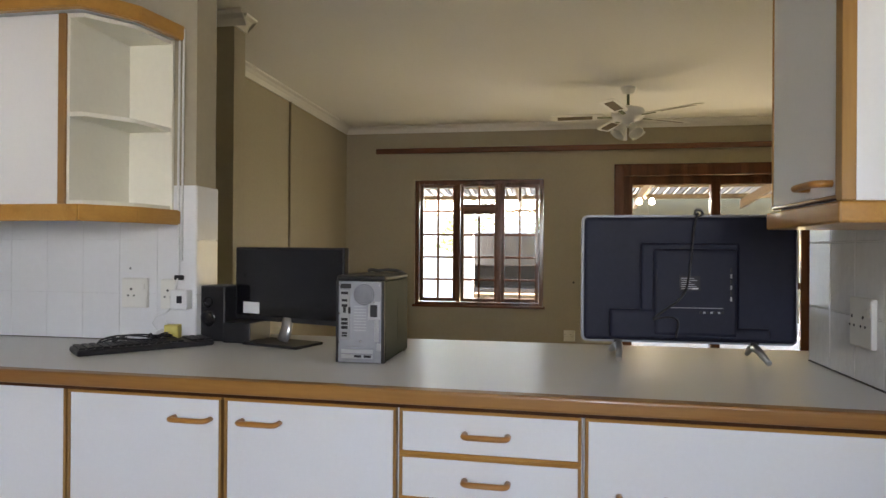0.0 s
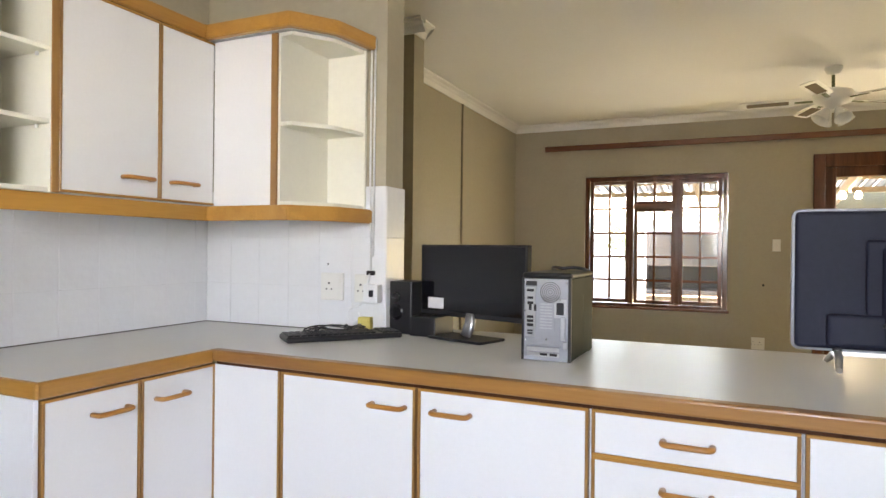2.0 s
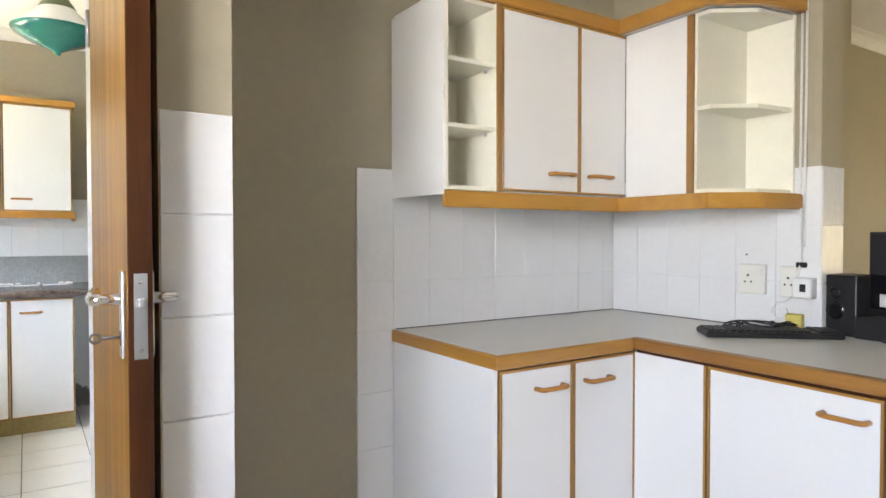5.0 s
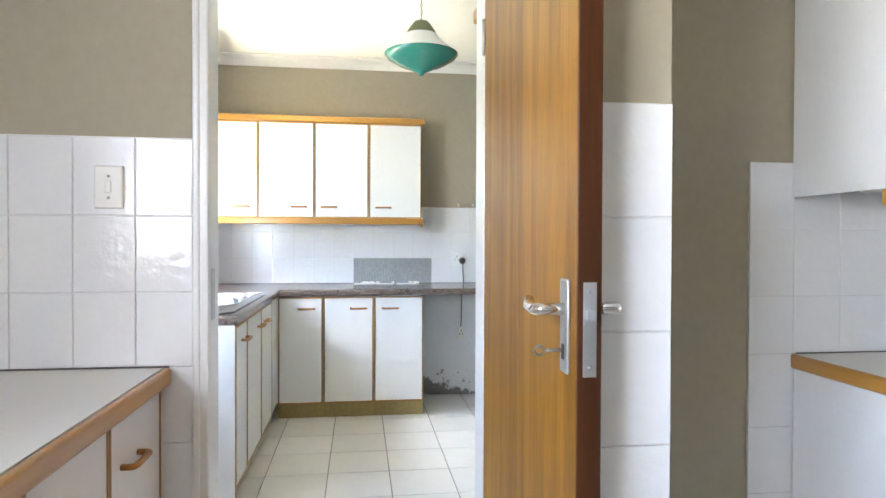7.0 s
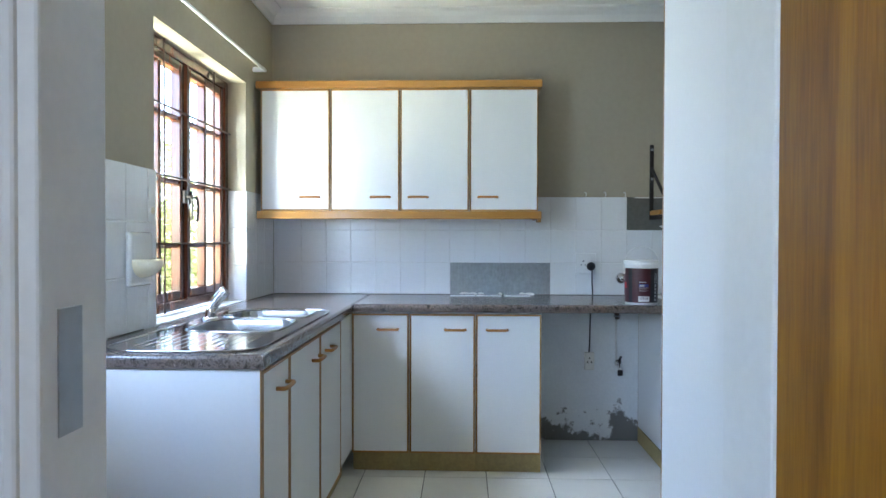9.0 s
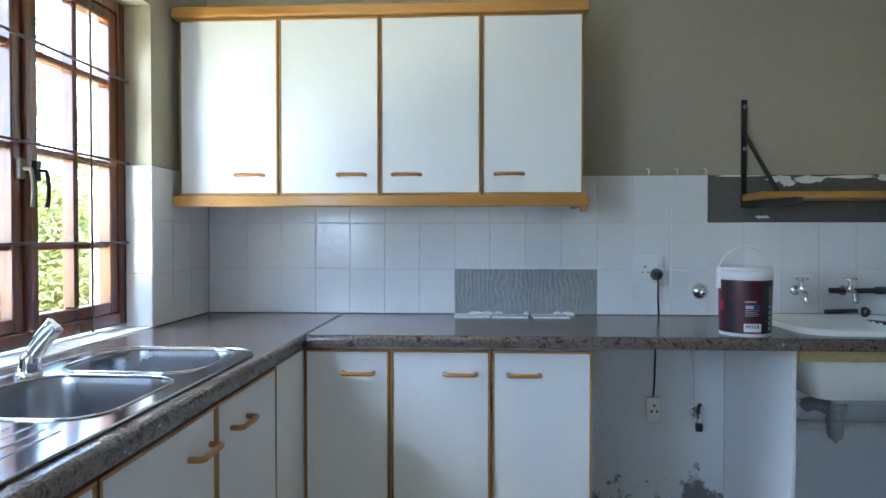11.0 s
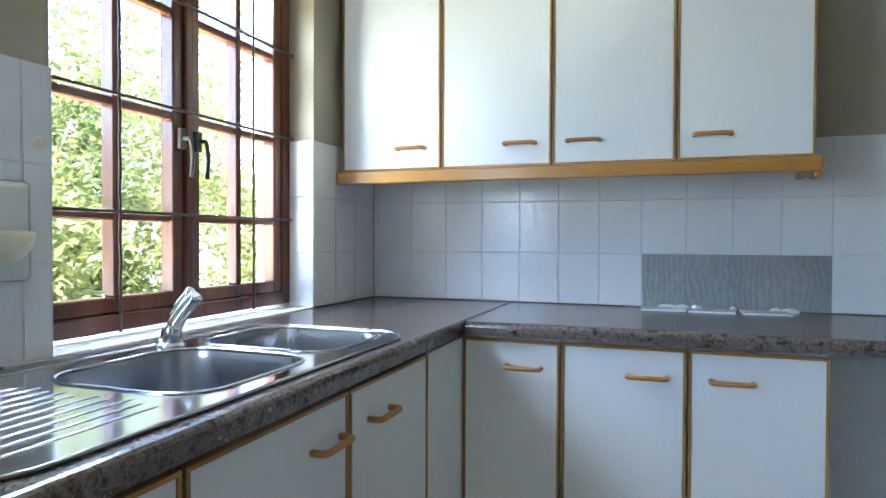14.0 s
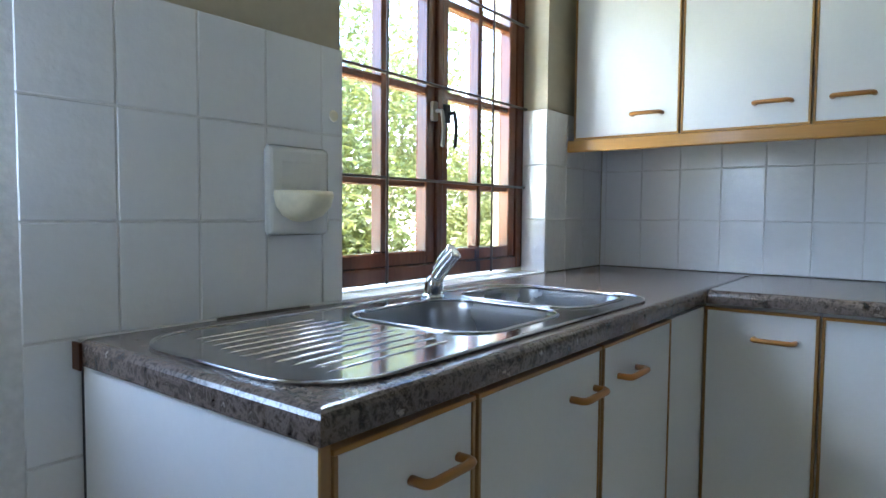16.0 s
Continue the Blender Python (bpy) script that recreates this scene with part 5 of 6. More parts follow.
part("back", slab(3.940, 4.114, 3.594, 3.606, 1.387, 2.008), INNER, shelfend)
for z in (1.385, 1.672, 1.994):
    inset = [(3.941, 3.296), (3.990, 3.296), (4.084, 3.424), (4.108, 3.593), (3.941, 3.593)]
    part("shelf", sheet(inset, [], z, z + 0.014), INNER, shelfend)


def bent_rail(points, z0, z1, thick, label):
    """A moulded rail that follows the fronts of the wall units."""
    b = bmesh.new()
    pts = [Vector((*p, 0)) for p in points]
    rows_ = []
    for k, p in enumerate(pts):
        d0 = (p - pts[k - 1]).normalized() if k else (pts[1] - p).normalized()
        d1 = (pts[k + 1] - p).normalized() if k + 1 < len(pts) else d0
        n0, n1 = Vector((d0.y, -d0.x, 0)), Vector((d1.y, -d1.x, 0))
        n = (n0 + n1).normalized()
        n = n / max(n.dot(n0), 0.3)
        q = p + n * thick
        rows_.append([b.verts.new(v) for v in ((p.x, p.y, z0), (q.x, q.y, z0), (q.x, q.y, z1), (p.x, p.y, z1))])
    for a, c in zip(rows_, rows_[1:]):
        for i in range(4):
            b.faces.new((a[i], a[(i + 1) % 4], c[(i + 1) % 4], c[i]))
    b.faces.new(rows_[0])
    b.faces.new(rows_[-1])
    bmesh.ops.recalc_face_normals(b, faces=list(b.faces))
    bmesh.ops.bevel(b, geom=list(b.edges), offset=0.004, segments=2, affect="EDGES")
    return tagged(part("moulded_rail", b, OAK_Y), label, "rail", KT)


path = [(3.612, 2.452), (3.612, 3.276), (3.996, 3.276), (4.094, 3.410), (4.124, 3.607)]
bent_rail(path, 1.330, 1.384, 0.022, "honey oak light rail under the corner wall units")
bent_rail([(3.606, 2.44), (3.606, 3.270), (4.000, 3.270), (4.096, 3.405), (4.128, 3.607)], 2.008, 2.060, 0.030, "honey oak cornice rail over the corner wall units")
tagged(part("top_board", sheet([(3.292, 2.46), (3.60, 2.46), (3.60, 3.28), (4.0, 3.28), (4.10, 3.41), (4.13, 3.60), (3.292, 3.60)], [], 2.013, 2.025), LAMINATE), "white top board over the wall units", "panel")

# wall unit on the right-hand wall
rc = cabinet("wall_cabinet", pose(6.000, 3.060, 0, 0, 0, -90), 0.365, 0.308, 1.338, 2.08, [("door", 0.008, 0.338, 1.350, 2.062, {"handle_at": (0.268, 1.372), "wide": 0.006})],
             "white wall unit with oak-lipped door on the tiled wall")
part("corner_post", slab(0.345, 0.369, -0.004, 0.020, 1.338, 2.08, 0.001, 1), OAK_Z, rc)
part("side_panel", slab(0.365, 0.369, 0.020, 0.308, 1.338, 2.08), LAMINATE, rc)
part("light_rail", slab(-0.004, 0.378, -0.012, 0.308, 1.297, 1.337, 0.005, 2), OAK_X, rc)
part("cornice_rail", slab(-0.010, 0.385, -0.018, 0.308, 2.08, 2.13, 0.006, 2), OAK_X, rc)

# units under the kitchen window, beside the door
side_top = worktop("worktop", [(3.290, 0.006), (6.309, 0.006), (6.309, 0.640), (3.290, 0.640)], [], lambda c: False, TOP_PALE, "cream laminate worktop under the kitchen window", 0.862, 0.900)
part("nosing", slab(3.290, 6.309, 0.640, 0.662, 0.854, 0.9005, 0.010, 4), OAK_X, side_top, "honey oak front nosing")
for k, (x0, x1, hx) in enumerate(((3.290, 3.640, 3.520), (3.640, 3.985, 3.82), (3.985, 4.33, 4.16), (4.33, 4.80, 4.5), (4.80, 5.30, 5.1), (5.30, 5.80, 5.6), (5.80, 6.30, 6.0))):
    w = x1 - x0
    cabinet("base_cabinet", pose(x1, 0.632, 0, 0, 0, 180), w, 0.60, 0.10, 0.856, [("door", 0.010, w - 0.010, 0.112, 0.843, {"handle_at": (x1 - hx, 0.735)})],
            "white oak-lipped base unit under the kitchen window", KB, plinth=0.10)

# ---- kitchen: things on the worktop ----
Z = 0.9005
pc = thing("desktop_computer", pose(4.923, 3.312, Z, 0, 0, -1), "dark desktop computer tower showing its silver back", "computer")
body_pc = part("case", slab(-0.076, 0.076, 0.006, 0.290, 0.003, 0.252, 0.006, 2), PC_SIDE, pc)
part("top_cover", slab(-0.078, 0.078, -0.002, 0.292, 0.248, 0.266, 0.010, 3), BLACK, pc, "black curved top cover")
loop = tube([*arc_points((-0.055, 0.29, 0.262), (-0.05, 0.19, 0.284), (0.0, 0.185, 0.274), 6), *arc_points((0.0, 0.185, 0.274), (0.06, 0.19, 0.284), (0.06, 0.29, 0.262), 6)], 0.006, 6)
part("top_ridge", loop, BLACK, pc)
back = part("back_panel", slab(-0.072, 0.070, -0.001, 0.006, 0.002, 0.247, 0.001, 1), SILVER, pc, "silver punched steel back panel")
fan = lathe([(0.0, 0), (0.033, 0), (0.033, 0.001), (0, 0.001)], 24, m=pose(0.012, -0.0015, 0.208, 90, 0, 0))
part("fan_opening", fan, GREY_PRINT, back)
for r in (0.006, 0.012, 0.018, 0.024, 0.030):
    part("fan_ring", tube([(0.012 + r * math.cos(a), -0.003, 0.208 + r * math.sin(a)) for a in [2 * math.pi * k / 20 for k in range(21)]], 0.0011, 4), BLACK, back)
part("power_inlet", slab(0.030, 0.054, -0.004, 0.0, 0.140, 0.178, 0.002, 1), BLACK, back)
part("side_latch", slab(0.044, 0.058, -0.006, 0.0, 0.066, 0.136, 0.002, 1), ALU, back)
part("port_plate", slab(-0.066, -0.034, -0.002, 0.0, 0.072, 0.222, 0.001, 1), ALU, back)
for z, w, h in ((0.208, 0.022, 0.008), (0.186, 0.018, 0.007), (0.170, 0.018, 0.008), (0.152, 0.008, 0.02), (0.128, 0.020, 0.008), (0.116, 0.020, 0.008), (0.103, 0.020, 0.009), (0.088, 0.016, 0.005), (0.080, 0.016, 0.005)):
    part("port", slab(-0.050 - w / 2, -0.050 + w / 2, -0.0035, -0.002, z, z + h), BLACK, back)
part("port", slab(-0.038, -0.031, -0.0035, -0.002, 0.150, 0.170), BLACK, back)
for z in (0.014, 0.030):
    part("expansion_slot", slab(-0.060, 0.040, -0.003, 0.0, z, z + 0.012, 0.001, 1), ALU, back)
part("slot_port", slab(-0.018, 0.004, -0.0045, -0.003, 0.018, 0.025), BLACK, back)
part("slot_port", slab(0.012, 0.034, -0.0045, -0.003, 0.018, 0.025), BLACK, back)
part("sticker", slab(-0.064, -0.030, -0.0018, -0.001, 0.226, 0.240), BLACK, back)
part("side_mark", slab(0.0762, 0.0768, 0.15, 0.20, 0.06, 0.19, 0.0002, 1), PC_SIDE, body_pc)
for x0, x1 in ((-0.076, -0.069), (0.066, 0.076)):
    part("edge_flange", slab(x0, x1, -0.005, 0.004, 0.002, 0.250, 0.001, 1), BLACK, back, "black folded case edge")
for x, z in ((-0.0655, 0.236), (-0.0655, 0.062), (0.060, 0.236), (0.060, 0.050), (-0.0655, 0.150), (0.0, 0.066), (0.042, 0.186)):
    part("screw", lathe([(0, 0), (0.0032, 0), (0.0032, 0.002), (0, 0.003)], 10, m=pose(x, -0.001, z, 90, 0, 0)), CHROME, back)
for k in range(9):
    z = 0.098 + k * 0.009
    part("vent_slot", slab(-0.020, 0.018, -0.0018, -0.0009, z, z + 0.0035), GREY_PRINT, back)
part("embossed_frame", slab(-0.028, 0.026, -0.0014, 0.0, 0.090, 0.184, 0.001, 1), SILVER, back)
part("supply_plate", slab(0.024, 0.062, -0.0028, 0.0, 0.132, 0.188, 0.001, 1), ALU, back)
part("slot_cover", slab(-0.062, 0.044, -0.0045, -0.001, 0.044, 0.051, 0.001, 1), SILVER, back)
part("case_latch", slab(0.052, 0.066, -0.009, 0.0, 0.040, 0.062, 0.002, 1), ALU, back)
for x in (-0.06, 0.06):
    for y in (0.02, 0.27):
        part("foot", slab(x - 0.012, x + 0.012, y - 0.012, y + 0.012, 0, 0.007), BLACK, pc)

mon = thing("monitor", pose(4.552, 3.625, Z, 0, 0, -18), "black widescreen computer monitor on a silver stand", "monitor")
part("housing", slab(-0.253, 0.253, 0.0, 0.028, 0.078, 0.350, 0.004, 2), BLACK, mon)
part("screen", slab(-0.244, 0.244, -0.002, 0.001, 0.096, 0.342, 0.0006, 1), GLOSS_BLACK, mon, "dark glossy switched-off screen")
part("badge", slab(-0.012, 0.012, -0.003, -0.001, 0.086, 0.091), GREY_PRINT, mon)
part("sticker", slab(-0.210, -0.130, -0.0032, -0.0018, 0.104, 0.146), PAPER, mon, "white paper sticker")
neck = bmesh.new()
tube([(0.0, 0.012, 0.09), (0.0, -0.002, 0.05), (-0.012, -0.02, 0.012)], 0.024, 10, neck)
for v in neck.verts:
    v.co.y *= 0.55
part("neck", neck, ALU, mon, "silver stand neck")
part("base", slab(-0.135, 0.115, -0.085, 0.065, 0.0, 0.010, 0.004, 2), BLACK, mon, "flat black stand base")

spk = thing("speaker", pose(4.235, 3.700, Z, 0, 0, -4), "black satellite loudspeaker standing beside the monitor", "speaker")
part("cabinet", slab(-0.072, 0.075, -0.06, 0.075, 0.0, 0.205, 0.006, 2), BLACK, spk)
part("port", lathe([(0.010, 0), (0.020, 0.0), (0.021, 0.004), (0.014, 0.005), (0.010, 0.0)], 20, m=pose(0.005, -0.061, 0.145, 90, 0, 0)), GLOSS_BLACK, spk)
part("driver", lathe([(0, 0), (0.020, 0.004), (0.030, 0.003), (0.032, 0)], 20, m=pose(0.005, -0.060, 0.085, 90, 0, 0)), GLOSS_BLACK, spk)
part("base_box", slab(0.078, 0.19, -0.08, 0.07, 0.0, 0.075, 0.004, 2), BLACK, spk)

kb = thing("keyboard", pose(4.118, 3.437, Z, 0, 0, 49), "black computer keyboard with its cable on top", "keyboard")
part("case", slab(-0.215, 0.215, -0.068, 0.068, 0.0, 0.020, 0.006, 2), BLACK, kb)
for r in range(5):
    for c in range(18):
        if c == 14:
            continue
        x, y = -0.198 + c * 0.0232, -0.050 + r * 0.0235
        part("keycap", slab(x - 0.0098, x + 0.0098, y - 0.0098, y + 0.0098, 0.019, 0.0265, 0.002, 1), BLACK, kb)
pts = []
for k in range(60):
    a = k * 0.55
    pts.append((-0.02 + 0.09 * math.sin(a * 0.37) + 0.04 * math.cos(a), 0.02 + 0.034 * math.sin(a), 0.032 + 0.010 * (1 + math.sin(a * 1.7)) * 0.6))
part("cable", tube(pts, 0.0028, 5), BLACK, kb)

tv = thing("television", pose(5.921, 3.60, Z, 0, 0, 1.5), "flat television seen from its dark blue-grey back", "television")
rimb = sheet([(x, y) for x, y in rounded(-0.332, 0.332, 0.050, 0.462, 0.022, 5)], [], 0, 0.022)
for v in rimb.verts:
    v.co = Vector((v.co.x, v.co.z, v.co.y))
bmesh.ops.recalc_face_normals(rimb, faces=list(rimb.faces))
part("bezel", rimb, TV_RIM, tv, "thin silver bezel")
part("back_cover", slab(-0.324, 0.324, -0.014, 0.002, 0.058, 0.454, 0.012, 3), TV_BACK, tv)
part("back_bulge", slab(-0.148, 0.152, -0.022, -0.010, 0.075, 0.372, 0.010, 3), TV_BACK, tv)
part("back_bulge", slab(-0.110, 0.147, -0.034, -0.012, 0.075, 0.354, 0.014, 3), TV_BACK, tv)
part("back_bulge", slab(-0.245, 0.10, -0.029, -0.010, 0.064, 0.160, 0.012, 3), TV_BACK, tv)
part("back_bulge", slab(0.09, 0.245, -0.026, -0.010, 0.064, 0.104, 0.010, 3), TV_BACK, tv)
part("spec_label", slab(-0.030, 0.032, -0.0355, -0.034, 0.222, 0.268), INK, tv, "black specification label with fine print")
for k in range(6):
    part("print", slab(-0.026, 0.004 + 0.018 * ((k * 5) % 3) / 2, -0.0362, -0.0355, 0.227 + k * 0.0065, 0.229 + k * 0.0065), GREY_PRINT, tv)
part("print", slab(0.006, 0.026, -0.0362, -0.0355, 0.226, 0.230), PAPER, tv)
part("print", slab(-0.06, 0.10, -0.0355, -0.034, 0.166, 0.168), GREY_PRINT, tv)
for k in range(7):
    part("port", slab(0.030 + k * 0.011, 0.037 + k * 0.011, -0.0352, -0.034, 0.150, 0.156), GREY_PRINT if k % 2 else BLACK, tv)
for k in range(6):
    part("port", slab(0.122, 0.127, -0.0352, -0.034, 0.190 + k * 0.018, 0.203 + k * 0.018), BLACK if k % 2 else GREY_PRINT, tv)
cab = [(0.02, -0.012, 0.462), (0.028, -0.03, 0.468), (0.012, -0.045, 0.44), (0.004, -0.05, 0.36), (-0.006, -0.05, 0.26), (-0.02, -0.05, 0.20), (-0.10, -0.05, 0.145), (-0.12, -0.052, 0.125), (-0.08, -0.054, 0.140), (-0.035, -0.055, 0.135), (-0.04, -0.055, 0.10), (-0.05, -0.05, 0.050)]
sm = []
for p, q, r in zip(cab, cab[1:], cab[2:]):
    sm += arc_points((Vector(p) + Vector(q)) / 2, q, (Vector(q) + Vector(r)) / 2, 4)
part("power_cable", tube(sm, 0.0033, 6), BLACK, tv)
part("cable_tie", tube([(0.03 + 0.012 * math.cos(a), -0.02, 0.468 + 0.010 * math.sin(a)) for a in [2 * math.pi * k / 12 for k in range(13)]], 0.004, 5), BLACK, tv)
for x, s in ((-0.215, -1), (0.205, 1)):
    b = tube([(x, -0.004, 0.042), (x, -0.035, 0.038), (x + s * 0.01, -0.10, 0.009)], 0.0145, 10, taper=0.62)
    tube([(x, 0.004, 0.042), (x, 0.035, 0.038), (x + s * 0.01, 0.10, 0.009)], 0.0145, 10, b, taper=0.62)
    part("foot", b, ALU, tv, "splayed silver foot")
    part("foot_bracket", slab(x - 0.012, x + 0.012, -0.010, 0.010, 0.034, 0.064, 0.003, 2), BLACK, tv, "black foot bracket")

socket(pose(3.966, 3.607, 1.078, 0, 0, 0), 0.105, 0.11, "ivory double wall socket on the tiles", 1, 1, PLASTIC)
socket(pose(4.102, 3.607, 1.075, 0, 0, 0), 0.06, 0.11, "ivory narrow wall socket on the tiles", 1, 0, PLASTIC)
adp = thing("power_adapter", pose(4.165, 3.607, 1.058), "white plug-in power adapter with thin cable", "adapter")
part("body", slab(-0.036, 0.030, -0.045, 0, -0.036, 0.036, 0.006, 2), WHITE_PLASTIC, adp)
part("marking", slab(-0.008, 0.012, -0.0462, -0.045, -0.012, 0.014, 0.0003, 1), INK, adp)
part("cable", tube([(-0.03, -0.03, -0.02), (-0.06, -0.035, -0.05), (-0.10, -0.03, -0.06), (-0.115, -0.03, -0.09), (-0.09, -0.035, -0.115), (-0.05, -0.035, -0.10), (-0.06, -0.034, -0.075)], 0.0025, 5), WHITE_PLASTIC, adp)
drop = thing("wall_cable", pose(4.143, 3.603, 0.9), "white cable running down the wall edge", "cable")
part("cable", tube([(-0.004, -0.004, 1.15), (-0.006, -0.004, 0.6), (-0.002, -0.006, 0.36), (0.004, -0.012, 0.25), (0.0, -0.03, 0.19)], 0.004, 6), WHITE_PAINT, drop)
part("cable", tube([(0.012, -0.004, 1.15), (0.010, -0.004, 0.30)], 0.004, 6), WHITE_PAINT, drop)
part("plug", slab(-0.012, 0.022, -0.020, -0.004, 0.228, 0.246, 0.003, 1), BLACK, drop, "small black plug")
tagged(part("sponge", slab(-0.026, 0.026, -0.018, 0.018, 0, 0.066, 0.004, 2), YELLOW, m=pose(4.135, 3.575, Z, 0, 0, 12)), "small yellow sponge block on the worktop", "sponge")
for x in (3.835, 3.938):
    tagged(part("wall_hole", lathe([(0, 0), (0.004, 0), (0.004, 0.001), (0, 0.001)], 8, m=pose(x, 3.6085, 1.168, 90, 0, 0)), BLACK), "small dark drill hole in the tile", "hole", "drill holes")
socket(pose(6.304, 3.285, 1.062, 0, 0, -90), 0.12, 0.13, "ivory double wall socket on the tiled wall", 2, 1, PLASTIC)
sw = thing("light_switch", pose(3.288, 0.507, 1.375, 0, 0, 90), "ivory upright light switch on the tiles", "switch")
part("plate", slab(-0.036, 0.036, -0.011, 0, -0.056, 0.056, 0.004, 2), PLASTIC, sw)
part("rocker", slab(-0.008, 0.008, -0.015, -0.011, -0.016, 0.016, 0.002, 1), PLASTIC, sw)
for z in (-0.028, 0.028):
    part("screw", lathe([(0, 0), (0.004, 0), (0.003, 0.001), (0, 0.001)], 8, m=pose(0, -0.0111, z, 90, 0, 0)), SILVER, sw)

# ---- dining room ----
CANE = material("dark_cane_inlay", (0.11, 0.075, 0.04), 0.7, vary=0.3, scale=30, fine=200)
fan_ob = thing("ceiling_fan", pose(6.145, 7.12, CEILING), "white ceiling fan with cluster of frosted lamp shades", "ceiling fan")
part("canopy", lathe([(0, 0), (0.062, 0), (0.062, -0.02), (0.045, -0.05), (0.018, -0.06), (0, -0.06)], 24), ENAMEL, fan_ob)
part("rod", tube([(0, 0, -0.05), (0, 0, -0.175)], 0.012, 10), OLIVE, fan_ob)
part("motor", lathe([(0, -0.16), (0.05, -0.162), (0.125, -0.185), (0.14, -0.205), (0.14, -0.25), (0.12, -0.275), (0.06, -0.285), (0.05, -0.32), (0, -0.325)], 32), ENAMEL, fan_ob)
for k in range(5):
    a = 33 + 72 * k
    blade = sheet(rounded(0.20, 0.66, -0.062, 0.062, 0.04, 4), [], -0.004, 0.004)
    bl = part("blade", blade, ENAMEL, fan_ob, "white fan blade with cane inlay", pose(0, 0, -0.245, 0, 0, a) @ pose(0, 0, 0, 10, 0, 0))
    part("inlay", slab(0.30, 0.60, -0.036, 0.036, -0.006, -0.0045), CANE, bl)
    part("blade_arm", slab(0.11, 0.26, -0.016, 0.016, -0.012, -0.004, 0.003, 1), OLIVE, bl)
for k in range(4):
    a = 90 * k + 30
    sh_ = lathe([(0.018, 0), (0.026, -0.012), (0.040, -0.05), (0.062, -0.10), (0.066, -0.108), (0.060, -0.108), (0.036, -0.05), (0.018, -0.004)], 18, m=pose(0, 0, -0.325, 0, 0, a) @ pose(0.045, 0, 0, 0, -38, 0))
    part("lamp_shade", sh_, FROST, fan_ob, "frosted tulip glass shade")

rail = thing("curtain_rail", pose(3.505, 8.548, 2.345), "long red-brown timber curtain batten", "curtain rail")
part("batten", slab(0, 4.75, -0.035, 0, 0, 0.058, 0.004, 1), MAHOGANY_X, rail)
cond = thing("wall_conduit", pose(3.146, 6.905, 0), "thin dark conduit down the dining room wall", "conduit")
part("pipe", tube([(0.006, 0, 0.0), (0.006, 0, 2.585)], 0.011, 8), material("taupe_conduit_paint", (0.29, 0.25, 0.185), 0.6), cond)
socket(pose(5.702, 8.55, 0.315, 0, 0, 0), 0.12, 0.12, "ivory wall socket low on the dining room wall", 2, 1, PLASTIC)
ds = thing("light_switch", pose(5.86, 8.55, 1.30), "white light switch beside the sliding door", "switch")
part("plate", slab(-0.036, 0.036, -0.010, 0, -0.06, 0.06, 0.003, 2), PLASTIC, ds)
part("rocker", slab(-0.008, 0.008, -0.014, -0.010, -0.014, 0.014, 0.002, 1), PLASTIC, ds)
tagged(part("wall_hole", lathe([(0, 0), (0.012, 0), (0.012, 0.001), (0, 0.001)], 8, m=pose(5.745, 8.549, 0.90, 90, 0, 0)), BLACK), "small dark hole in the dining room wall", "hole", "drill holes")
for box in ((3.2895, 3.2945, 2.464, 3.606, 0.899, 0.9035), (3.295, 4.2, 3.6035, 3.608, 0.899, 0.9035), (6.3, 6.305, 2.96, 3.65, 0.899, 0.9035), (3.2895, 3.2945, 0.01, 0.655, 0.899, 0.904)):
    structure("sealant", slab(*box), SEAL, "dirty dark sealant line behind the worktop")

# ---- outside ----
SOIL = material("dry_grass_ground", (0.19, 0.19, 0.09), 0.95, vary=0.4, scale=0.7, fine=14, bump=0.5, bump_scale=20)
PAVING = material("pale_patio_concrete", (0.36, 0.34, 0.30), 0.85, vary=0.12, scale=1.5, fine=25, bump=0.2)
LEAF = material("sunlit_leaves", (0.060, 0.080, 0.022), 0.5, vary=0.5, scale=2.5, fine=20)
LEAF_PALE = material("pale_leaves", (0.120, 0.130, 0.045), 0.5, vary=0.4, scale=2.5, fine=20)
for mt in (LEAF, LEAF_PALE):
    tn = mt.node_tree
    pb, mo = tn.nodes["Principled BSDF"], tn.nodes["Material Output"]
    tl, mx_ = tn.nodes.new("ShaderNodeBsdfTranslucent"), tn.nodes.new("ShaderNodeMixShader")
    mx_.inputs[0].default_value = 0.45
    tl.inputs[0].default_value = (0.26, 0.27, 0.075, 1)
    tn.links.new(pb.outputs[0], mx_.inputs[1])
    tn.links.new(tl.outputs[0], mx_.inputs[2])
    tn.links.new(mx_.outputs[0], mo.inputs[0])
BARK = material("grey_brown_bark", (0.16, 0.12, 0.085), 0.9, vary=0.35, scale=8, fine=60, bump=0.8, bump_scale=30)
LIMEWASH = material("white_garden_wall", (0.72, 0.71, 0.68), 0.85, vary=0.08, scale=1.5, bump=0.25, bump_scale=20)
ROOF_TIN = material("grey_corrugated_sheet", (0.24, 0.235, 0.22), 0.5, vary=0.15, metal=0.3, scale=2)
BEAM = wood("bleached_roof_timber", (0.20, 0.13, 0.07), (0.11, 0.07, 0.035), axis="Y", rough=0.7, coat=0.0)
SOOT = material("sooty_braai_steel", (0.055, 0.05, 0.048), 0.6, vary=0.25, scale=6)
CLAY = material("pale_clay_brick", (0.42, 0.27, 0.18), 0.85, vary=0.2, scale=9)

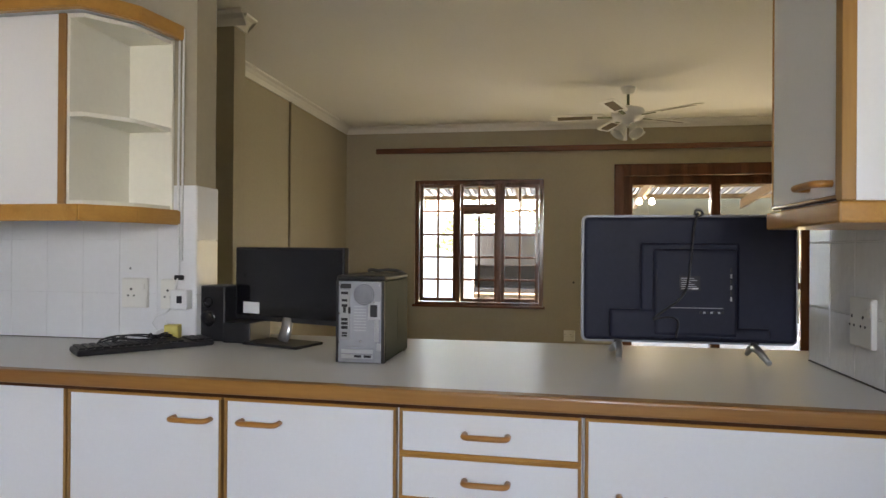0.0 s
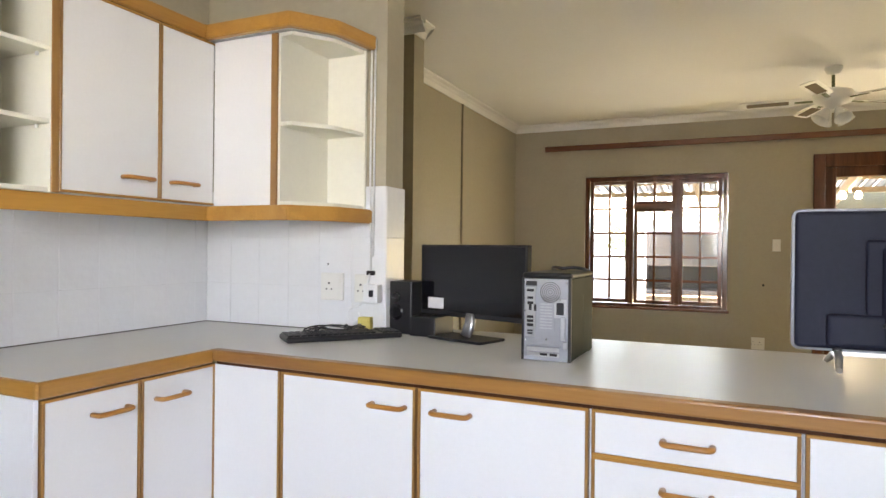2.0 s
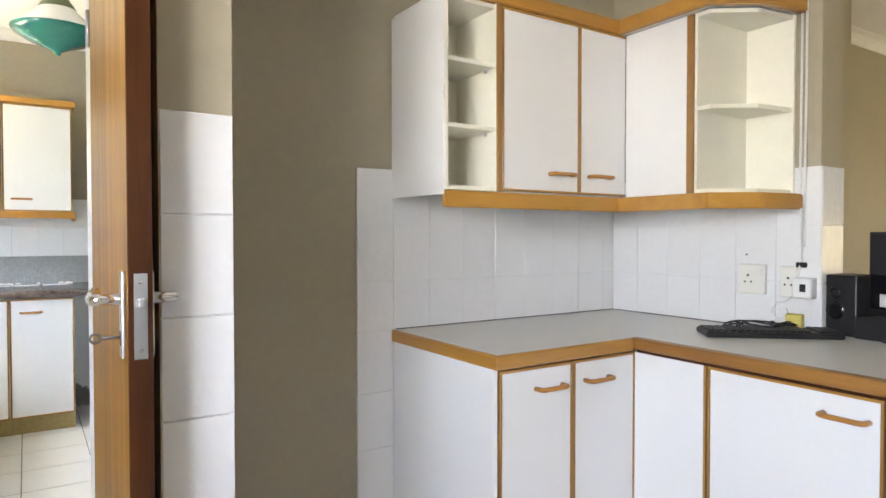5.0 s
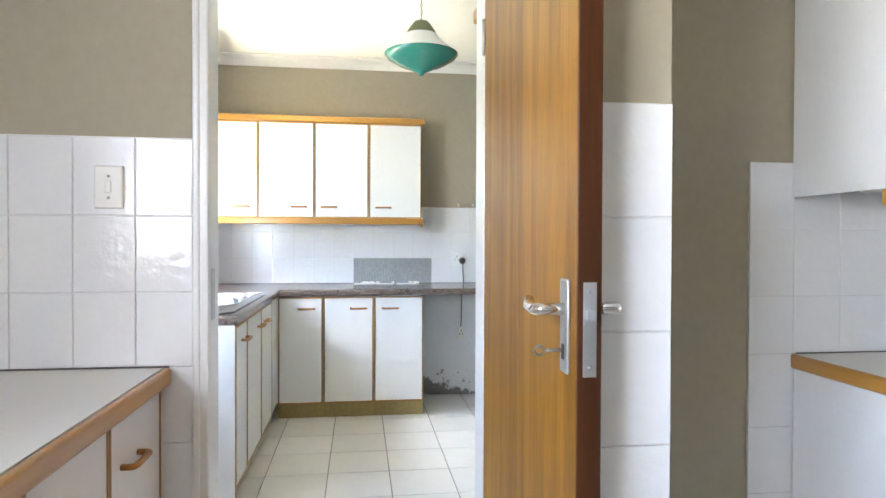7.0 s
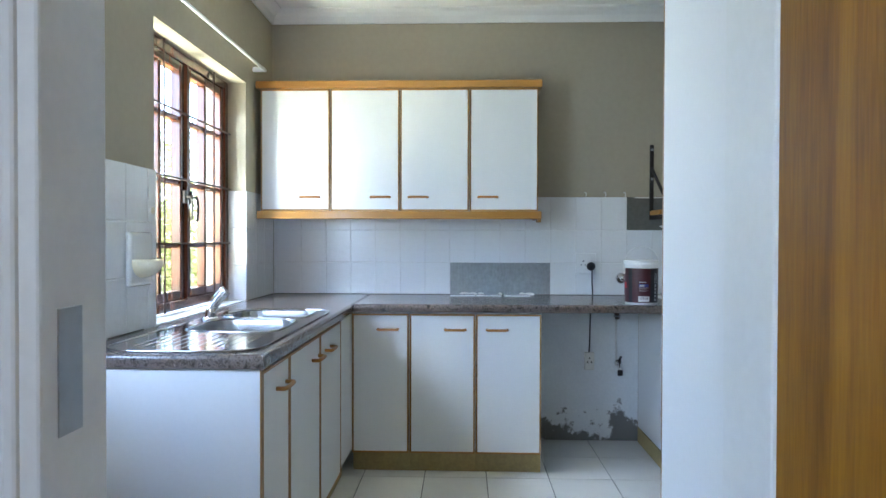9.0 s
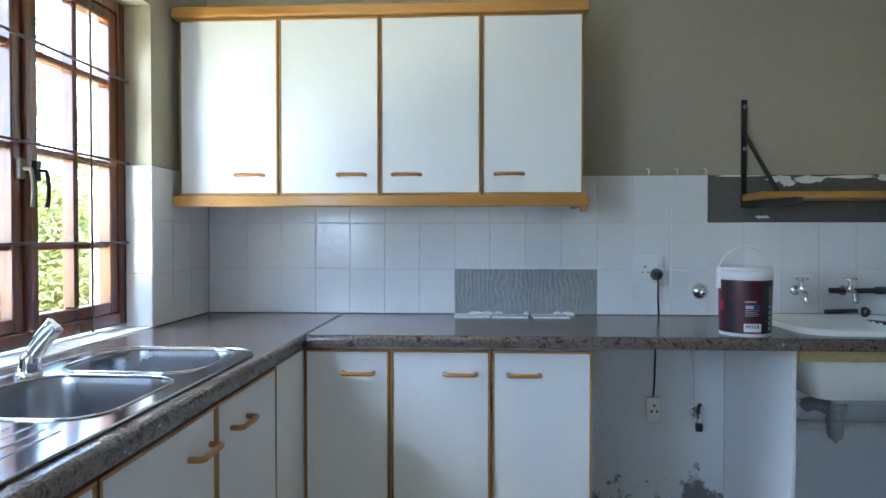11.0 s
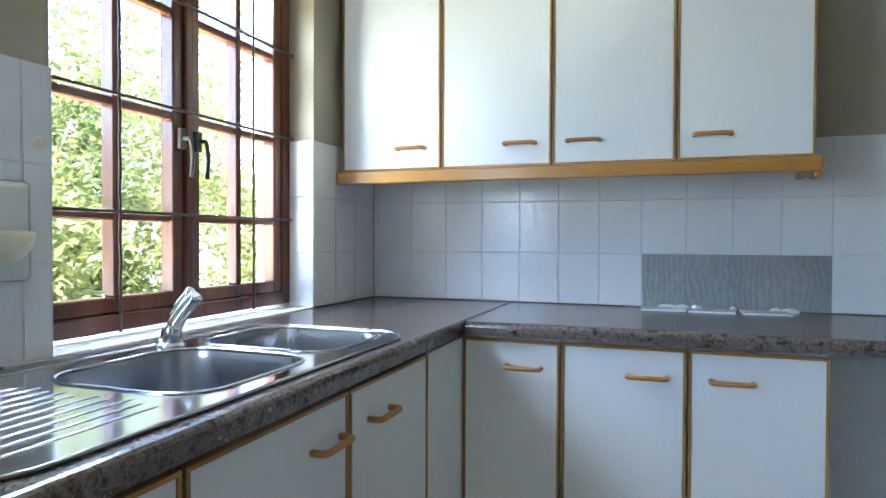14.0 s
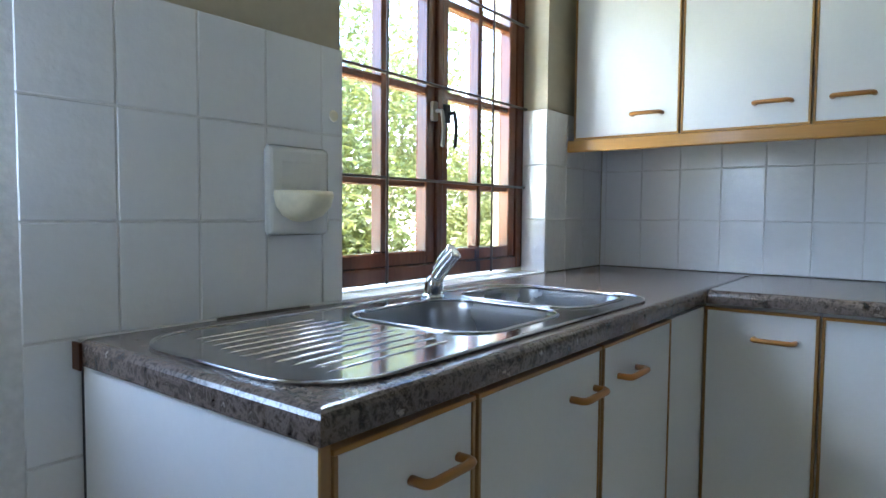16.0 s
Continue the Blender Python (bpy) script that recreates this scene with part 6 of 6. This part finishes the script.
structure("ground", slab(-400, 400, -400, 400, -0.5, -0.21), SOIL, "dry grassy garden ground")
structure("patio_floor", slab(2.0, 12.0, 8.752, 14.5, -0.20, -0.03), PAVING, "pale concrete patio floor")
structure("garden_path", slab(-3.0, 6.0, -1.3, -0.252, -0.208, -0.10), PAVING, "pale concrete path beside the house")
structure("house_roof", slab(-0.8, 9.4, -0.75, 8.80, 2.815, 2.90), ROOF_TIN, "flat roof edge over the house")

# patio roof
R0, R1, Y0_, Y1_ = 2.56, 2.16, 8.76, 12.6
tin = bmesh.new()
n = 240
top, low = [], []
for k in range(n + 1):
    x = 2.2 + (11.6 - 2.2) * k / n
    w = 0.018 * math.sin(2 * math.pi * x / 0.16)
    top.append(tin.verts.new((x, Y0_, R0 + 0.05 + w)))
    low.append(tin.verts.new((x, Y1_, R1 + 0.05 + w)))
for k in range(n):
    tin.faces.new((top[k], top[k + 1], low[k + 1], low[k])).smooth = True
bmesh.ops.solidify(tin, geom=list(tin.faces), thickness=0.002)
patio_roof = structure("patio_roof", tin, ROOF_TIN, "corrugated steel patio roof")
for y in (9.3, 10.4, 11.5, 12.45):
    z = R0 + (R1 - R0) * (y - Y0_) / (Y1_ - Y0_)
    part("purlin", slab(2.2, 11.6, y - 0.025, y + 0.025, z - 0.05, z + 0.026, 0.003, 1), BEAM, patio_roof)
for x in (3.3, 5.0, 6.9, 8.6, 10.4):
    b = bmesh.new()
    slab(x - 0.025, x + 0.025, Y0_, Y1_, -0.19, -0.05, 0.004, 1, b)
    for v in b.verts:
        v.co.z += R0 + (R1 - R0) * (v.co.y - Y0_) / (Y1_ - Y0_)
    part("rafter", b, BEAM, patio_roof)
for x in (4.05, 6.35, 9.6):
    post = thing("patio_post", pose(x, 12.45, -0.03), "white plastered patio post", "post", "patio posts")
    part("shaft", slab(-0.12, 0.12, -0.12, 0.12, 0, 2.03, 0.01, 2), LIMEWASH, post)
    part("base", slab(-0.15, 0.15, -0.15, 0.15, 0, 0.12, 0.01, 2), LIMEWASH, post)
lampo = thing("patio_lamp", pose(6.9, 11.40, 2.12), "lit twin patio spot lamp on a rafter", "lamp")
part("bracket", tube([(0, 0, 0.06), (0, 0, -0.05), (0, -0.03, -0.07)], 0.016, 8), ENAMEL, lampo)
for s in (-1, 1):
    part("bulb", lathe([(0, -0.05), (0.035, -0.04), (0.045, -0.01), (0.03, 0.03), (0.02, 0.05), (0, 0.05)], 16, m=pose(s * 0.09, -0.05, -0.12)), glow("lamp_glow", (1.0, 0.86, 0.6), 3.0), lampo, "glowing white bulb")
structure("patio_screen_wall", slab(6.9, 11.8, 13.0, 13.15, -0.2, 2.6), material("brown_screen_boards", (0.075, 0.06, 0.026), 0.8, vary=0.3), "brown boarded patio end wall")
structure("garden_wall", slab(-6, 12, 17.0, 17.2, -0.3, 2.1), LIMEWASH, "white plastered garden wall")
structure("garden_wall", slab(-12, 14, -9.2, -9.0, -0.3, 1.9), LIMEWASH, "white plastered boundary wall behind the garden")

braai = thing("barbecue", pose(4.75, 13.3, -0.21), "dark steel built-in barbecue on a brick base", "barbecue")
part("hood", slab(-0.75, 0.75, -0.35, 0.35, 1.18, 1.78, 0.02, 2), SOOT, braai)
part("fire_box", slab(-0.72, -0.64, -0.33, 0.33, 0.78, 1.18), SOOT, braai)
part("fire_box", slab(0.64, 0.72, -0.33, 0.33, 0.78, 1.18), SOOT, braai)
part("fire_box", slab(-0.64, 0.64, 0.25, 0.33, 0.78, 1.18), SOOT, braai)
part("hearth", slab(-0.80, 0.80, -0.40, 0.36, 0.70, 0.78, 0.01, 2), SOOT, braai)
base = part("base", slab(-0.70, 0.70, -0.30, 0.32, 0.0, 0.70), CLAY, braai)
for k in range(9):
    for r in range(4):
        part("brick", slab(-0.70 + k * 0.156, -0.70 + k * 0.156 + 0.148, -0.312, -0.299, 0.36 + r * 0.082, 0.36 + r * 0.082 + 0.074, 0.003, 1), CLAY, base)
bench = thing("garden_bench", pose(5.0, 12.0, -0.03), "low weathered timber patio bench", "bench")
part("seat", slab(-0.75, 0.75, -0.16, 0.16, 0.50, 0.56, 0.006, 1), BEAM, bench)
for x in (-0.62, 0.62):
    part("leg", slab(x - 0.05, x + 0.05, -0.14, 0.14, 0, 0.50, 0.006, 1), BEAM, bench)


def leaf_cloud(centres, count, size, seed, squash=0.8):
    """Many small folded leaves scattered round clump centres."""
    rng = random.Random(seed)
    b = bmesh.new()
    for k in range(count):
        cx, cy, cz, r = centres[rng.randrange(len(centres))]
        d = Vector((rng.gauss(0, 1), rng.gauss(0, 1), rng.gauss(0, 1))).normalized() * r * (0.45 + 0.6 * rng.random() ** 0.6)
        c = Vector((cx, cy, cz)) + Vector((d.x, d.y, d.z * squash))
        u = Vector((rng.gauss(0, 1), rng.gauss(0, 1), rng.gauss(0, 0.6))).normalized()
        v = u.cross(Vector((rng.gauss(0, 1), rng.gauss(0, 1), rng.gauss(0, 1)))).normalized()
        nn = u.cross(v)
        s = size * rng.uniform(0.6, 1.4)
        p = [c - u * s, c + v * s * 0.42 + nn * s * 0.12, c + u * s, c - v * s * 0.42 + nn * s * 0.12]
        q = [b.verts.new(x) for x in p]
        b.faces.new((q[0], q[1], q[2]))
        b.faces.new((q[0], q[2], q[3]))
    return b


def shrub(name, x, y, h, r, seed, mat, label, count=2600, size=0.06, trunk=0.05):
    rng = random.Random(seed)
    t = thing(name, pose(x, y, -0.21), label, "tree" if name == "tree" else "shrub", "garden plants")
    b = bmesh.new()
    centres = []
    lean = (rng.uniform(-0.2, 0.2), rng.uniform(-0.2, 0.2))
    fork = h * (0.35 if name == "tree" else 0.12)
    tube([(0, 0, 0), (lean[0] * 0.4, lean[1] * 0.4, fork * 0.5), (lean[0], lean[1], fork)], trunk, 8, b, taper=0.75)
    for k in range(9):
        a, up = 2.4 * k + rng.uniform(-0.4, 0.4), rng.uniform(0.45, 0.95)
        e = (lean[0] + r * 0.75 * math.cos(a) * (1.1 - 0.5 * up), lean[1] + r * 0.75 * math.sin(a) * (1.1 - 0.5 * up), h * up)
        mid = (e[0] * 0.45, e[1] * 0.45, fork + (e[2] - fork) * 0.6)
        tube([(lean[0], lean[1], fork), mid, e], trunk * 0.5, 6, b, taper=0.3)
        centres.append((*e, r * rng.uniform(0.32, 0.55)))
        centres.append((mid[0] * 1.3, mid[1] * 1.3, mid[2], r * rng.uniform(0.25, 0.42)))
    part("trunk", b, BARK, t)
    part("crown", leaf_cloud(centres, count, size, seed), mat, t, "uneven crown of small leaves")
    return t


for k, (x, y, h, r, mt, kind) in enumerate((
        (-0.9, -3.6, 2.6, 1.2, LEAF, "shrub"), (0.6, -4.6, 3.0, 1.3, LEAF_PALE, "shrub"), (-2.6, -4.8, 3.6, 1.6, LEAF, "tree"), (2.0, -5.4, 3.0, 1.5, LEAF, "shrub"),
        (-4.6, -4.2, 3.4, 1.6, LEAF_PALE, "shrub"), (-1.2, -6.6, 4.6, 2.0, LEAF_PALE, "tree"), (-6.0, -6.5, 5.0, 2.2, LEAF, "tree"), (1.0, -7.4, 4.4, 2.0, LEAF, "tree"),
        (-7.8, -4.2, 3.4, 1.6, LEAF, "shrub"), (-3.2, -2.6, 1.5, 0.8, LEAF_PALE, "shrub"), (-0.2, -3.0, 1.7, 1.0, LEAF_PALE, "shrub"), (-1.8, -3.6, 1.9, 1.1, LEAF, "shrub"), (0.9, -3.4, 1.6, 0.9, LEAF, "shrub"), (-4.2, -3.2, 1.8, 1.0, LEAF, "shrub"), (4.4, -4.5, 2.6, 1.3, LEAF, "shrub"))):
    shrub(kind, x, y, h, r, 20 + k, mt, "leafy green garden shrub outside the kitchen" if kind == "shrub" else "leafy garden tree behind the shrubs", 7200, 0.045 if kind == "shrub" else 0.055)
for k, (x, y) in enumerate(((-0.35, -2.2), (0.75, -2.5), (-1.9, -2.3))):
    sp_ = thing("spiky_plant", pose(x, y, -0.21), "spiky strap-leaved garden plant", "plant", "spiky plants")
    rng = random.Random(70 + k)
    for j in range(22):
        a, o, hh = rng.uniform(0, 6.283), rng.uniform(0.25, 0.6), rng.uniform(0.45, 1.0)
        pts = arc_points((0, 0, 0), (0.15 * o * math.cos(a), 0.15 * o * math.sin(a), hh), (o * math.cos(a), o * math.sin(a), hh * rng.uniform(0.6, 1.0)), 5)
        b = bmesh.new()
        sd = Vector((-math.sin(a), math.cos(a), 0)) * 0.025
        rr = [[b.verts.new(p + sd * (1 - i / 5.2)), b.verts.new(p + Vector((0, 0, 0.008)) * 0), b.verts.new(p - sd * (1 - i / 5.2))] for i, p in enumerate(pts)]
        for lo, hi in zip(rr, rr[1:]):
            for i in range(2):
                b.faces.new((lo[i], lo[i + 1], hi[i + 1], hi[i]))
        part("leaf", b, LEAF_PALE, sp_)
for k, (x, y, h, r, mt, kind) in enumerate(((6.2, 15.2, 1.3, 0.6, LEAF, "shrub"), (5.9, 14.9, 3.6, 1.2, LEAF_PALE, "tree"), (3.5, 15.8, 3.2, 1.1, LEAF, "tree"), (7.2, 15.9, 1.2, 0.7, LEAF, "shrub"), (4.9, 15.6, 0.7, 0.5, LEAF, "shrub"))):
    shrub(kind, x, y, h, r, 50 + k, mt, "small green shrub beyond the patio" if kind == "shrub" else "slender tree beyond the patio", 1200, 0.05)

# ---- tiles, piece by piece ----
structure("wall_cement", slab(-0.007, -0.0014, 1.110, 1.729, 0.898, 1.098), PATCH_LOW, "bare combed tile cement where tiles are missing")
structure("wall_cement", slab(-0.007, -0.0014, 2.197, 2.979, 1.302, 1.505), PATCH_HIGH, "bare dark tile cement behind the shelf")
rng = random.Random(5)
for y0, z0, w, h in ((2.44, 1.475, 0.10, 0.028), (2.56, 1.470, 0.13, 0.032), (2.50, 1.455, 0.06, 0.03), (2.70, 1.488, 0.2, 0.014), (2.90, 1.48, 0.05, 0.024), (2.225, 1.497, 0.2, 0.008), (2.40, 1.318, 0.06, 0.014)):
    out = [(y0 + w * 0.5 + w * 0.5 * math.cos(a) * (0.7 + 0.6 * rng.random()), z0 + h * 0.5 + h * 0.5 * math.sin(a) * (0.7 + 0.6 * rng.random())) for a in [2 * math.pi * k / 18 for k in range(18)]]
    f = sheet(out, [], 0, 0.0012)
    for v in f.verts:
        v.co = Vector((-0.0012 + v.co.z, v.co.x, v.co.y))
    bmesh.ops.recalc_face_normals(f, faces=list(f.faces))
    structure("paint_flake", f, FLAKE, "white paint left on the bare cement")


def grout(name, x0, x1, y0, y1, z0, z1, mat=None):
    return structure(name, slab(x0, x1, y0, y1, z0, z1), mat or GROUT, "white glazed wall tiles with grey joints")


ROWS3 = [0.902, 1.099, 1.301, 1.506]
g = grout("wall_tiles_1", -0.0068, -0.0022, 0.001, 2.978, 0.9005, 1.505)
tiling(g, pose(-0.0065, 0, 0, 0, 0, 90), steps(0.002, 2.972, 0.1552, 1.1085), ROWS3, lambda u, v: (1.1 < u < 1.735 and v < 1.1) or (u > 2.19 and v > 1.3))
g = grout("wall_tiles_2", 0.001, 0.483, -0.0068, -0.0022, 0.9005, 1.505)
tiling(g, pose(0.486, -0.0065, 0, 0, 0, 180), steps(0.0, 0.484, 0.155), ROWS3)
g = grout("wall_tiles_3", 1.512, 2.238, -0.0068, -0.0022, 0.0, 1.505)
tiling(g, pose(2.204 + 0.034, -0.0065, 0, 0, 0, 180), steps(0.034, 0.724, 0.157, 0.034 + 0.155), [0.09, 0.295, 0.497, 0.699] + ROWS3)
g = grout("wall_tiles_4", 0.480, 0.4845, -0.104, -0.0065, 0.898, 1.505)
tiling(g, pose(0.484, -0.104, 0, 0, 0, 90), [0.0, 0.104], ROWS3)
g = grout("wall_tiles_5", 2.236, 2.2405, -0.13, -0.0065, 0.0, 1.505)
tiling(g, pose(2.240, -0.13, 0, 0, 0, 90), [0.0, 0.130], [0.09, 0.295, 0.497, 0.699] + ROWS3)
g = grout("wall_tiles_6", 0.001, 1.20, 2.9742, 2.9788, 0.9005, 1.301)
tiling(g, pose(0.0, 2.9785, 0, 0, 0, 0), steps(0.008, 1.20, 0.155), ROWS3[:3])
# kitchen
KROWS = [0.9005, 1.075, 1.275, 1.477]
g = grout("wall_tiles_7", 3.2805, 3.285, 2.312, 3.615, 0.0, 1.476, GROUT_PALE)
tiling(g, pose(3.2803, 0, 0, 0, 0, 90), steps(2.311, 3.609, 0.155, 2.455), [0.08, 0.28, 0.48, 0.68] + KROWS[:1] + KROWS[1:], d=0.009, gap=0.0008)
g = grout("wall_tiles_8", 3.29, 4.196, 3.612, 3.6165, 0.9005, 1.476, GROUT_PALE)
tiling(g, pose(0, 3.6168, 0, 0, 0, 0), steps(3.291, 4.204, 0.155, 4.204), KROWS, d=0.009, gap=0.0008)
g = grout("wall_tiles_9", 4.1972, 4.2015, 3.612, 3.755, 0.9005, 1.476, GROUT_PALE)
tiling(g, pose(4.1972, 3.610, 0, 0, 0, 90), [0.0, 0.150], KROWS, d=0.009, gap=0.002)
g = grout("wall_tiles_10", 3.2805, 3.285, 0.0, 0.715, 0.0, 1.508, GROUT_PALE)
tiling(g, pose(3.2803, 0, 0, 0, 0, 90), steps(0.0, 0.715, 0.1545, 0.570), [0.09, 0.295, 0.497, 0.699] + ROWS3, d=0.009, gap=0.002)
g = grout("wall_tiles_11", 3.9855, 3.9895, 1.560, 1.699, 0.0, 1.480, GROUT_PALE)
tiling(g, pose(3.9853, 1.5605, 0, 0, 0, 90), [0.0, 0.139], [0.08, 0.28, 0.48, 0.68, 0.88, 1.08, 1.28, 1.48], d=0.009, gap=0.002)
g = grout("wall_tiles_12", 6.3075, 6.3118, 0.7, 3.659, 0.9005, 1.476, GROUT_PALE)
tiling(g, pose(6.3119, 3.660, 0, 0, 0, -90), steps(0.0, 2.9, 0.155), KROWS, d=0.007)
g = grout("wall_tiles_13", 3.987, 6.30, -0.0068, -0.0022, 0.9005, 1.08, GROUT_PALE)
tiling(floor_scullery, pose(0, 0, -0.0045, -90, 0, 0) , steps(0.0, 3.18, 0.334, 0.984), steps(0.0, 2.978, 0.3245, 0.342), mat=FLOOR_TILE, d=0.005, gap=0.005, fine=True)
tiling(floor_kitchen, pose(0, 0, -0.0045, -90, 0, 0), steps(3.30, 6.31, 0.334), steps(0.0, 3.70, 0.3245, 0.342), mat=FLOOR_TILE, d=0.005, gap=0.005, fine=True)
